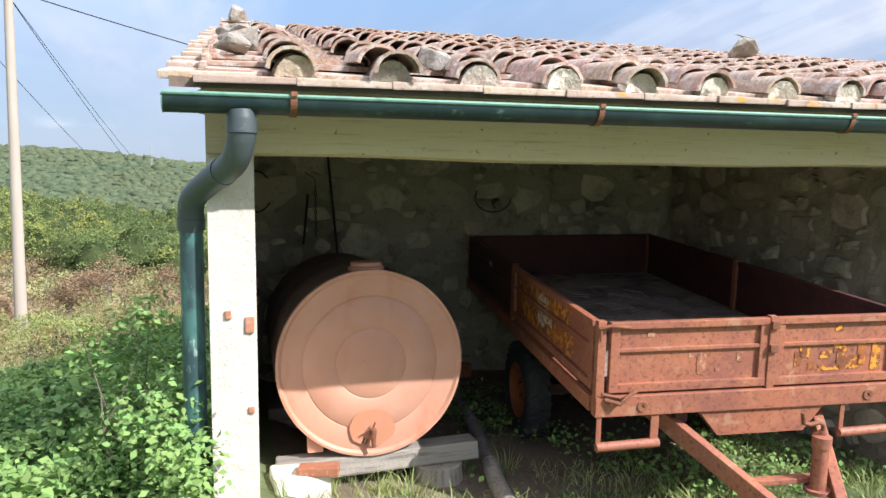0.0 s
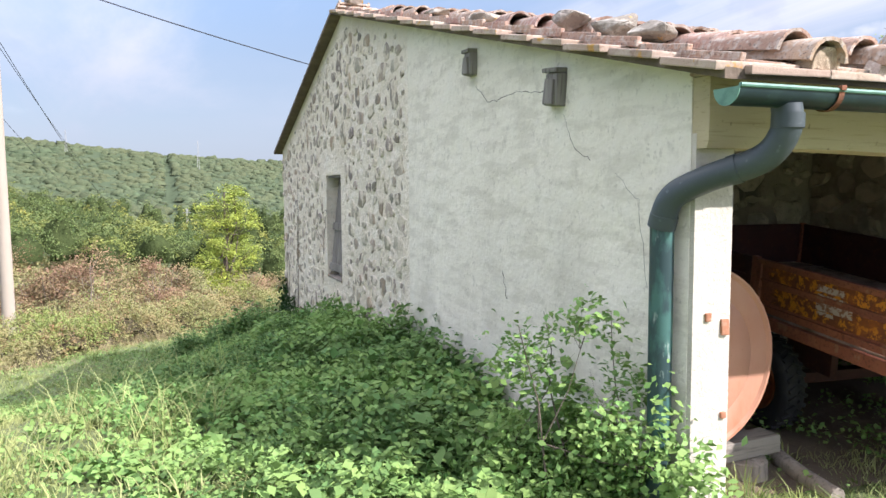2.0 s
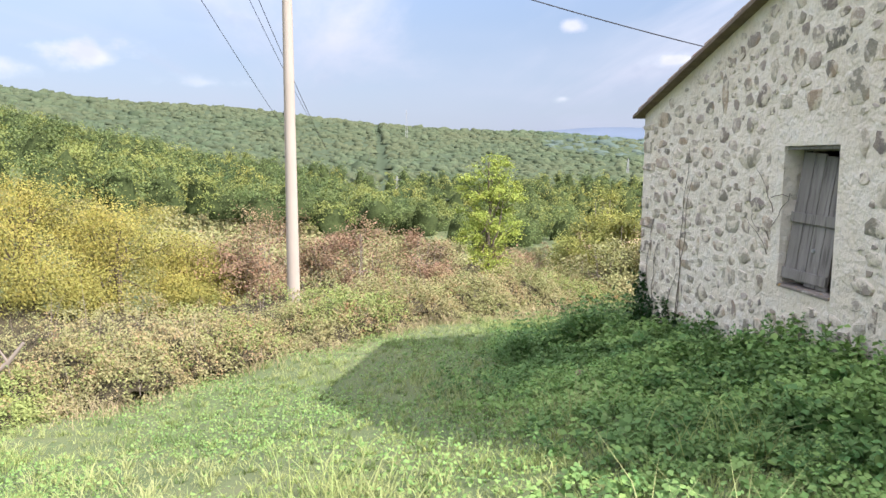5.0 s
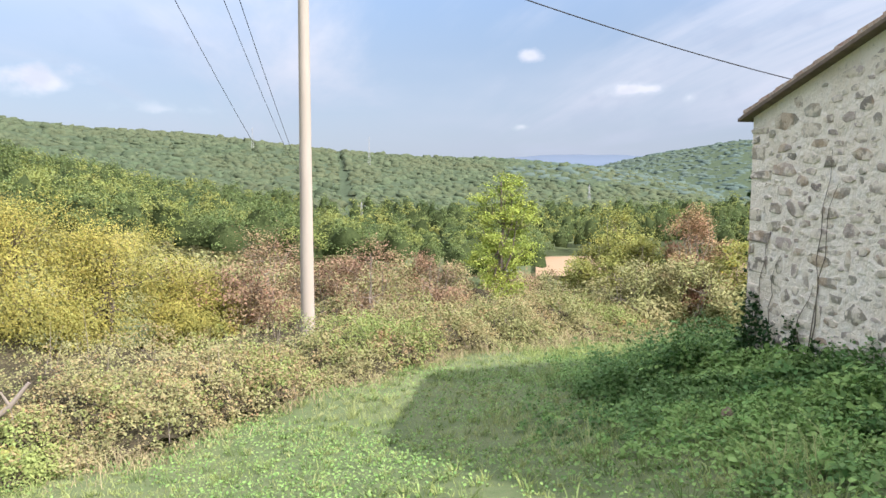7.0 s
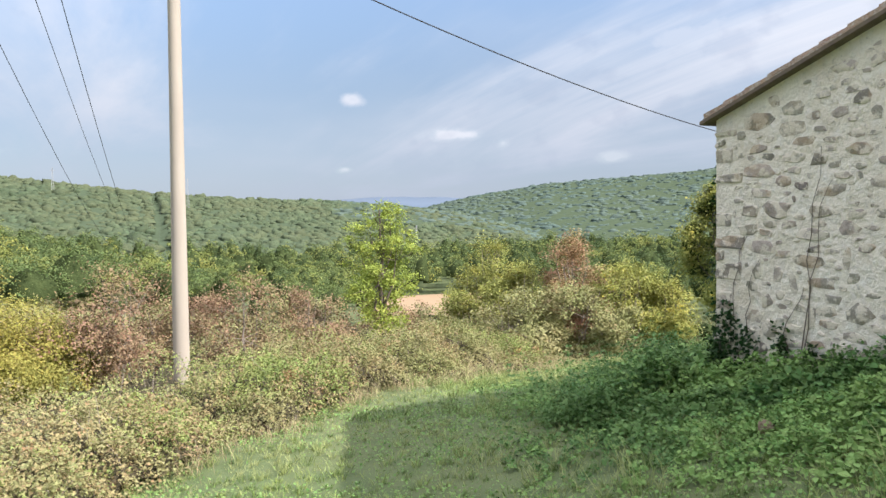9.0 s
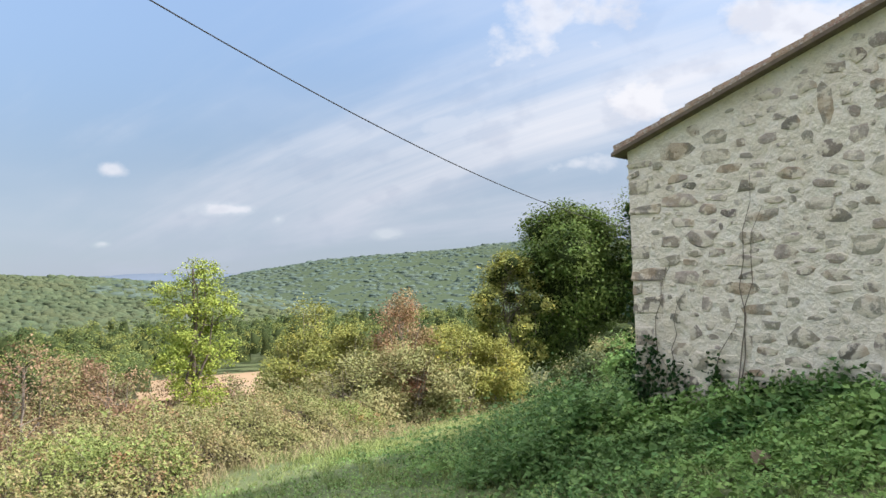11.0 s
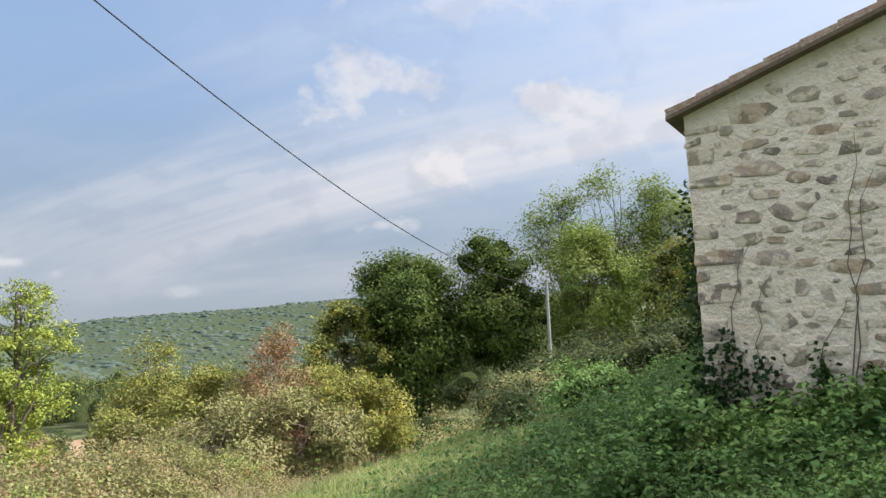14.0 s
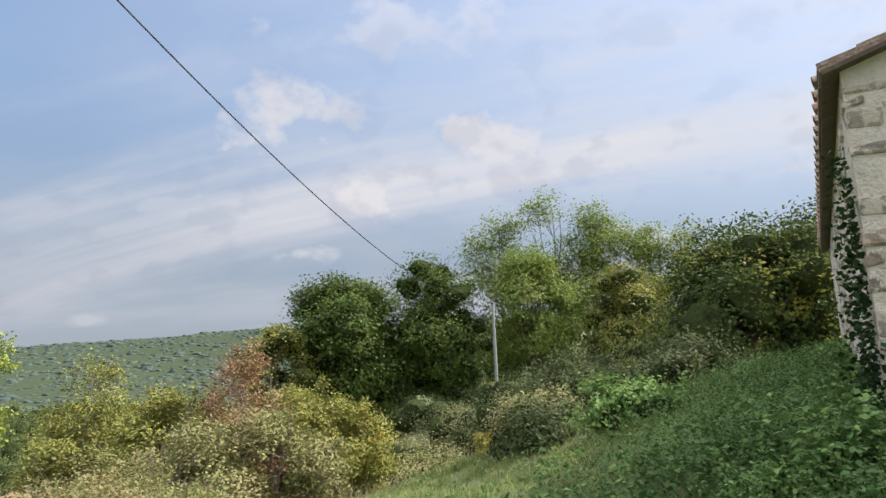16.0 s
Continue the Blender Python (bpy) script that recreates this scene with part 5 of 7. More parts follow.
        for k in range(5):
            bm = bmesh.new()
            a = k * math.tau / 5
            lathe(bm, [(0, 0.045), (0.012, 0.045), (0.012, 0.015)], 6, m @ Matrix.Translation((0.085 * math.cos(a), 0.085 * math.sin(a), 0)))
            part("wheel_nut", bm, M_IRON, rim)
    # peeling yellow paint and worn badge on the boards
    def patch(name, plane, cu, cv, wu, wv, mat, parent, seed, lab="", lift=0.0095):
        bm = bmesh.new()
        rnd = random.Random(seed)
        n = 40
        vs = []
        for k in range(n):
            a = math.tau * k / n
            c, s = math.cos(a), math.sin(a)
            q = 0.5 / max(abs(c), abs(s)) * (1 + rnd.uniform(-0.18, 0.02))
            u, v = cu + c * q * wu, cv + s * q * wv
            vs.append(bm.verts.new((-lift, u, v) if plane == "side" else (u, -lift, v)))
        bm.faces.new(vs)
        part(name, bm, mat, parent, lab)
    patch("yellow_paint", "side", 1.0, 0.265, 1.25, 0.15, M_YELLOW, side_a, 1, "peeling yellow painted band")
    patch("yellow_paint", "side", 1.05, 0.44, 1.2, 0.11, M_YELLOW, side_a, 2, "peeling yellow painted band")
    for i, (u, v, a, b) in enumerate(((1.02, 0.44, 0.26, 0.05), (1.0, 0.385, 0.30, 0.03), (0.98, 0.31, 0.34, 0.06), (1.05, 0.262, 0.16, 0.03))):
        patch("badge_mark", "side", u, v, a, b, M_DECAL, side_a, 20 + i, "worn white painted lettering, unreadable", 0.0125)
    patch("badge_mark", "side", 2.6, 0.40, 0.12, 0.07, M_DECAL, side_b, 33, "worn white painted mark", 0.0125)
    for i, (u, v, a, b) in enumerate(((1.24, 0.28, 0.05, 0.09), (1.42, 0.30, 0.08, 0.05), (1.52, 0.27, 0.05, 0.14), (1.60, 0.25, 0.12, 0.09), (1.45, 0.22, 0.16, 0.04), (1.5, 0.46, 0.06, 0.04), (1.28, 0.33, 0.07, 0.10), (1.52, 0.335, 0.10, 0.05), (1.66, 0.30, 0.06, 0.16), (1.76, 0.28, 0.07, 0.18), (1.86, 0.30, 0.05, 0.14), (1.33, 0.235, 0.05, 0.05))):
        patch("yellow_paint", "front", u, v, a, b, M_YELLOW, front_r, 40 + i, "flaking yellow paint")
    for i, (u, v, a, b) in enumerate(((0.62, 0.27, 0.06, 0.13), (0.58, 0.33, 0.09, 0.03), (0.30, 0.46, 0.05, 0.03), (0.86, 0.31, 0.04, 0.06), (0.72, 0.24, 0.03, 0.03))):
        patch("bare_paint", "front", u, v, a, b, M_BARE, front_l, 60 + i, "worn pale patch in the rusty paint")
    # litter on the floor
    rnd = random.Random(77)
    m = base @ Matrix.Translation((0, 0, -H - 0.12))
    bm = bmesh.new()
    for _ in range(160):
        x, y = rnd.gauss(0.95, 0.35), rnd.gauss(1.7, 0.65)
        if not (0.1 < x < W - 0.1 and 0.1 < y < L - 0.1):
            continue
        a, ln = rnd.uniform(0, 6.28), rnd.uniform(0.04, 0.22)
        p = Vector((x, y, 0.122 + rnd.uniform(0, 0.02)))
        d = Vector((math.cos(a), math.sin(a), rnd.uniform(-0.05, 0.12)))
        tube(bm, [m @ p, m @ (p + d * ln * 0.5 + Vector((rnd.uniform(-0.01, 0.01), 0, 0))), m @ (p + d * ln)], rnd.uniform(0.002, 0.005), 4)
    tagged(part("twig_litter", bm, M_OLDWOOD), "dry twigs and straw strewn on the trailer floor", "twigs", kind="stuff")
    for x, y, a in ((0.62, 0.75, 30), (0.95, 0.95, 80), (1.05, 0.5, 5), (1.45, 1.0, 140)):
        bm = bmesh.new()
        box(bm, (0, 0, 0), (0.13, 0.05, 0.016), bevel=0.003, worn=0.006)
        o = part("wood_chip", bm, M_OLDWOOD)
        o.matrix_basis = m @ pose(x, y, 0.128, 4, 3, a)
        tagged(o, "splinter of grey wood on the trailer floor", "wood chip", "chips in the trailer")


build_trailer()


# ---- shed: small things ----
def build_shed_clutter():
    # stub of a beam in the back wall
    bm = bmesh.new()
    tube(bm, [(0, 0.3, 0), (0, 0.02, 0.0), (0.01, -0.28, -0.03), (0.03, -0.36, -0.035)], [0.055, 0.05, 0.045, 0.04], 12)
    o = part("beam_stub", bm, M_BLOCK, smooth=True)
    o.matrix_basis = pose(2.62, 7.2, 1.62, 0, 0, -20)
    tagged(o, "round wooden beam stub sticking out of the wall", "beam")
    # hanging chain and rods
    bm = bmesh.new()
    for k in range(11):
        tube(bm, [(0.012 * math.cos(a) * (1 if k % 2 else 0.2), 0.012 * math.cos(a) * (0.2 if k % 2 else 1), -k * 0.045 + 0.026 * math.sin(a)) for a in (j * math.tau / 8 for j in range(9))], 0.005, 5, False)
    tube(bm, [(0, 0, 0.02), (0, 0.02, 0.10), (-0.1, 0.05, 0.16)], 0.005, 5)
    o = part("hanging_chain", bm, M_IRON)
    o.matrix_basis = pose(0.72, 7.12, 1.75)
    tagged(o, "black iron chain hanging on the shed wall", "chain")
    for x, z0, z1, dx in ((0.95, 0.9, 2.3, -0.12), (0.60, 1.2, 1.7, 0.05)):
        bm = bmesh.new()
        tube(bm, [(dx, 0, z1), (dx * 0.5, -0.01, (z0 + z1) / 2), (0, 0, z0)], 0.012, 8)
        o = part("iron_rod", bm, M_IRON, smooth=True)
        o.matrix_basis = pose(x, 7.16, 0)
        tagged(o, "thin dark iron rod leaning on the shed wall", "rod", "rods on the wall")
    bm = bmesh.new()
    tube(bm, [(0.16 * math.cos(a) - 0.1, -0.03, 0.2 * math.sin(a)) for a in (math.radians(d) for d in range(40, 330, 24))], 0.008, 6)
    o = part("cable_loop", bm, M_IRON, smooth=True)
    o.matrix_basis = pose(0.25, 7.16, 1.72)
    tagged(o, "loop of black cable hung on the shed wall", "cable", "cables in the shed")
    bm = bmesh.new()
    tube(bm, [(0.2 * math.cos(a), -0.06, 0.15 * math.sin(a)) for a in (math.radians(d) for d in range(150, 380, 23))], 0.007, 6)
    o = part("cable_loop", bm, M_IRON, smooth=True)
    o.matrix_basis = pose(2.55, 7.15, 1.66)
    tagged(o, "loop of black cable hanging under the beam stub", "cable", "cables in the shed")
    # fallen pole on the floor, bricks by the wall
    bm = bmesh.new()
    g0, g1 = floor_z(1.85, 6.4), floor_z(1.62, 4.2)
    tube(bm, [(1.9, 6.3, g0 + 0.08), (1.78, 5.4, g0 + 0.07), (1.68, 4.75, g1 + 0.07)], [0.045, 0.05, 0.055], 12)
    tagged(part("fallen_branch", bm, M_BLOCK, smooth=True), "grey round branch lying on the shed floor", "branch")
    bm = bmesh.new()
    tube(bm, [(1.68, 4.72, g1 + 0.09), (1.63, 4.45, g1 + 0.05), (1.60, 4.15, g1 + 0.03)], [0.06, 0.062, 0.058], 12)
    tagged(part("log", bm, M_LOG, smooth=True), "short pale weathered log on the grass", "log")
    for i in range(2):
        bm = bmesh.new()
        box(bm, (0, 0, 0), (0.34, 0.14, 0.15), bevel=0.015, worn=0.015)
        o = part("brick_block", bm, M_BRICK)
        o.matrix_basis = pose(1.75 + 0.36 * i, 7.05, floor_z(1.8, 7.05) + 0.075 + 0.16 * (1 - i), 0, 0, 4)
        tagged(o, "red hollow brick against the shed wall", "brick", "bricks by the wall")
    bm = bmesh.new()
    pts = []
    for i in range(22):
        for j in range(18):
            x, y = 0.2 + i * 0.21, 4.3 + j * 0.17
            pts.append(bm.verts.new((x, y, floor_z(x, y) + 0.012 + 0.012 * noise.noise(Vector((x * 3, y * 3, 0))))))
    for i in range(21):
        for j in range(17):
            bm.faces.new((pts[i * 18 + j], pts[(i + 1) * 18 + j], pts[(i + 1) * 18 + j + 1], pts[i * 18 + j + 1]))
    tagged(part("floor", bm, M_EARTH, smooth=True), "bare trodden earth floor of the shed", "floor", kind="structure")


build_shed_clutter()


# ---- plants ----
def leaf_mesh(name, pts, sizes, seed, aspect=0.62, up=0.5, droop=0.2, out=None, sides=4):
    """One small folded leaf at every point; far ones have three sides."""
    rng = np.random.default_rng(seed)
    n = len(pts)
    d = rng.normal(size=(n, 3))
    d[:, 2] = d[:, 2] * 0.5 - droop
    d /= np.linalg.norm(d, axis=1, keepdims=True)
    nr = rng.normal(size=(n, 3))
    nr[:, 2] = np.abs(nr[:, 2]) + up
    if out is not None:
        nr = nr * 0.8 + 1.3 * out / (np.linalg.norm(out, axis=1, keepdims=True) + 1e-6)
    s = np.cross(nr, d)
    s /= np.linalg.norm(s, axis=1, keepdims=True) + 1e-9
    nn = np.cross(d, s)
    h = (np.asarray(sizes) * 0.5)[:, None]
    v = np.empty((n, 4, 3))
    v[:, 0] = pts - d * h
    v[:, 1] = pts + s * h * aspect + nn * h * 0.18
    v[:, 2] = pts + d * h - nn * h * 0.12
    v[:, 3] = pts - s * h * aspect + nn * h * 0.18
    v[:, 3] = v[:, 3] if sides == 4 else v[:, 3] + d * h * 0.35
    pick = (0, 1, 2, 3) if sides == 4 else (0, 1, 3)
    f = np.arange(n * sides).reshape(n, sides)
    return mesh_of(name, v[:, pick].reshape(-1, 3), f)


def blob_points(blobs, n, seed, clumps=26, spread=0.20, shell=0.16):
    """Points in leafy clumps over the outer part of some ellipsoids (x, y, z, rx, ry, rz)."""
    rng = np.random.default_rng(seed)
    b = np.array(blobs, float)
    w = (b[:, 3] * b[:, 5]) ** 1.0
    out = []
    for row, k in zip(b, rng.multinomial(n, w / w.sum())):
        d = rng.normal(size=(clumps, 3))
        d /= np.linalg.norm(d, axis=1, keepdims=True)
        rad = 1 - np.abs(rng.normal(0, shell, clumps))
        c = d * rad[:, None] * rng.uniform(0.9, 1.12, clumps)[:, None]
        q = c[rng.integers(0, clumps, k)] + rng.normal(0, spread, (k, 3)) * np.array((1, 1, 0.75))
        out.append(row[:3] + q * row[3:])
    return np.concatenate(out)


def tree(name, x, y, height, blobs, n, size, mat, label, category, bark, stem=0.12, lean=0.0, seed=1, clumps=26, spread=0.2, shell=0.16, z=None, stems=1, group="", up=0.5, sides=4, heart=0.0):
    """A tree or shrub: tapered trunk and limbs, and a crown of single leaves. Blobs are given about its foot."""
    g = float(land(x, y)) - 0.1 if z is None else z
    t = thing(name, (x, y, g), label, category, group=group)
    rnd = random.Random(seed)
    bm = bmesh.new()
    top = max(b[2] for b in blobs)
    for s in range(stems):
        ox, oy = (rnd.uniform(-0.25, 0.25), rnd.uniform(-0.25, 0.25)) if stems > 1 else (0, 0)
        path = [Vector((ox + lean * k / 6 + rnd.uniform(-1, 1) * 0.02 * height * (k > 0) + ox * k * 0.35, oy + rnd.uniform(-1, 1) * 0.02 * height * (k > 0) + oy * k * 0.35, top * k / 6)) for k in range(7)]
        tube(bm, path, [stem / math.sqrt(stems) * (1 - 0.13 * k) for k in range(7)], 9)
        for b in blobs[s::stems]:
            k = rnd.randint(2, 4)
            a, e = path[k], Vector(b[:3])
            mid = a.lerp(e, 0.5) + Vector((rnd.uniform(-1, 1), rnd.uniform(-1, 1), -0.6)) * 0.06 * height
            tube(bm, [a, mid, e], [stem * 0.45 / math.sqrt(stems), stem * 0.28 / math.sqrt(stems), stem * 0.08], 6)
            for _ in range(4):
                q = e + Vector((rnd.uniform(-1, 1) * b[3], rnd.uniform(-1, 1) * b[4], rnd.uniform(-0.3, 1) * b[5])) * 0.8
                tube(bm, [mid.lerp(e, 0.6), mid.lerp(q, 0.7), q], [stem * 0.16, stem * 0.09, stem * 0.03], 4)
    part("trunk", bm, bark, t, smooth=True)
    # dark balls inside the crown stand in for the shade between its leaves
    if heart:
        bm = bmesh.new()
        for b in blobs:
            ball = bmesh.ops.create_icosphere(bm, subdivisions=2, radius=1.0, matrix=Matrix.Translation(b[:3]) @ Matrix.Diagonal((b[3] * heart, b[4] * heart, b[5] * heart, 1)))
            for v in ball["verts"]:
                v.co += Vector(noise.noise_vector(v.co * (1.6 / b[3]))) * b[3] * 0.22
        part("crown_shade", bm, M_CROWN_SHADE, t, "dark core standing in for the shade inside the crown")
    pts = blob_points(blobs, n, seed * 7 + 1, clumps, spread, shell)
    rng = np.random.default_rng(seed)
    part("crown", leaf_mesh("crown", pts, size * rng.uniform(0.7, 1.3, len(pts)), seed, 0.62 if sides == 4 else 0.85, up=up, out=pts - np.array(blobs)[:, :3].mean(0), sides=sides), mat, t)
    return t


def crown_blobs(seed, n, cx, cy, cz, rx, ry, rz, r):
    rnd = random.Random(seed)
    out = []
    for i in range(n):
        a, h = rnd.uniform(0, 6.28), rnd.uniform(-1, 1)
        k = math.sqrt(max(0, 1 - h * h)) * rnd.uniform(0.45, 0.95)
        q = r * rnd.uniform(0.75, 1.25)
        out.append((cx + rx * k * math.cos(a), cy + ry * k * math.sin(a), cz + rz * h * 0.85, q, q, q * 0.85))
    return out


# Dark brown for the sheet that fills the hedge's gaps as painted shade.
M_HEDGE_SHADE = material("hedge_gap_shade", (0.075, 0.066, 0.042), 1.0, spec=0.05, spots=((7, 0.45, 0.62, (0.115, 0.095, 0.06), 0.8), (25, 0.5, 0.65, (0.04, 0.042, 0.025), 0.8)), bump=((14, 0.8, 0.06),))
L_BRAMBLE_RUST = leaf_material("rusty_bramble_leaf", (0.33, 0.255, 0.135), (0.36, 0.32, 0.15), (0.40, 0.20, 0.115), 0.84, 0.9)
L_BRAMBLE_GREEN = leaf_material("fresh_bramble_leaf", (0.26, 0.32, 0.105), (0.32, 0.36, 0.12), (0.42, 0.39, 0.12), 0.86, 0.9)
# Dark green of the crown cores, with inner shade put into the colour.
M_CROWN_SHADE = material("crown_shade", (0.045, 0.062, 0.024), 1.0, spec=0.03, spots=((1.5, 0.45, 0.62, (0.07, 0.09, 0.034), 0.7), (9, 0.5, 0.66, (0.028, 0.04, 0.016), 0.7)), bump=((3, 0.8, 0.2),))
M_BARK = material("grey_bark", (0.16, 0.13, 0.10), 0.95, spots=((12, 0.45, 0.7, (0.09, 0.07, 0.055), 0.8, (1, 1, 0.2)),), bump=((30, 0.6, 0.02),))
M_TWIG = material("pale_twig", (0.26, 0.22, 0.18), 0.95)
L_GRASS = leaf_material("grass_blades", (0.30, 0.365, 0.125), (0.38, 0.40, 0.185), (0.50, 0.45, 0.27), 0.92, 0.5)
L_GRASS_DARK = leaf_material("dark_grass_blades", (0.15, 0.215, 0.07), (0.205, 0.26, 0.095), (0.38, 0.36, 0.19), 0.92, 0.7)
L_NETTLE = leaf_material("ground_nettle_leaf", (0.19, 0.315, 0.095), (0.25, 0.38, 0.12), (0.34, 0.43, 0.15), 0.9, 1.4)
L_NETTLE_DARK = leaf_material("ground_ivy_leaf", (0.11, 0.205, 0.066), (0.15, 0.25, 0.08), (0.24, 0.31, 0.115), 0.9, 1.6)
L_IVY = leaf_material("dark_ivy_leaf", (0.022, 0.055, 0.016), (0.045, 0.085, 0.025), None, 0.9, 2.0, 0.4, 0.15)
L_BRAMBLE = leaf_material("bramble_leaf", (0.27, 0.28, 0.115), (0.37, 0.34, 0.17), (0.40, 0.27, 0.15), 0.86, 0.45)
L_BRAMBLE_DARK = leaf_material("dark_bramble_leaf", (0.085, 0.115, 0.045), (0.15, 0.165, 0.065), (0.24, 0.16, 0.075), 0.88, 0.5)
L_RED = leaf_material("autumn_dogwood_leaf", (0.31, 0.205, 0.13), (0.27, 0.225, 0.11), (0.36, 0.15, 0.10), 0.86, 0.6)
L_YELLOW = leaf_material("yellowing_leaf", (0.33, 0.33, 0.085), (0.23, 0.265, 0.08), (0.52, 0.42, 0.06), 0.86, 0.7)
L_PINK = leaf_material("pinkish_autumn_leaf", (0.36, 0.22, 0.135), (0.30, 0.255, 0.11), (0.42, 0.20, 0.14), 0.84, 0.8)
L_GOLD = leaf_material("golden_leaf", (0.40, 0.36, 0.095), (0.30, 0.31, 0.09), (0.46, 0.385, 0.09), 0.84, 0.35, translucent=0.3)
L_LOCUST = leaf_material("locust_leaf", (0.22, 0.30, 0.075), (0.31, 0.37, 0.10), (0.42, 0.41, 0.13), 0.88, 0.3)
L_ACACIA = leaf_material("bright_acacia_leaf", (0.36, 0.42, 0.085), (0.28, 0.36, 0.08), (0.46, 0.46, 0.10), 0.88, 0.8)
L_MAPLE = leaf_material("maple_leaf", (0.095, 0.15, 0.034), (0.145, 0.195, 0.048), (0.25, 0.25, 0.055), 0.9, 0.4)
L_WOOD = leaf_material("woodland_leaf", (0.13, 0.18, 0.062), (0.165, 0.205, 0.068), (0.24, 0.235, 0.075), 0.88, 0.12)
L_WOOD_BRIGHT = leaf_material("bright_woodland_leaf", (0.215, 0.255, 0.072), (0.255, 0.275, 0.08), (0.32, 0.285, 0.075), 0.88, 0.12)
L_WOOD_DARK = leaf_material("dark_woodland_leaf", (0.070, 0.110, 0.042), (0.095, 0.135, 0.048), None, 0.88, 0.12)

HEDGE_X = (-22, -14, -9.5, -7.8, -5.7, -2.3, 3.5, 7, 10, 16)
HEDGE_Y = (7.5, 11.3, 14.7, 16.6, 18.8, 21.3, 24.7, 26.0, 26.6, 27.5)


def hedge_y(x):
    x = np.asarray(x, float)
    return np.interp(x, HEDGE_X, HEDGE_Y) + 0.28 * np.sin(1.7 * x) + 0.18 * np.sin(4.1 * x + 1)


def behind_hedge(x, y):
    """How far a point lies behind the foot of the hedge."""
    return (y - hedge_y(x)) * 0.85


def wob(x, y, s):
    return np.sin(x * s + 1.3) * np.sin(y * s * 0.9 + 0.4) + 0.5 * np.sin(x * s * 2.3 + y * s * 1.7)


def hedge_top(x, y, d):
    mound = 0.40 + 0.62 * smooth01(d, 0.2, 2.0) + 0.34 * wob(x, y, 0.9) + 0.22 * wob(x + 3, y, 2.3) + 0.10 * wob(x, y + 2, 5.7)
    return np.maximum(mound * smooth01(d, -0.2, 0.6) + 0.05, 0.06)


def build_hedge():
    rng = np.random.default_rng(4)
    # dark sheet below the leaves that paints the shade in the hedge's gaps
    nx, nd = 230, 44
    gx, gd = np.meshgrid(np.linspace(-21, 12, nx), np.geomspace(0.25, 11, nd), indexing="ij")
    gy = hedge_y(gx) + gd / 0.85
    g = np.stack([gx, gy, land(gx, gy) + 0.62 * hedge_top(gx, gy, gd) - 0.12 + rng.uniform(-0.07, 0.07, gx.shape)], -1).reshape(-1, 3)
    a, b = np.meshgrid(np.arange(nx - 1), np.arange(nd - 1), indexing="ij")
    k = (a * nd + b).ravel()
    tagged(part("hedge_shade_sheet", mesh_of("hedge_shade_sheet", g, np.stack([k, k + nd, k + nd + 1, k + 1], -1)), M_HEDGE_SHADE), "dark brown sheet standing in for the shade inside the hedge", "undergrowth", kind="stuff")
    # leaves on arching sprays, in three tones
    n = 15500
    x = rng.uniform(-20, 11, n)
    d = rng.gamma(1.5, 1.5, n)
    keep = d < 10.5
    x, d = x[keep], d[keep]
    n, per = len(x), 24
    y = hedge_y(x) + d / 0.85
    tone = wob(x, y, 0.55) + 0.6 * wob(x + 5, y, 1.7) + rng.normal(0, 0.55, n)
    top = hedge_top(x, y, d) * (1 - np.abs(rng.normal(0, 0.24, n)))
    u = np.linspace(-0.5, 0.5, per)[None, :]
    a = rng.uniform(0, math.tau, n)[:, None]
    reach, arch = rng.uniform(0.25, 0.75, n)[:, None], rng.uniform(0.05, 0.4, n)[:, None]
    jit = rng.normal(0, 0.035, (n, per, 3))
    px, py = x[:, None] + np.cos(a) * u * reach, y[:, None] + np.sin(a) * u * reach
    pz = land(x, y)[:, None] + np.maximum(top[:, None] - arch * (2 * u) ** 2 + 0.15 * u, 0.03)
    pts = np.stack([px, py, pz], -1) + jit
    for low, high, mat, name, label in ((-9, 0.1, L_BRAMBLE, "bramble_hedge", "tangled olive bramble hedge along the grass"), (0.1, 0.8, L_BRAMBLE_RUST, "rusty_bramble", "rust-brown brambles turning in the hedge"), (0.8, 9, L_BRAMBLE_GREEN, "green_bramble", "fresh green brambles in the hedge")):
        k = (tone >= low) & (tone < high)
        q = pts[k].reshape(-1, 3)
        tagged(part(name, leaf_mesh(name, q, rng.uniform(0.04, 0.08, len(q)), 5, 0.75, sides=3), mat), label, "hedge", kind="stuff")
    # bare canes standing out of it
    n = 700
    x = rng.uniform(-18, 10, n)
    d = rng.gamma(1.5, 1.5, n)
    y = hedge_y(x) + d / 0.85
    v, f = [], []
    for i in range(n):
        h = float(hedge_top(x[i], y[i], d[i])) * rng.uniform(0.9, 1.45)
        z0 = float(land(x[i], y[i]))
        lx, ly = rng.normal(0, 0.28, 2)
        side = np.array((0.006, 0.003, 0))
        q = [np.array((x[i] + lx * w * w, y[i] + ly * w * w, z0 + h * (w - 0.12 * w ** 3))) for w in (0.2, 0.6, 1.0)]
        b0 = len(v)
        for w, c in zip((1, 0.8, 0.3), q):
            v += [c - side * w, c + side * w, c + np.array((0, 0.008 * w, 0))]
        for r in (0, 3):
            for e in range(3):
                f.append((b0 + r + e, b0 + r + (e + 1) % 3, b0 + r + 3 + (e + 1) % 3, b0 + r + 3 + e))
    tagged(part("bare_canes", mesh_of("bare_canes", v, f), M_TWIG), "thin pale bare canes in the hedge", "canes", kind="stuff")
    # dry grass in front of it
    n = 12000
    x = rng.uniform(-18, 9, n)
    y = hedge_y(x) + rng.normal(0.25, 0.5, n)
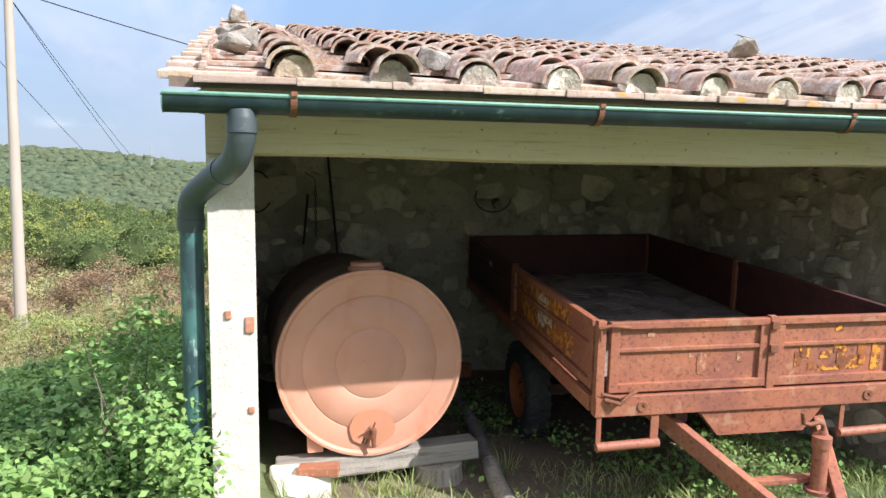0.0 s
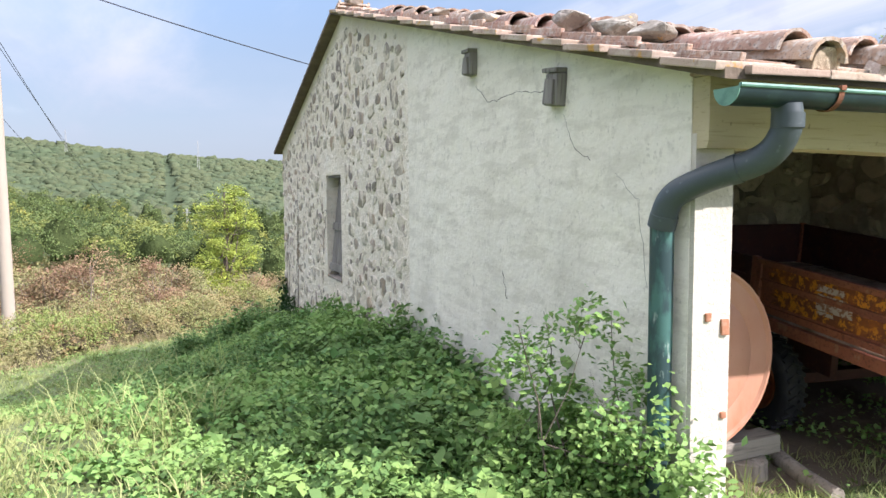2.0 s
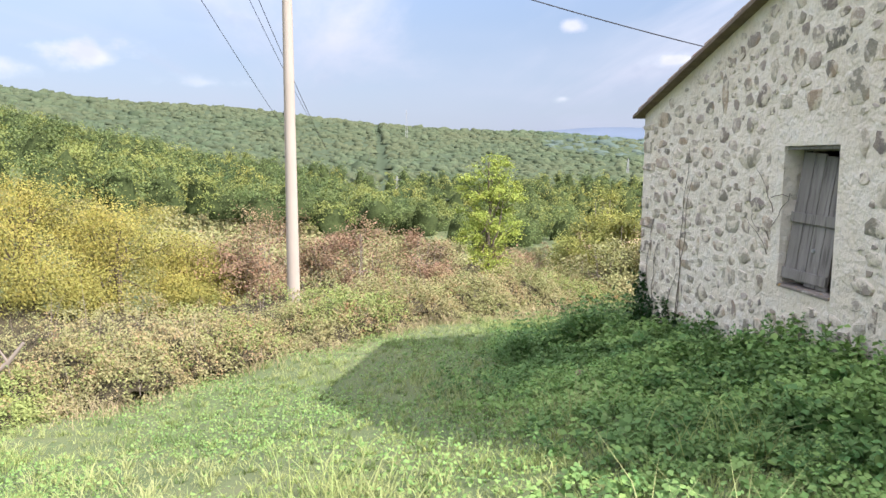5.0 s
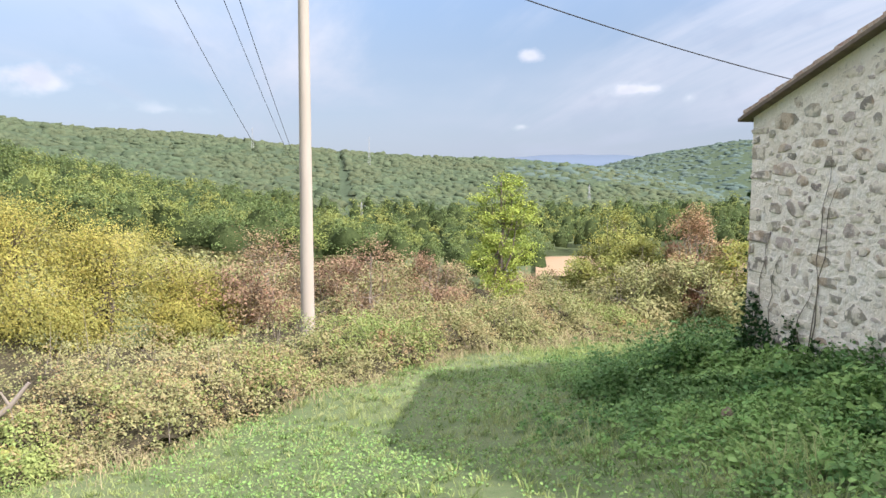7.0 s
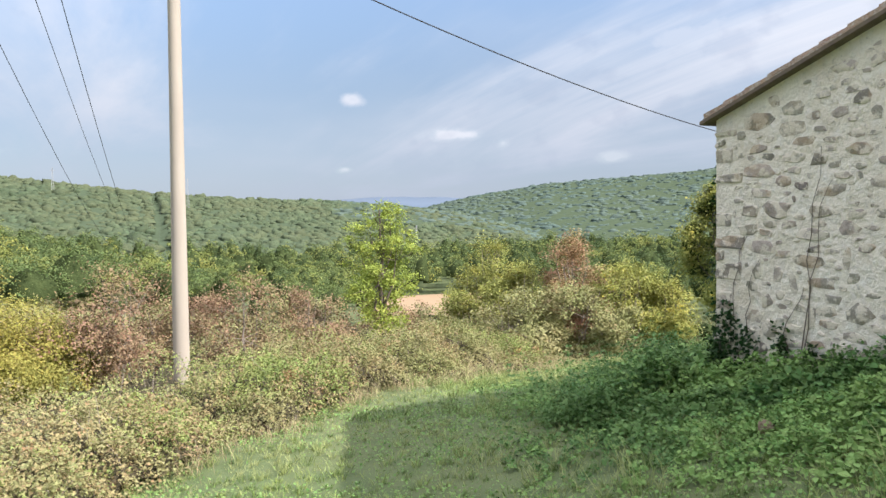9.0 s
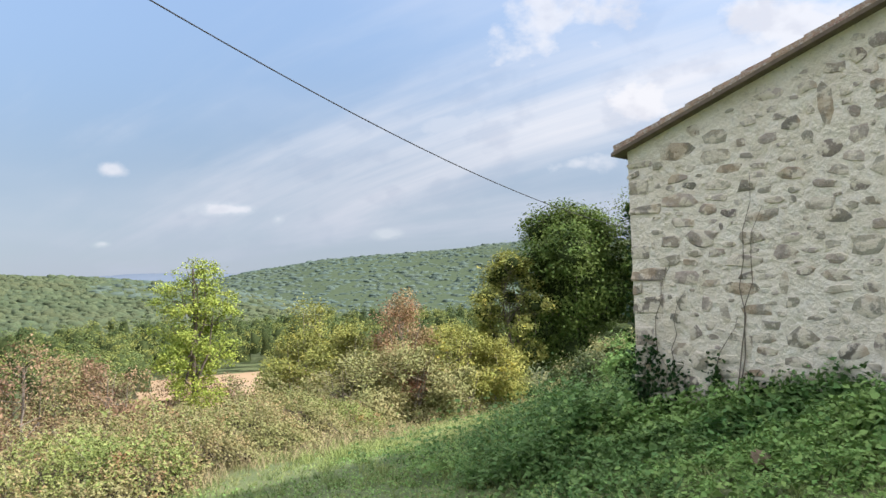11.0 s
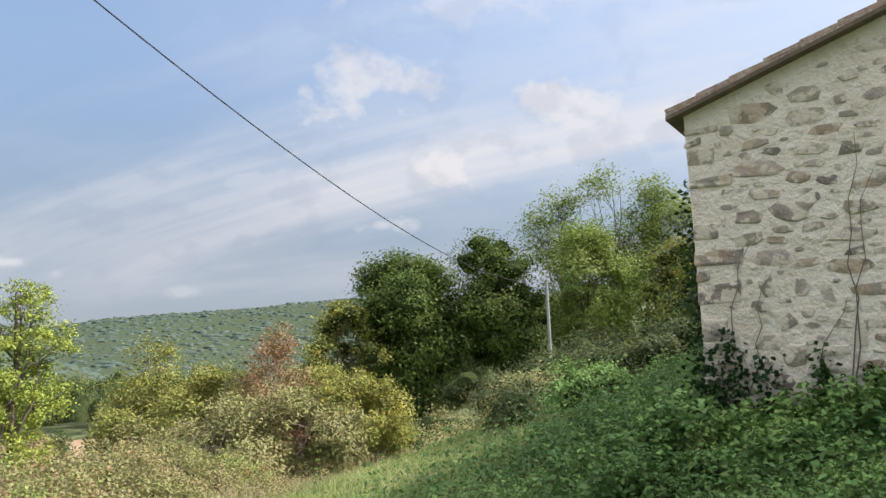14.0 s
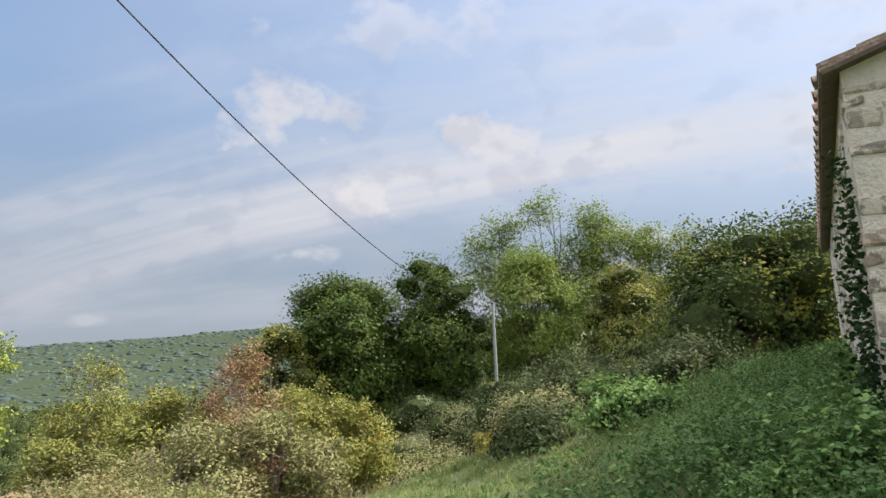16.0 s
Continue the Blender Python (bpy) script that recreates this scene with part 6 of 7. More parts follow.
    me = blades_mesh("dry_grass", x, y, rng.uniform(0.15, 0.5, n) * np.clip(0.7 + 0.5 * wob(x, y, 1.3), 0.2, 1.3), rng.uniform(0.005, 0.010, n), 9)
    tagged(part("dry_grass", me, M_STRAW), "dry straw-coloured grass at the hedge foot", "grass", kind="stuff")


def blades_mesh(name, x, y, hgt, wid, seed, lift=0.0, way=None):
    rng = np.random.default_rng(seed)
    n = len(x)
    z = land(x, y) - 0.015 + lift
    a = rng.uniform(0, math.tau, n)
    c, s = np.cos(a), np.sin(a)
    lean = rng.uniform(0.2, 1.25, n) * hgt
    b = rng.uniform(0, math.tau, n) if way is None else way
    lx, ly = np.cos(b) * lean, np.sin(b) * lean
    v = np.empty((n, 5, 3))
    for i, (k, side, up, out) in enumerate(((0, -1, 0, 0), (0, 1, 0, 0), (1, -0.8, 0.6, 0.35), (1, 0.8, 0.6, 0.35), (2, 0, 0.93, 1.0))):
        v[:, i, 0] = x + c * wid * side * 0.5 + lx * out
        v[:, i, 1] = y + s * wid * side * 0.5 + ly * out
        v[:, i, 2] = z + hgt * up
    o = np.arange(n)[:, None] * 5
    f = np.concatenate([o + np.array([[0, 1, 3]]), o + np.array([[0, 3, 2]]), o + np.array([[2, 3, 4]])], 1).reshape(-1, 3)
    return mesh_of(name, v.reshape(-1, 3), f)


M_STRAW = material("straw_grass", (0.36, 0.30, 0.17), 0.9, island=0.3)


def outside_house(x, y, m=0.0):
    return ~((x > WX - m) & (x < EX + m) & (y > FY + 1.3) & (y < NY + m)) & ~((x > WX - 0.12) & (x < 0.2) & (y > FY - 0.1) & (y < FY + 1.5))


def build_grass():
    rng = np.random.default_rng(21)
    spans = ((-13, 0.5, 1.5, 25, 70000, 0.04, 0.11, 0.008), (-8, 0.2, 2.2, 9.5, 45000, 0.05, 0.14, 0.006), (-1, 11, 14.6, 25, 26000, 0.08, 0.26, 0.008), (0.1, 5, 2.2, 4.9, 13000, 0.05, 0.2, 0.005))
    xs, ys, hs, ws = [], [], [], []
    for x0, x1, y0, y1, n, h0, h1, w in spans:
        x, y = rng.uniform(x0, x1, n), rng.uniform(y0, y1, n)
        tuft = np.clip(0.65 + 0.45 * wob(x, y, 1.6) + 0.25 * wob(x, y, 4.1), 0.25, 1.6)
        k = (behind_hedge(x, y) < 0.6) & outside_house(x, y, 0.02) & (rng.uniform(0, 1, n) < 0.35 + 0.5 * tuft)
        xs.append(x[k]); ys.append(y[k])
        hs.append((rng.uniform(h0, h1, n) * tuft)[k]); ws.append((rng.uniform(0.7, 1.4, n) * w)[k])
    x, y, h, w = (np.concatenate(q) for q in (xs, ys, hs, ws))
    me = blades_mesh("grass", x, y, np.maximum(h, 0.04), w, 22)
    tagged(part("grass", me, L_GRASS), "short green meadow grass with pale blades", "grass", kind="stuff")
    # tussocks: blades that fan out of one root, in two greens
    for name, n, per, mat, label, seed, shift in (("grass_tussocks", 6200, 24, L_GRASS, "rough tussocks of light green grass", 26, 0.0), ("dark_tussocks", 4600, 22, L_GRASS_DARK, "darker green tussocks in the meadow", 27, 4.0)):
        x, y = rng.uniform(-12, 9, n), rng.uniform(1.8, 24.5, n)
        size = np.clip(0.75 + 0.45 * wob(x + shift, y, 0.8) + rng.normal(0, 0.25, n), 0.3, 1.7) * np.where((y > 14.5) & (x > -2), 1.5, 1.0)
        k = (behind_hedge(x, y) < 0.3) & outside_house(x, y, 0.1) & (wob(x + shift, y, 0.6) + rng.normal(0, 0.7, n) > -0.55)
        x, y, size = x[k], y[k], size[k]
        m = len(x)
        way = rng.uniform(0, math.tau, (m, per))
        off = 0.07 * np.sqrt(rng.uniform(0, 1, (m, per))) * size[:, None]
        hgt = rng.uniform(0.07, 0.17, (m, per)) * size[:, None]
        wid = rng.uniform(0.006, 0.011, (m, per))
        me = blades_mesh(name, (x[:, None] + np.cos(way) * off).ravel(), (y[:, None] + np.sin(way) * off).ravel(), hgt.ravel(), wid.ravel(), seed, way=(way + rng.normal(0, 0.4, (m, per))).ravel())
        tagged(part(name, me, mat), label, "grass", kind="stuff")
    # long arching tufts
    n = 0
    tx, ty, th = [], [], []
    for cx, cy in ((-2.4, 6.2), (-2.9, 7.0), (-3.3, 5.4), (-1.9, 8.6), (-4.4, 7.4), (-2.5, 10.4), (-4.6, 9.0), (-3.2, 12.5), (-1.2, 14.9), (0.8, 16.6), (2.0, 17.2), (-0.6, 16.4), (-5.2, 5.9), (1.4, 18.3), (3.1, 18.9)):
        k = rng.integers(60, 120)
        tx.append(cx + rng.normal(0, 0.22, k)); ty.append(cy + rng.normal(0, 0.22, k)); th.append(rng.uniform(0.22, 0.55, k))
    x, y, h = (np.concatenate(q) for q in (tx, ty, th))
    me = blades_mesh("long_grass", x, y, h, np.full(len(x), 0.007), 23)
    tagged(part("long_grass", me, L_GRASS), "arching tufts of long pale-green grass", "grass", kind="stuff")
    # small leaves in the turf
    n = 80000
    x, y = rng.uniform(-11, 0, n), rng.uniform(1.5, 20, n)
    k = (behind_hedge(x, y) < 0.3) & outside_house(x, y, 0.02) & (wob(x, y, 1.1) + rng.normal(0, 0.5, n) > -0.1)
    x, y = x[k], y[k]
    pts = np.stack([x, y, land(x, y) + rng.uniform(0.01, 0.10, len(x))], -1)
    tagged(part("turf_leaves", leaf_mesh("turf_leaves", pts, rng.uniform(0.02, 0.05, len(x)), 24, 0.8, 1.2), L_NETTLE), "small clover and weed leaves in the turf", "weeds", kind="stuff")


def build_nettles():
    rng = np.random.default_rng(31)
    # every plant a stem with tiers of leaves that shrink upwards
    n = 11500
    side = rng.uniform(0, 1, n) < 0.60
    x = np.where(side, WX - 0.05 - np.abs(rng.normal(0, 1.25, n)), rng.uniform(-2.2, 10, n))
    y = np.where(side, rng.uniform(3.6, 15.8, n), 14.85 + np.abs(rng.normal(0, 1.4, n)))
    k = outside_house(x, y, 0.03) & (behind_hedge(x, y) < -0.3) & (x > WX - 3.2 + 0.5 * wob(x, y, 1.1))
    x, y = x[k], y[k]
    n, tiers, per = len(x), 4, 4
    dist = np.minimum(np.abs(x - WX), 4)
    tall = (0.30 * np.exp(-dist / 1.0) + 0.10 + np.where(y > 14.8, 0.20, 0)) * np.clip(1 + 0.35 * wob(x, y, 2.2) + 0.25 * wob(x, y, 6.1) + rng.normal(0, 0.22, n), 0.25, 2)
    big = np.clip(rng.lognormal(-2.72, 0.34, n), 0.03, 0.14) * np.where(dist > 1.3, 0.75, 1.0)
    big = big * np.where(y > 15.2, 0.72, 1.0)
    lean = rng.normal(0, 0.22, (n, 2))
    pts, sizes = np.empty((n, tiers, per, 3)), np.empty((n, tiers, per))
    for t in range(tiers):
        w = 1 - 0.2 * t
        for q in range(per):
            a = q * math.tau / per + t * 0.8 + rng.uniform(-0.4, 0.4, n)
            out = big * (0.45 + 0.25 * t) * rng.uniform(0.7, 1.3, n)
            pts[:, t, q, 0] = x + lean[:, 0] * tall * w + np.cos(a) * out
            pts[:, t, q, 1] = y + lean[:, 1] * tall * w + np.sin(a) * out
            sizes[:, t, q] = big * (0.72 + 0.16 * t) * rng.uniform(0.75, 1.25, n)
            pts[:, t, q, 2] = tall * w + rng.uniform(-0.02, 0.02, n)
    pts[..., 0] = np.where((pts[..., 1] < NY) & (pts[..., 0] > WX - 0.03) & (pts[..., 1] > FY), WX - 0.04, pts[..., 0])
    pts[..., 2] += land(pts[..., 0], pts[..., 1])
    # behind the house darker leaves prevail: its shade put into leaf colour
    shade = wob(x, y, 1.3) + rng.normal(0, 0.5, n) + np.where(y > 14.8, 0.7, 0.0) > 0.15
    for pick, mat, name, label in ((~shade, L_NETTLE, "nettle_bed", "lush green nettles along the wall foot"), (shade, L_NETTLE_DARK, "ground_ivy", "darker green ground ivy among the nettles")):
        tagged(part(name, leaf_mesh(name, pts[pick].reshape(-1, 3), sizes[pick].ravel(), 32, 0.72, 1.5), mat), label, "weeds", kind="stuff")
    # weeds on the shed floor
    n = 9000
    x, y = rng.uniform(1.3, 4.6, n), rng.uniform(3.7, 6.6, n)
    k = wob(x, y, 1.9) + rng.normal(0, 0.35, n) > 0.25
    x, y = x[k], y[k]
    pts = np.stack([x, y, land(x, y) + rng.uniform(0.02, 0.16, len(x))], -1)
    tagged(part("shed_weeds", leaf_mesh("shed_weeds", pts, rng.uniform(0.025, 0.06, len(x)), 33, 0.7, 1.2), L_NETTLE), "low green weeds growing on the shed floor", "weeds", kind="stuff")


def build_ivy():
    rng = np.random.default_rng(41)
    pts = []
    for y0, top, n, wd in ((14.5, 0.1, 520, 0.12), (14.15, -0.15, 300, 0.12), (13.65, -0.1, 220, 0.07), (13.2, -0.3, 150, 0.10), (14.7, -0.1, 320, 0.08), (12.9, -0.4, 140, 0.2)):
        h = float(land(WX, y0)) - 0.1
        zz = h + (top - h) * rng.beta(1, 1.6, n)
        pts.append(np.stack([WX - 0.02 - np.abs(rng.normal(0, 0.07, n)), y0 + rng.normal(0, wd, n) * (1.2 - 0.6 * (zz - h) / (top - h)), zz], -1))
    n = 1300
    zz = -1.1 + 2.9 * rng.beta(1, 1.5, n)
    pts.append(np.stack([rng.uniform(-0.1, 0.7, n), NY + 0.02 + np.abs(rng.normal(0, 0.10, n)), zz], -1))
    pts = np.concatenate(pts)
    pts[:, 0] = np.where((pts[:, 1] < NY) & (pts[:, 0] > WX - 0.01), WX - 0.02, pts[:, 0])
    t = thing("wall_ivy", (WX, 14.5, -1.0), "dark green ivy climbing the corner of the rubble wall", "ivy")
    o = part("leaves", leaf_mesh("ivy_leaves", pts - np.array((WX, 14.5, -1.0)), rng.uniform(0.04, 0.08, len(pts)), 42, 0.85, 0.2), L_IVY, t)
    rnd = random.Random(6)
    bm = bmesh.new()
    for y0, z1 in ((13.4, 1.9), (13.35, 1.5), (13.7, 0.3), (14.3, 0.6), (14.55, 0.9)):
        p, path = Vector((-0.02, y0 - 14.5, 0.0)), []
        for k in range(10):
            path.append(p + Vector((0, rnd.uniform(-0.07, 0.07) - 0.012 * k * k * 0.3, (z1 + 1.0) * k / 9)))
        tube(bm, path, [0.009 * (1 - k * 0.08) for k in range(10)], 5)
    part("stem", bm, M_BARK, t, "bare grey creeper stems")
    # dry creeper by the window
    bm = bmesh.new()
    for s in range(5):
        p, path = Vector((WX - 0.01, 11.15 + rnd.uniform(-0.05, 0.1), 0.75 + 0.15 * s)), []
        a = rnd.uniform(0.6, 2.4)
        for k in range(7):
            path.append(p.copy())
            a += rnd.uniform(-0.7, 0.7)
            p = p + Vector((rnd.uniform(-0.02, 0.01), math.cos(a) * 0.08, math.sin(a) * 0.10))
        tube(bm, path, [0.005 * (1 - k * 0.1) for k in range(7)], 5)
    tagged(part("dry_creeper", bm, M_BARK), "thin bare creeper stems beside the window", "creeper")


def build_corner_shrub():
    x, y = -0.40, 3.86
    blobs = [(-0.10, 0.10, 0.45, 0.30, 0.32, 0.34), (0.02, -0.15, 0.75, 0.24, 0.24, 0.28), (-0.22, 0.25, 0.95, 0.20, 0.22, 0.22), (0.16, -0.45, 0.55, 0.16, 0.18, 0.36), (0.2, -0.5, 0.1, 0.2, 0.2, 0.25), (-0.3, 0.4, 0.3, 0.28, 0.3, 0.28), (-0.05, 0.0, 1.15, 0.12, 0.12, 0.12)]
    tree("corner_shrub", x, y, 1.2, blobs, 5000, 0.042, L_NETTLE, "leafy green bramble shrub round the downpipe", "shrub", M_BARK, 0.014, 0, 3, 16, 0.3, 0.3, stems=3)


def build_trees():
    # bright acacia behind the hedge
    g = float(land(0.0, 29.6))
    H = 2.1 - g
    bl = [(0.1, 0, H - 0.7, 0.75, 0.75, 0.55), (-0.45, 0.1, H - 1.3, 0.7, 0.7, 0.55), (0.55, -0.1, H - 1.5, 0.75, 0.7, 0.6), (-0.2, 0.2, H - 2.3, 0.9, 0.8, 0.7), (0.5, 0, H - 2.8, 0.7, 0.7, 0.6), (-0.6, 0, H - 3.2, 0.6, 0.6, 0.55), (0.1, 0, H - 3.9, 0.75, 0.7, 0.6), (0.4, 0.2, H - 0.35, 0.4, 0.4, 0.3)]
    tree("acacia_tree", 0.0, 29.6, H, bl, 15000, 0.075, L_ACACIA, "slender bright yellow-green acacia tree behind the hedge", "tree", M_BARK, 0.11, 0.1, 11, 34, 0.16, 0.3)
    # big round maple
    x, y = 42.5, 50.5
    g = float(land(x, y))
    H = 9.6 - g
    bl = crown_blobs(5, 34, 0, 0, H * 0.46, 6.3, 6.3, H * 0.48, 2.3) + [(0, 0, H * 0.50, 5.0, 5.0, H * 0.38)]
    tree("maple_tree", x, y, H, bl, 60000, 0.30, L_MAPLE, "large round dark green maple tree", "tree", M_BARK, 0.22, 0, 12, 40, 0.19, 0.18, sides=3, heart=0.55)
    # locusts
    for i, (x, y, topz, r, mat) in enumerate(((37, 38.5, 9.5, 3.4, L_MAPLE), (41, 35, 12.0, 3.6, L_LOCUST), (43, 32, 14.0, 3.5, L_LOCUST), (44.5, 28.5, 13.0, 3.4, L_LOCUST), (45.5, 25.5, 11.5, 3.2, L_LOCUST), (37.5, 31.5, 8.6, 3.0, L_LOCUST), (46, 22.5, 10.5, 3.3, L_LOCUST), (34.5, 36.5, 7.0, 3.0, L_MAPLE), (26, 43, 4.0, 2.2, L_YELLOW), (46, 19, 9.5, 3.2, L_LOCUST), (40, 26, 7.0, 2.8, L_YELLOW))):
        x, y, topz, r = -7.5 + 1.3 * (x + 7.5), 14 + 1.3 * (y - 14), 1.3 * topz + 0.1, 1.3 * r
        g = float(land(x, y))
        H = topz - g
        bl = crown_blobs(40 + i, 30, 0, 0, H * 0.54, r, r, H * 0.44, r * 0.42)
        tree("locust_tree", x, y, H, bl, 19000, 0.27, mat, "tall airy yellow-green locust tree", "tree", M_BARK, 0.16, 0.3, 50 + i, 22, 0.27, 0.45, group="locust trees", stems=2, sides=3, heart=0.0 if mat is L_LOCUST else 0.5)
    x, y = 62.5, 35
    g = float(land(x, y))
    bl = crown_blobs(90, 10, 0, 0, 13.5 - g, 1.6, 1.6, 2.6, 0.9)
    tree("bare_tree", x, y, 16 - g, bl, 700, 0.16, L_PINK, "nearly bare grey-brown tree among the locusts", "tree", M_TWIG, 0.14, 0, 91, 20, 0.3, 0.4, stems=2)
    # yellow and pink shrub by the path
    for i, (x, y, topz, rx, mat, lab) in enumerate(((4.2, 31.2, -0.1, 1.3, L_YELLOW, "yellowing green shrub in the hedge"), (5.2, 31.8, 0.65, 1.5, L_YELLOW, "tall yellowing green shrub in the hedge"), (6.1, 27.6, 0.85, 1.25, L_PINK, "pinkish-brown autumn shrub with bare twigs"),
                                                    (7.0, 28.6, 0.6, 1.3, L_PINK, "pinkish-brown autumn shrub with bare twigs"), (4.6, 28.6, -0.1, 1.5, L_YELLOW, "yellowing green shrub in the hedge"), (7.6, 26.9, -0.15, 1.2, L_YELLOW, "yellow-green shrub beside the path"), (8.9, 26.6, -0.9, 1.2, L_YELLOW, "yellow-green shrub at the path bend"),
                                                    (5.4, 26.8, -0.7, 1.4, L_BRAMBLE, "olive bramble shrub in the hedge"), (3.6, 27.3, -1.0, 1.5, L_BRAMBLE, "olive bramble shrub in the hedge"), (2.2, 28.0, -2.2, 0.9, L_RED, "russet shrub in the hedge"), (9.6, 29.2, -0.1, 1.4, L_YELLOW, "yellowing green shrub in the hedge"), (6.8, 26.0, -1.5, 1.0, L_BRAMBLE, "olive bramble shrub in the hedge"))):
        g = float(land(x, y))
        H = topz - g
        bl = crown_blobs(60 + i, 18, 0, 0, H * 0.5, rx, rx, H * 0.5, rx * 0.40)
        tree("autumn_shrub", x, y, H, bl, 9500, 0.085, mat, lab, "shrub", M_TWIG, 0.05, 0, 70 + i, 22, 0.24, 0.35, stems=4, group="autumn shrubs")
    # red-brown shrubs beyond the hedge
    rnd = random.Random(14)
    for i in range(15):
        x = -9.5 + i * 1.0 + rnd.uniform(-0.6, 0.6)
        y = 27.5 + rnd.uniform(0, 5) + 0.25 * (x + 9)
        g = float(land(x, y))
        H = rnd.uniform(1.7, 3.0)
        bl = crown_blobs(100 + i, 8, 0, 0, H * 0.55, 0.9, 0.9, H * 0.42, 0.5)
        tree("dogwood_shrub", x, y, H, bl, 3000, 0.075, L_RED if i % 3 else L_BRAMBLE, "russet dogwood shrub turning in autumn", "shrub", M_TWIG, 0.035, 0, 120 + i, 18, 0.26, 0.35, stems=3, group="russet shrubs")
    for i, (x, y, H, r) in enumerate(((-8.6, 26.6, 3.3, 1.3), (-7.4, 27.4, 3.7, 1.4), (-10.0, 28.0, 3.0, 1.3), (-4.6, 28.0, 3.0, 1.3), (-2.4, 29.0, 2.6, 1.2))):
        bl = crown_blobs(240 + i, 12, 0, 0, H * 0.6, r, r, H * 0.38, r * 0.42)
        tree("tall_dogwood", x, y, H, bl, 4600, 0.075, L_RED, "tall russet shrub with pale bare stems", "shrub", M_TWIG, 0.05, 0, 250 + i, 20, 0.28, 0.35, stems=4, group="russet shrubs")
    # golden trees on the left
    for i, (x, y, topz, r) in enumerate(((-13.6, 25.0, 1.0, 2.3), (-11.6, 25.8, 0.4, 2.0), (-16.4, 24.0, 1.5, 2.4), (-9.9, 26.6, -0.8, 1.6))):
        g = float(land(x, y))
        H = topz - g
        bl = crown_blobs(140 + i, 18, 0, 0, H * 0.52, r, r, H * 0.46, r * 0.45)
        tree("golden_tree", x, y, H, bl, 42000, 0.062, L_GOLD, "bushy golden-yellow autumn tree beyond the hedge", "tree", M_BARK, 0.10, 0, 150 + i, 30, 0.24, 0.3, group="golden trees", sides=3)
    # ivy-clad thicket behind the house
    bl = [(0, 0, 2.6, 1.9, 1.5, 1.8), (1.6, 0.8, 3.4, 1.8, 1.5, 1.8), (-1.3, 1.0, 1.7, 1.5, 1.4, 1.5), (3.0, 0.4, 3.8, 1.6, 1.5, 1.6), (0.4, -0.5, 4.0, 1.3, 1.2, 1.0), (2.4, 1.6, 2.0, 2.0, 1.6, 1.8), (-2.2, 1.8, 0.9, 1.3, 1.2, 1.0), (1.5, -1.6, 3.9, 1.6, 1.4, 1.5), (3.5, -1.8, 2.6, 2.2, 1.6, 2.2), (0.8, -1.4, 1.6, 1.6, 1.2, 1.5), (-0.4, -1.8, 3.4, 1.3, 1.0, 1.5), (0.4, -2.1, 1.6, 1.6, 1.0, 1.6), (2.0, -2.5, 4.2, 1.5, 1.2, 1.4)]
    tree("ivy_thicket", 14.6, 16.9, 5.4, bl, 30000, 0.13, L_IVYMIX, "dense dark ivy thicket with sunlit leaves painted yellow", "thicket", M_BARK, 0.16, 0, 160, 44, 0.17, 0.2, heart=0.6)
    # bramble banks up the slope by the path
    for i, (x, y, r, h, mat) in enumerate(((13.0, 23.6, 1.9, 1.9, L_BRAMBLE_DARK), (16.0, 23.2, 2.2, 2.4, L_BRAMBLE_DARK), (19.0, 22.5, 2.4, 2.5, L_BRAMBLE_DARK), (16.5, 20.5, 2.0, 1.9, L_BRAMBLE_DARK), (20.0, 25.5, 2.4, 2.6, L_BRAMBLE), (23.0, 23.0, 2.4, 2.6, L_BRAMBLE), (24.5, 27.0, 2.4, 3.2, L_YELLOW), (12.5, 28.0, 1.8, 1.3, L_BRAMBLE), (15.0, 28.6, 2.0, 1.5, L_BRAMBLE), (18.0, 29.5, 2.2, 1.8, L_BRAMBLE), (21.5, 30.5, 2.3, 2.2, L_BRAMBLE), (28.0, 24.5, 2.6, 3.8, L_YELLOW), (26.5, 20.0, 2.4, 3.0, L_BRAMBLE_DARK), (31.0, 28.0, 2.4, 4.5, L_PINK), (29.0, 33.0, 2.6, 2.8, L_BRAMBLE), (33.0, 32.5, 2.8, 3.6, L_BRAMBLE_DARK), (26.0, 35.0, 2.6, 2.4, L_BRAMBLE), (36.0, 29.0, 2.8, 4.0, L_YELLOW), (33.0, 38.0, 3.0, 3.0, L_BRAMBLE_DARK), (22.5, 34.0, 2.4, 2.0, L_BRAMBLE), (11.0, 20.6, 1.5, 1.1, L_BRAMBLE_DARK), (8.5, 18.6, 1.3, 0.9, L_BRAMBLE_DARK), (9.0, 21.0, 1.3, 0.9, L_BRAMBLE), (6.6, 20.4, 1.2, 0.7, L_BRAMBLE_DARK), (5.4, 18.2, 1.1, 0.6, L_NETTLE), (11.5, 18.0, 1.6, 1.3, L_BRAMBLE_DARK))):
        bl = crown_blobs(170 + i, 10, 0, 0, h * 0.42, r * 0.8, r * 0.8, h * 0.45, r * 0.42)
        tree("bramble_bank", x, y, h, bl, 7500, 0.095, mat, "sprawling bramble mound on the bank by the path", "shrub", M_TWIG, 0.03, 0, 190 + i, 20, 0.26, 0.25, stems=3, group="bramble mounds", sides=3, heart=0.55)
    for i, (x, y) in enumerate(((9.9, 23.2), (12.2, 22.4))):
        bl = [(0, 0, 0.35, 0.22, 0.22, 0.3), (0.12, 0, 0.6, 0.14, 0.14, 0.2), (-0.12, 0.05, 0.5, 0.14, 0.14, 0.2)]
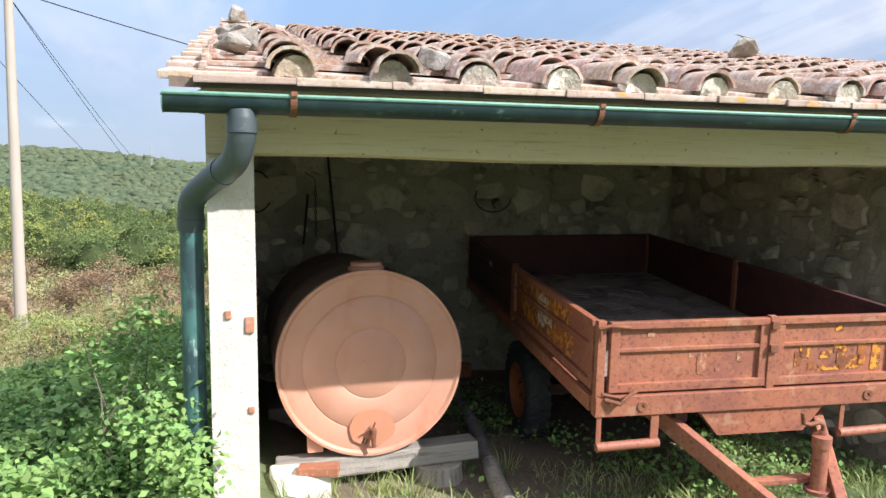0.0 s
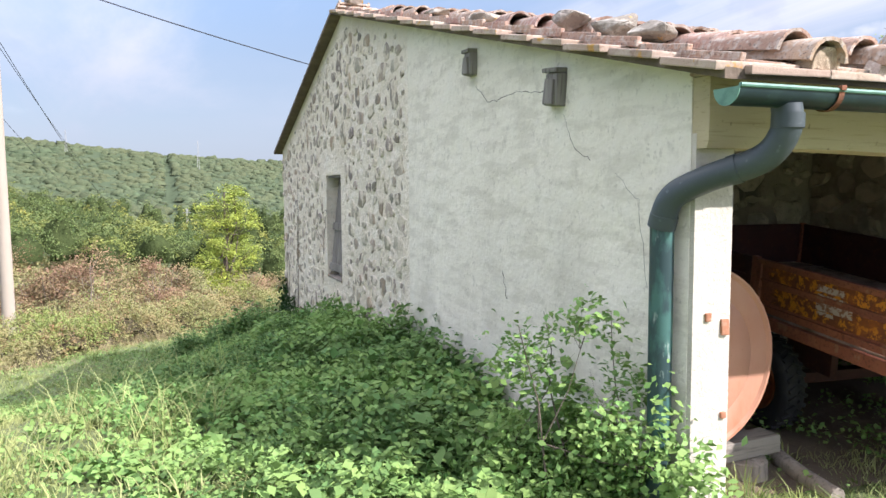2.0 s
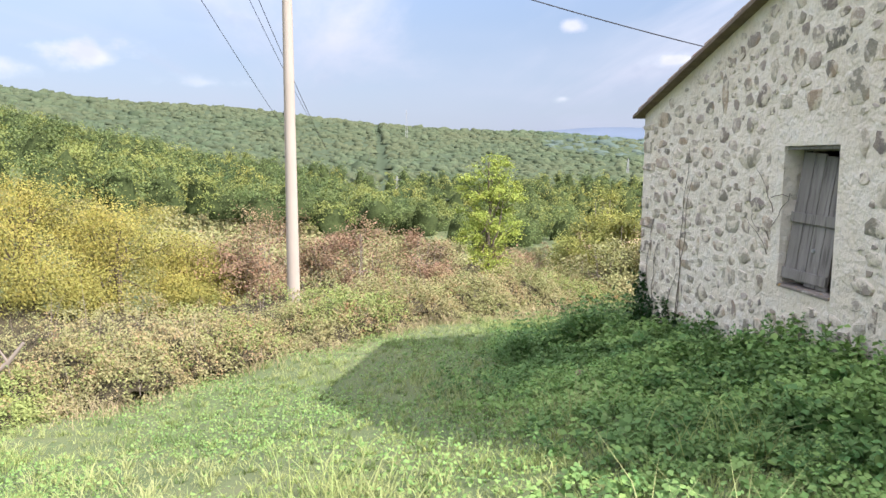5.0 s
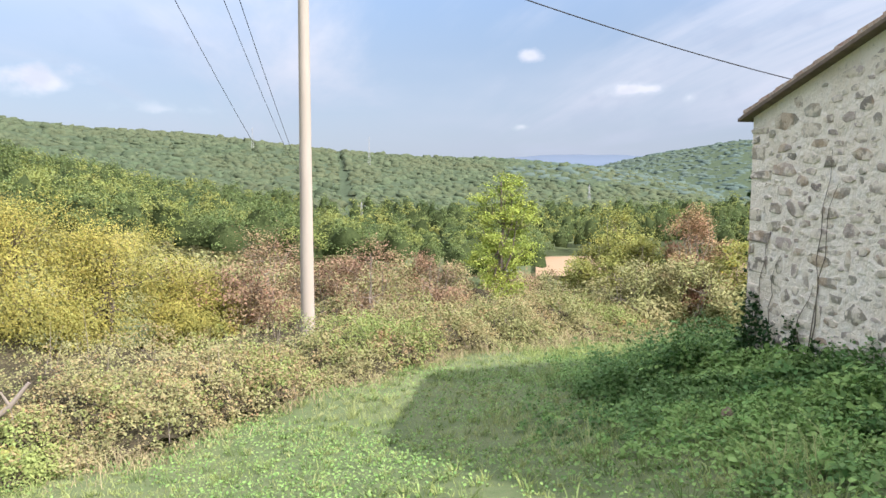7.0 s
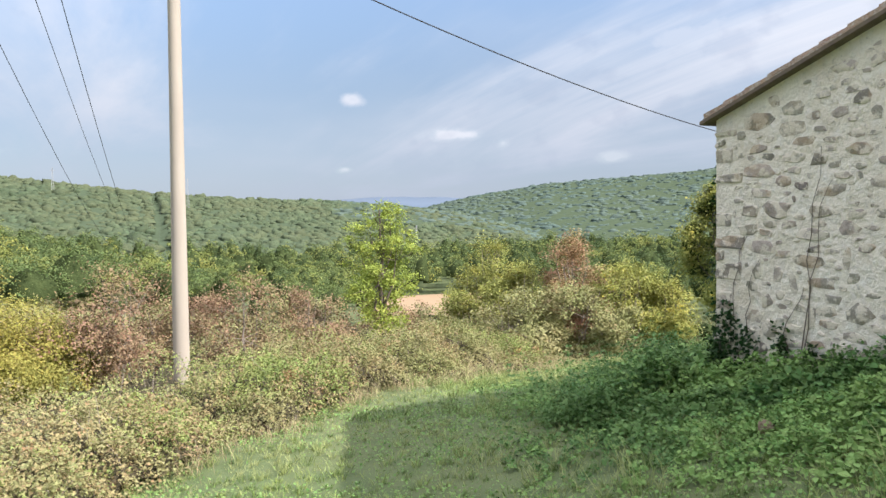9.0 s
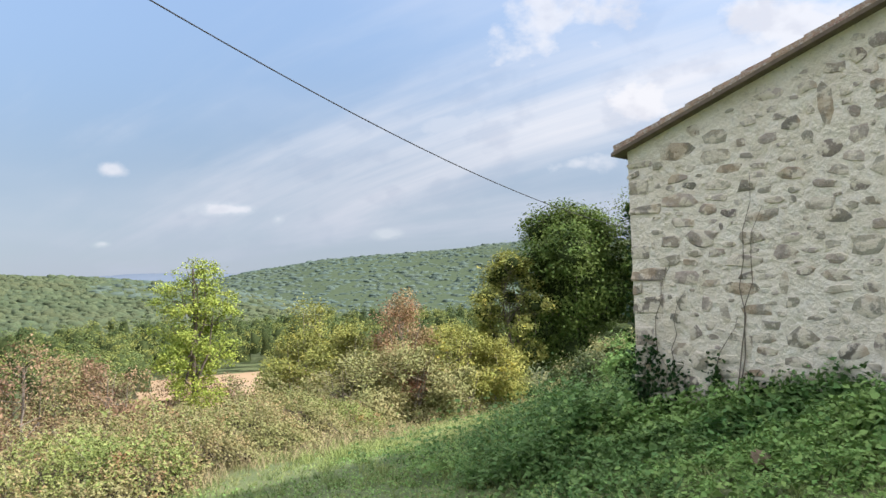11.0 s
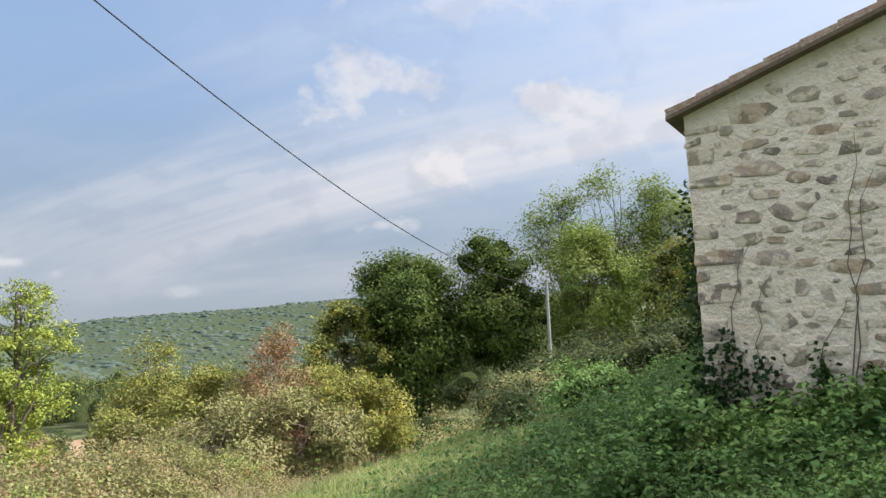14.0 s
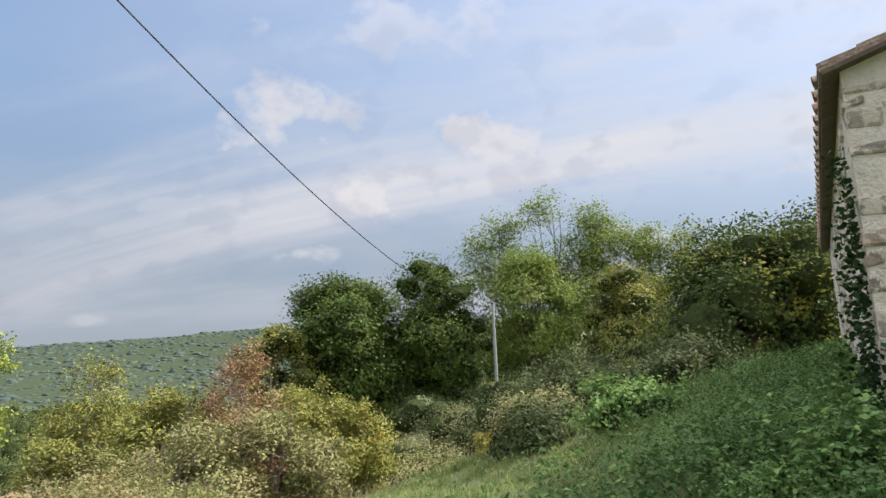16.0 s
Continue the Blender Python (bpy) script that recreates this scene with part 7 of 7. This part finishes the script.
        tree("yellow_sapling", x, y, 0.9, bl, 420, 0.09, L_ACACIA if i else L_GOLD, "small bright yellow-green sapling on the path", "sapling", M_TWIG, 0.012, 0, 230 + i, 12, 0.3, 0.3, stems=3, group="saplings")


# The yellow accent paints sunlight on the ivy into its leaf colour.
L_IVYMIX = leaf_material("ivy_thicket_leaf", (0.062, 0.098, 0.028), (0.12, 0.165, 0.04), (0.40, 0.39, 0.07), 0.80, 0.5, 0.6, 0.2)


def in_clearing(r, az):
    return ((r > 150) & (r < 232) & (az > 16.5) & (az < 33)) | ((r > 228) & (r < 335) & (az > -2.4) & (az < 1.8)) | ((r > 345) & (r < 420) & (az > 26) & (az < 31.5))


def in_cut(x, r):
    """The lane of a power line up the far ridge."""
    return (np.abs(x - 4.6) < 4.2) & (r > 330) & (r < 655)


def spread_out(x, y, gap):
    """Keep points at least a gap apart, the first come first."""
    kept, cells = [], {}
    for i in range(len(x)):
        c = (int(x[i] // gap[i]), int(y[i] // gap[i]))
        near = [j for a in (-1, 0, 1) for b in (-1, 0, 1) for j in cells.get((c[0] + a, c[1] + b), ())]
        if all((x[i] - x[j]) ** 2 + (y[i] - y[j]) ** 2 > gap[i] ** 2 for j in near):
            kept.append(i)
            cells.setdefault(c, []).append(i)
    return np.array(kept)


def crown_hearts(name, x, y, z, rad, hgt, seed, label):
    """Dark domes that paint the shade inside many crowns, one each, in one mesh."""
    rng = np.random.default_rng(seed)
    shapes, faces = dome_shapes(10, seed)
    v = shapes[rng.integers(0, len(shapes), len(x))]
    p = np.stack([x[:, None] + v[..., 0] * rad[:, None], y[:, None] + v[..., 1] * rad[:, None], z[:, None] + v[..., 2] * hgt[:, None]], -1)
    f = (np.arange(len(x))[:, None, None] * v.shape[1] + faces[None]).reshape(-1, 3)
    tagged(part(name, mesh_of(name, p.reshape(-1, 3), f), M_CROWN_SHADE), label, "foliage", kind="stuff")


def build_woods():
    """Woodland on the valley sides: every crown built of bough clumps, every clump of leaves."""
    rng = np.random.default_rng(51)
    n = 9000
    r = np.sqrt(rng.uniform(52 ** 2, 345 ** 2, n))
    az = rng.uniform(-42, 64, n)
    x, y = -5 + r * np.sin(np.radians(az)), 8 + r * np.cos(np.radians(az))
    start = np.interp(az, (-42, -16, -10, -4, 3, 8, 16, 17, 25, 30, 36, 64), (72, 92, 100, 105, 110, 120, 130, 226, 226, 226, 110, 80))
    ok = (r > start) & ~in_clearing(r, az) & ~in_cut(x, r)
    # single trees along the field edge
    ok |= (r > 140) & (r < 150) & (az > 26) & (az < 31) & (rng.uniform(0, 1, n) < 0.5)
    # the open scrubby hollow
    ok &= ~((az > 4.5) & (az < 9.5) & (r > 150) & (r < 290) & (rng.uniform(0, 1, n) < 0.8))
    ok &= (az < 48) | (r < 150)
    r, az, x, y = r[ok], az[ok], x[ok], y[ok]
    kept = spread_out(x, y, np.full(len(x), 6.4))
    r, az, x, y = r[kept], az[kept], x[kept], y[kept]
    kind = rng.choice(4, len(r), p=(0.44, 0.27, 0.21, 0.08))
    kind = np.where((az < -12) & (r < 130) & (rng.uniform(0, 1, len(r)) < 0.4), 1, kind)
    mats = (L_WOOD, L_WOOD_BRIGHT, L_WOOD_DARK, L_YELLOW)
    rads, hgts = rng.uniform(2.9, 5.0, len(r)), rng.uniform(7.5, 12.0, len(r)) * (1 + 0.35 * smooth01(r, 170, 240))
    crown_hearts("valley_woods_hearts", x, y, land(x, y) + hgts * 0.48, rads * 0.70, hgts * 0.37, 57, "dark domes painting the shade inside the valley wood crowns")
    labels = ("green oak woods on the valley side", "lighter yellow-green trees among the valley woods", "dark green oaks among the valley woods", "trees turning yellow among the valley woods")
    for q in range(4):
        pts, outs, sizes = [], [], []
        for i in np.flatnonzero(kind == q):
            near = np.clip(115 / r[i], 0.40, 1.3)
            clumps, leaves = int(24 * near) + 10, int(30 * near) + 8
            rad, hgt = rads[i], hgts[i]
            d = rng.normal(size=(clumps, 3))
            d /= np.linalg.norm(d, axis=1, keepdims=True)
            d[:, 2] = np.where(d[:, 2] < -0.45, -d[:, 2], d[:, 2])
            c = d * np.array((rad, rad, hgt * 0.42)) * rng.uniform(0.62, 1.05, (clumps, 1)) * rng.uniform(0.8, 1.15, (clumps, 1))
            e = rng.normal(0, 1, (clumps, leaves, 3))
            e /= np.linalg.norm(e, axis=2, keepdims=True)
            e[..., 2] = np.where(e[..., 2] < -0.3, -e[..., 2], e[..., 2])
            puffs = rng.uniform(0.7, 1.35, (clumps, 1, 1)) * (rad / 4) * rng.uniform(0.75, 1.1, (clumps, leaves, 1))
            p = c[:, None, :] + e * puffs
            base = np.array((x[i], y[i], float(land(x[i], y[i])) + hgt * 0.56))
            pts.append((p + base).reshape(-1, 3))
            outs.append((e + 0.5 * d[:, None, :]).reshape(-1, 3))
            sizes.append(rng.uniform(0.7, 1.35, clumps * leaves) * np.clip(0.30 / near ** 0.6, 0.25, 0.52))
        name = ("valley_oak_woods", "valley_light_woods", "valley_dark_woods", "valley_golden_woods")[q]
        tagged(part(name, leaf_mesh(name, np.concatenate(pts), np.concatenate(sizes) * 1.15, 52 + q, 0.9, out=np.concatenate(outs), sides=3), mats[q]), labels[q], "woods", kind="stuff")
    # low scrub between the hedge and the woods
    n = 520
    r2 = np.sqrt(rng.uniform(27 ** 2, 150 ** 2, n))
    a2 = rng.uniform(-24, 34, n)
    ok = ~in_clearing(r2, a2) & ((a2 < 10) | (rng.uniform(0, 1, n) < 0.45))
    r2, a2 = r2[ok], a2[ok]
    n = len(r2)
    sx, sy = -5 + r2 * np.sin(np.radians(a2)), 8 + r2 * np.cos(np.radians(a2))
    per2 = 170
    q = rng.normal(0, 0.5, (n, per2, 3))
    q /= np.maximum(1, np.linalg.norm(q, axis=2, keepdims=True))
    sr, sh = rng.uniform(1.2, 2.4, n), rng.uniform(1.2, 2.4, n) * (1 + 0.35 * smooth01(r2, 60, 120))
    ps = np.stack([sx[:, None] + q[..., 0] * sr[:, None], sy[:, None] + q[..., 1] * sr[:, None], land(sx, sy)[:, None] + sh[:, None] * (0.55 + 0.5 * q[..., 2])], -1)
    ss = np.repeat(np.clip(r2 / 170, 0.13, 0.5), per2) * rng.uniform(0.7, 1.3, n * per2)
    tagged(part("valley_scrub", leaf_mesh("valley_scrub", ps.reshape(-1, 3), ss * 1.2, 56, 0.8, out=q.reshape(-1, 3), sides=3), L_BRAMBLE), "russet and olive scrub on the slope below the hedge", "scrub", kind="stuff")


def dome_shapes(count, seed):
    """Lumpy crown domes of unit radius: three rings of six and a tip."""
    rnd = random.Random(seed)
    out = []
    for s in range(count):
        o = Vector((rnd.random() * 40, rnd.random() * 40, rnd.random() * 40))
        v = []
        for j, e in enumerate((-15, 22, 56)):
            for k in range(6):
                a, b = (k + 0.5 * (j % 2)) * math.tau / 6, radians(e)
                d = Vector((math.cos(a) * math.cos(b), math.sin(a) * math.cos(b), math.sin(b)))
                v.append(d * (0.95 + 0.75 * noise.noise(d * 2.3 + o)))
        v.append(Vector((rnd.uniform(-0.15, 0.15), rnd.uniform(-0.15, 0.15), rnd.uniform(0.85, 1.1))))
        out.append(v)
    f = []
    for j in range(2):
        for k in range(6):
            a, b, c, d = j * 6 + k, j * 6 + (k + 1) % 6, j * 6 + 6 + k, j * 6 + 6 + (k + 1) % 6
            f += [(a, b, c), (b, d, c)] if j % 2 == 0 else [(a, b, d), (a, d, c)]
    f += [(12 + k, 12 + (k + 1) % 6, 18) for k in range(6)]
    return np.array(out), np.array(f)


def build_far_forest():
    """The closed canopy of the far ridges: a crown to every tree, over a dark sheet of painted shade."""
    rng = np.random.default_rng(61)
    shapes, faces = dome_shapes(14, 3)
    for name, r0, r1, a0, a1, gap, n, mat, label in (("far_forest", 318, 690, -40, 50, 3.7, 26000, M_CANOPY, "closed green oak forest covering the far ridge"),
                                                     ("farther_forest", 520, 1240, 14, 54, 5.4, 15000, M_CANOPY_FAR, "green forest on the farther hill, blued by painted haze")):
        r, az = np.sqrt(rng.uniform(r0 ** 2, r1 ** 2, n)), rng.uniform(a0, a1, n)
        x, y = -5 + r * np.sin(np.radians(az)), 8 + r * np.cos(np.radians(az))
        ok = ~in_clearing(r, az) & ~in_cut(x, r)
        ok &= ~((az > -8.5) & (az < -3.2) & (r > 628) & (rng.uniform(0, 1, n) < 0.9)) if name == "far_forest" else True
        r, x, y = r[ok], x[ok], y[ok]
        kept = spread_out(x, y, np.full(len(x), gap * 0.6))
        x, y = x[kept], y[kept]
        m = len(x)
        rad = gap * np.clip(rng.lognormal(-0.30, 0.32, m), 0.35, 1.35)
        a = rng.uniform(0, math.tau, m)
        v = shapes[rng.integers(0, len(shapes), m)]
        c, s_ = np.cos(a)[:, None], np.sin(a)[:, None]
        tall = rng.uniform(0.42, 0.78, m) if name == "far_forest" else rng.uniform(0.30, 0.55, m)
        p = np.stack([x[:, None] + (v[..., 0] * c - v[..., 1] * s_) * rad[:, None], y[:, None] + (v[..., 0] * s_ + v[..., 1] * c) * rad[:, None],
                      land(x, y)[:, None] + (2.6 + rng.uniform(-0.7, 0.9, m))[:, None] + v[..., 2] * (rad * tall)[:, None]], -1)
        f = (np.arange(m)[:, None, None] * v.shape[1] + faces[None]).reshape(-1, 3)
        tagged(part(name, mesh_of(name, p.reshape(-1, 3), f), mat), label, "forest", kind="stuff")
        rr, aa = np.meshgrid(np.geomspace(r0, r1 * 1.02, 70), np.linspace(a0, a1, 160), indexing="ij")
        gx, gy = -5 + rr * np.sin(np.radians(aa)), 8 + rr * np.cos(np.radians(aa))
        # in the lane the sheet lies just above ground, as its tree shade
        lift = np.where(in_clearing(rr, aa), -1.0, np.where(in_cut(gx, rr), 0.9, 3.5 if name == "far_forest" else 4.4))
        g = np.stack([gx, gy, land(gx, gy) + lift], -1).reshape(-1, 3)
        i, j = np.meshgrid(np.arange(69), np.arange(159), indexing="ij")
        k = (i * 160 + j).ravel()
        tagged(part("forest_shade_sheet", mesh_of("forest_shade_sheet", g, np.stack([k, k + 1, k + 161, k + 160], -1), True), M_FOREST_SHADE), "dark sheet painting the shade below the far trees and in the lane", "undergrowth", kind="stuff")


M_CANOPY = material("far_oak_canopy", (0.080, 0.106, 0.060), 1.0, spec=0.05, island=0.24, spots=((0.010, 0.42, 0.62, (0.102, 0.112, 0.060), 0.7), (0.5, 0.48, 0.62, (0.060, 0.084, 0.052), 0.6), (1.4, 0.52, 0.66, (0.110, 0.125, 0.07), 0.5)), bump=((0.9, 0.8, 0.6),))
# Oak canopy with the blue of distance haze mixed into its colour.
M_CANOPY_FAR = material("haze_tinted_oak_canopy", (0.086, 0.122, 0.104), 1.0, spec=0.05, island=0.12, spots=((0.008, 0.42, 0.62, (0.104, 0.132, 0.104), 0.7), (0.4, 0.48, 0.62, (0.072, 0.104, 0.092), 0.5)), bump=((0.7, 0.6, 0.6),))
# Dark tone standing in for the shade among the far trees.
M_FOREST_SHADE = material("forest_gap_shade", (0.072, 0.096, 0.058), 1.0, spec=0.02, spots=((0.2, 0.45, 0.65, (0.055, 0.075, 0.045), 0.7),))


def field_patch(name, r0, r1, a0, a1, mat, label, lift):
    nr, na = 40, 44
    rr, aa = np.meshgrid(np.linspace(r0, r1, nr), np.linspace(a0, a1, na), indexing="ij")
    x, y = -5 + rr * np.sin(np.radians(aa)), 8 + rr * np.cos(np.radians(aa))
    v = np.stack([x, y, land(x, y) + lift], -1).reshape(-1, 3)
    i, j = np.meshgrid(np.arange(nr - 1), np.arange(na - 1), indexing="ij")
    k = (i * na + j).ravel()
    me = mesh_of(name, v, np.stack([k, k + na, k + na + 1, k + 1], -1), True)
    tagged(part(name, me, mat), label, "field", kind="structure")


M_STUBBLE = material("dry_stubble_field", (0.33, 0.22, 0.125), 0.95, spots=((0.05, 0.45, 0.65, (0.30, 0.225, 0.125), 0.7), (0.4, 0.5, 0.7, (0.38, 0.28, 0.17), 0.5)))
M_MEADOW = material("far_green_meadow", (0.20, 0.25, 0.09), 0.95, spots=((0.06, 0.45, 0.65, (0.27, 0.28, 0.12), 0.7),))
field_patch("field", 150, 232, 16.5, 33, M_STUBBLE, "dry tan stubble field in the valley", 1.1)
field_patch("field", 345, 420, 26, 31.5, M_STUBBLE, "pale stubble field on the slope beyond", 1.8)
field_patch("meadow", 228, 335, -2.4, 1.8, M_MEADOW, "pale green meadow clearing in the valley woods", 1.1)
field_patch("hilltop_field", 625, 690, -8.5, -3.2, M_STUBBLE, "pale bare field on the crest of the far ridge", 2.2)


def build_far_hills():
    """Ridges far off, with the blue of the haze put into their colour."""
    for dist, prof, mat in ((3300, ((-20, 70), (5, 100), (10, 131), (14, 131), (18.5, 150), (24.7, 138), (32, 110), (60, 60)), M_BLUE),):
        a = np.linspace(-25, 70, 90)
        h = np.interp(a, [p[0] for p in prof], [p[1] for p in prof]) + 2 * np.sin(a * 0.9) + 1.5 * np.sin(a * 2.3)
        x, y = dist * np.sin(np.radians(a)), dist * np.cos(np.radians(a))
        rows = [np.stack([x * k, y * k, z], -1) for k, z in ((0.93, h * 0 - 60), (0.965, h * 0.55), (1.0, h), (1.06, h * 0 - 60))]
        v = np.concatenate(rows)
        n = len(a)
        f = [[r * n + i, r * n + i + 1, (r + 1) * n + i + 1, (r + 1) * n + i] for r in range(3) for i in range(n - 1)]
        tagged(part("backdrop_hills", mesh_of("backdrop_hills", v, np.array(f), True), mat), "distant hills on the horizon, blue from painted haze", "hills", kind="structure")


# Aerial haze is painted in here as a blue base colour.
M_BLUE = material("haze_tinted_hill", (0.105, 0.142, 0.195), 1.0, spots=((0.004, 0.45, 0.6, (0.12, 0.155, 0.21), 0.6),))
build_far_hills()


# ---- poles and wires ----
M_CONCRETE = material("spun_concrete", (0.36, 0.315, 0.26), 0.9, spots=((3, 0.45, 0.65, (0.41, 0.36, 0.30), 0.7, (1, 1, 0.2)), (40, 0.55, 0.7, (0.32, 0.28, 0.23), 0.5)), bump=((50, 0.3, 0.004),))
M_WIRE = material("black_cable", (0.012, 0.012, 0.014), 0.6)
M_GALV = material("galvanised_pole", (0.36, 0.37, 0.37), 0.6, 0.3, spots=((6, 0.45, 0.7, (0.28, 0.28, 0.27), 0.6),))


def sagging(a, b, sag, n=40):
    a, b = Vector(a), Vector(b)
    return [a.lerp(b, k / n) - Vector((0, 0, sag * 4 * (k / n) * (1 - k / n))) for k in range(n + 1)]


LINES = ((-14.27, 18.36, -0.39, 20.0, 25.56), (-12.68, 20.02, 0.28, 20.0, 23.26), (-11.05, 18.17, 3.87, 20.0, 27.08))


def build_poles():
    px, py = -6.38, 24.1
    g = float(land(px, py)) - 0.6
    p = thing("utility_pole", (px, py, g), "tall tapered grey concrete utility pole in the hedge", "pole")
    bm = bmesh.new()
    top = 8.5 - g
    tube(bm, [(0, 0, 0), (0, 0, top * 0.5), (0, 0, top)], [0.185, 0.15, 0.12], 24)
    part("shaft", bm, M_CONCRETE, p, smooth=True)
    bm = bmesh.new()
    tube(bm, [(0, 0, top - 0.35), (0, 0, top - 0.30)], 0.135, 20)
    tube(bm, [(0.12, 0, top - 0.32), (0.24, 0, top - 0.30)], 0.015, 8)
    part("clamp", bm, M_GALV, p, "galvanised cable clamp")
    lx, ly = 41.1, 36.2
    lg = float(land(lx, ly))
    q = thing("small_pole", (lx, ly, lg), "slim pale metal pole standing in brambles", "pole")
    bm = bmesh.new()
    ltop = 5.1 - lg
    tube(bm, [(0, 0, 0), (0, 0, ltop)], [0.13, 0.11], 14)
    part("shaft", bm, M_GALV, q, smooth=True)
    bm = bmesh.new()
    tube(bm, [(-0.25, 0.05, ltop - 0.05), (0, 0, ltop - 0.03)], 0.02, 8)
    part("bracket", bm, M_GALV, q)
    bm = bmesh.new()
    tube(bm, sagging((-5.55, 23.77, 7.6), (lx, ly, 5.1), 2.02, 60), 0.017, 6)
    tagged(part("cable", bm, M_WIRE, smooth=True), "black cable sagging from the concrete pole to the small pole", "cable", "overhead cables")
    for x0, z0, x1, z1, sag in LINES:
        bm = bmesh.new()
        dx, dz = (x1 - x0) / 390, (z1 - z0) / 390
        tube(bm, sagging((x0 - 60 * dx, -50, z0 - 60 * dz + sag * 0.7), (x0, 10, z0), 0.0, 8)[:-1] + sagging((x0, 10, z0), (x1, 400, z1), sag, 70), 0.019, 5)
        tagged(part("power_line", bm, M_WIRE, smooth=True), "thin black overhead power line crossing the sky", "cable", "power lines")


def build_far_masts():
    for x, y, h in ((8, 300, 16), (24, 520, 24), (-60, 560, 20), (150, 420, 14)):
        g = float(land(x, y))
        t = thing("lattice_mast", (x, y, g), "thin pale lattice power mast among the far woods", "mast", group="far masts")
        bm = bmesh.new()
        for sx in (-1, 1):
            for sy in (-1, 1):
                tube(bm, [(sx * 0.9, sy * 0.9, 0), (sx * 0.15, sy * 0.15, h)], 0.09, 4)
        for k in range(8):
            z0, z1 = h * k / 8, h * (k + 1) / 8
            w0, w1 = 0.9 - 0.75 * k / 8, 0.9 - 0.75 * (k + 1) / 8
            tube(bm, [(-w0, -w0, z0), (w1, -w1, z1)], 0.05, 4)
            tube(bm, [(w0, -w0, z0), (-w1, -w1, z1)], 0.05, 4)
        part("lattice", bm, M_GALV, t)
        bm = bmesh.new()
        tube(bm, [(-1.8, 0, h * 0.9), (1.8, 0, h * 0.9)], 0.08, 4)
        part("crossarm", bm, M_GALV, t)


build_poles()
build_far_masts()


M_BROWNROCK = material("brown_field_stone", (0.16, 0.118, 0.078), 0.95, spots=((9, 0.45, 0.65, (0.23, 0.175, 0.12), 0.7),), bump=((20, 0.6, 0.02),))


def build_ground_litter():
    me = rock_mesh("field_rock", 55, (0.2, 0.2, 0.2), 0.3)
    me.materials.append(M_BROWNROCK)
    o = new("field_rock", me)
    o.matrix_basis = pose(-1.75, 12.4, float(land(-1.75, 12.4)) + 0.08, 0, 15, 30)
    tagged(o, "brown stone half sunk among the nettles", "rock")
    bm = bmesh.new()
    x, y = -10.4, 16.6
    g = float(land(x, y))
    tube(bm, [(x - 0.35, y, g + 0.45), (x, y + 0.05, g + 0.72), (x + 0.25, y + 0.1, g + 1.05)], [0.045, 0.04, 0.025], 9)
    tube(bm, [(x, y + 0.05, g + 0.72), (x - 0.1, y, g + 0.95)], [0.025, 0.015], 7)
    tagged(part("dead_branch", bm, M_TWIG, smooth=True), "pale broken branch sticking out of the hedge", "branch")


build_ground_litter()
build_corner_shrub()
build_ivy()
build_trees()
build_hedge()
build_nettles()
build_grass()
build_woods()
build_far_forest()
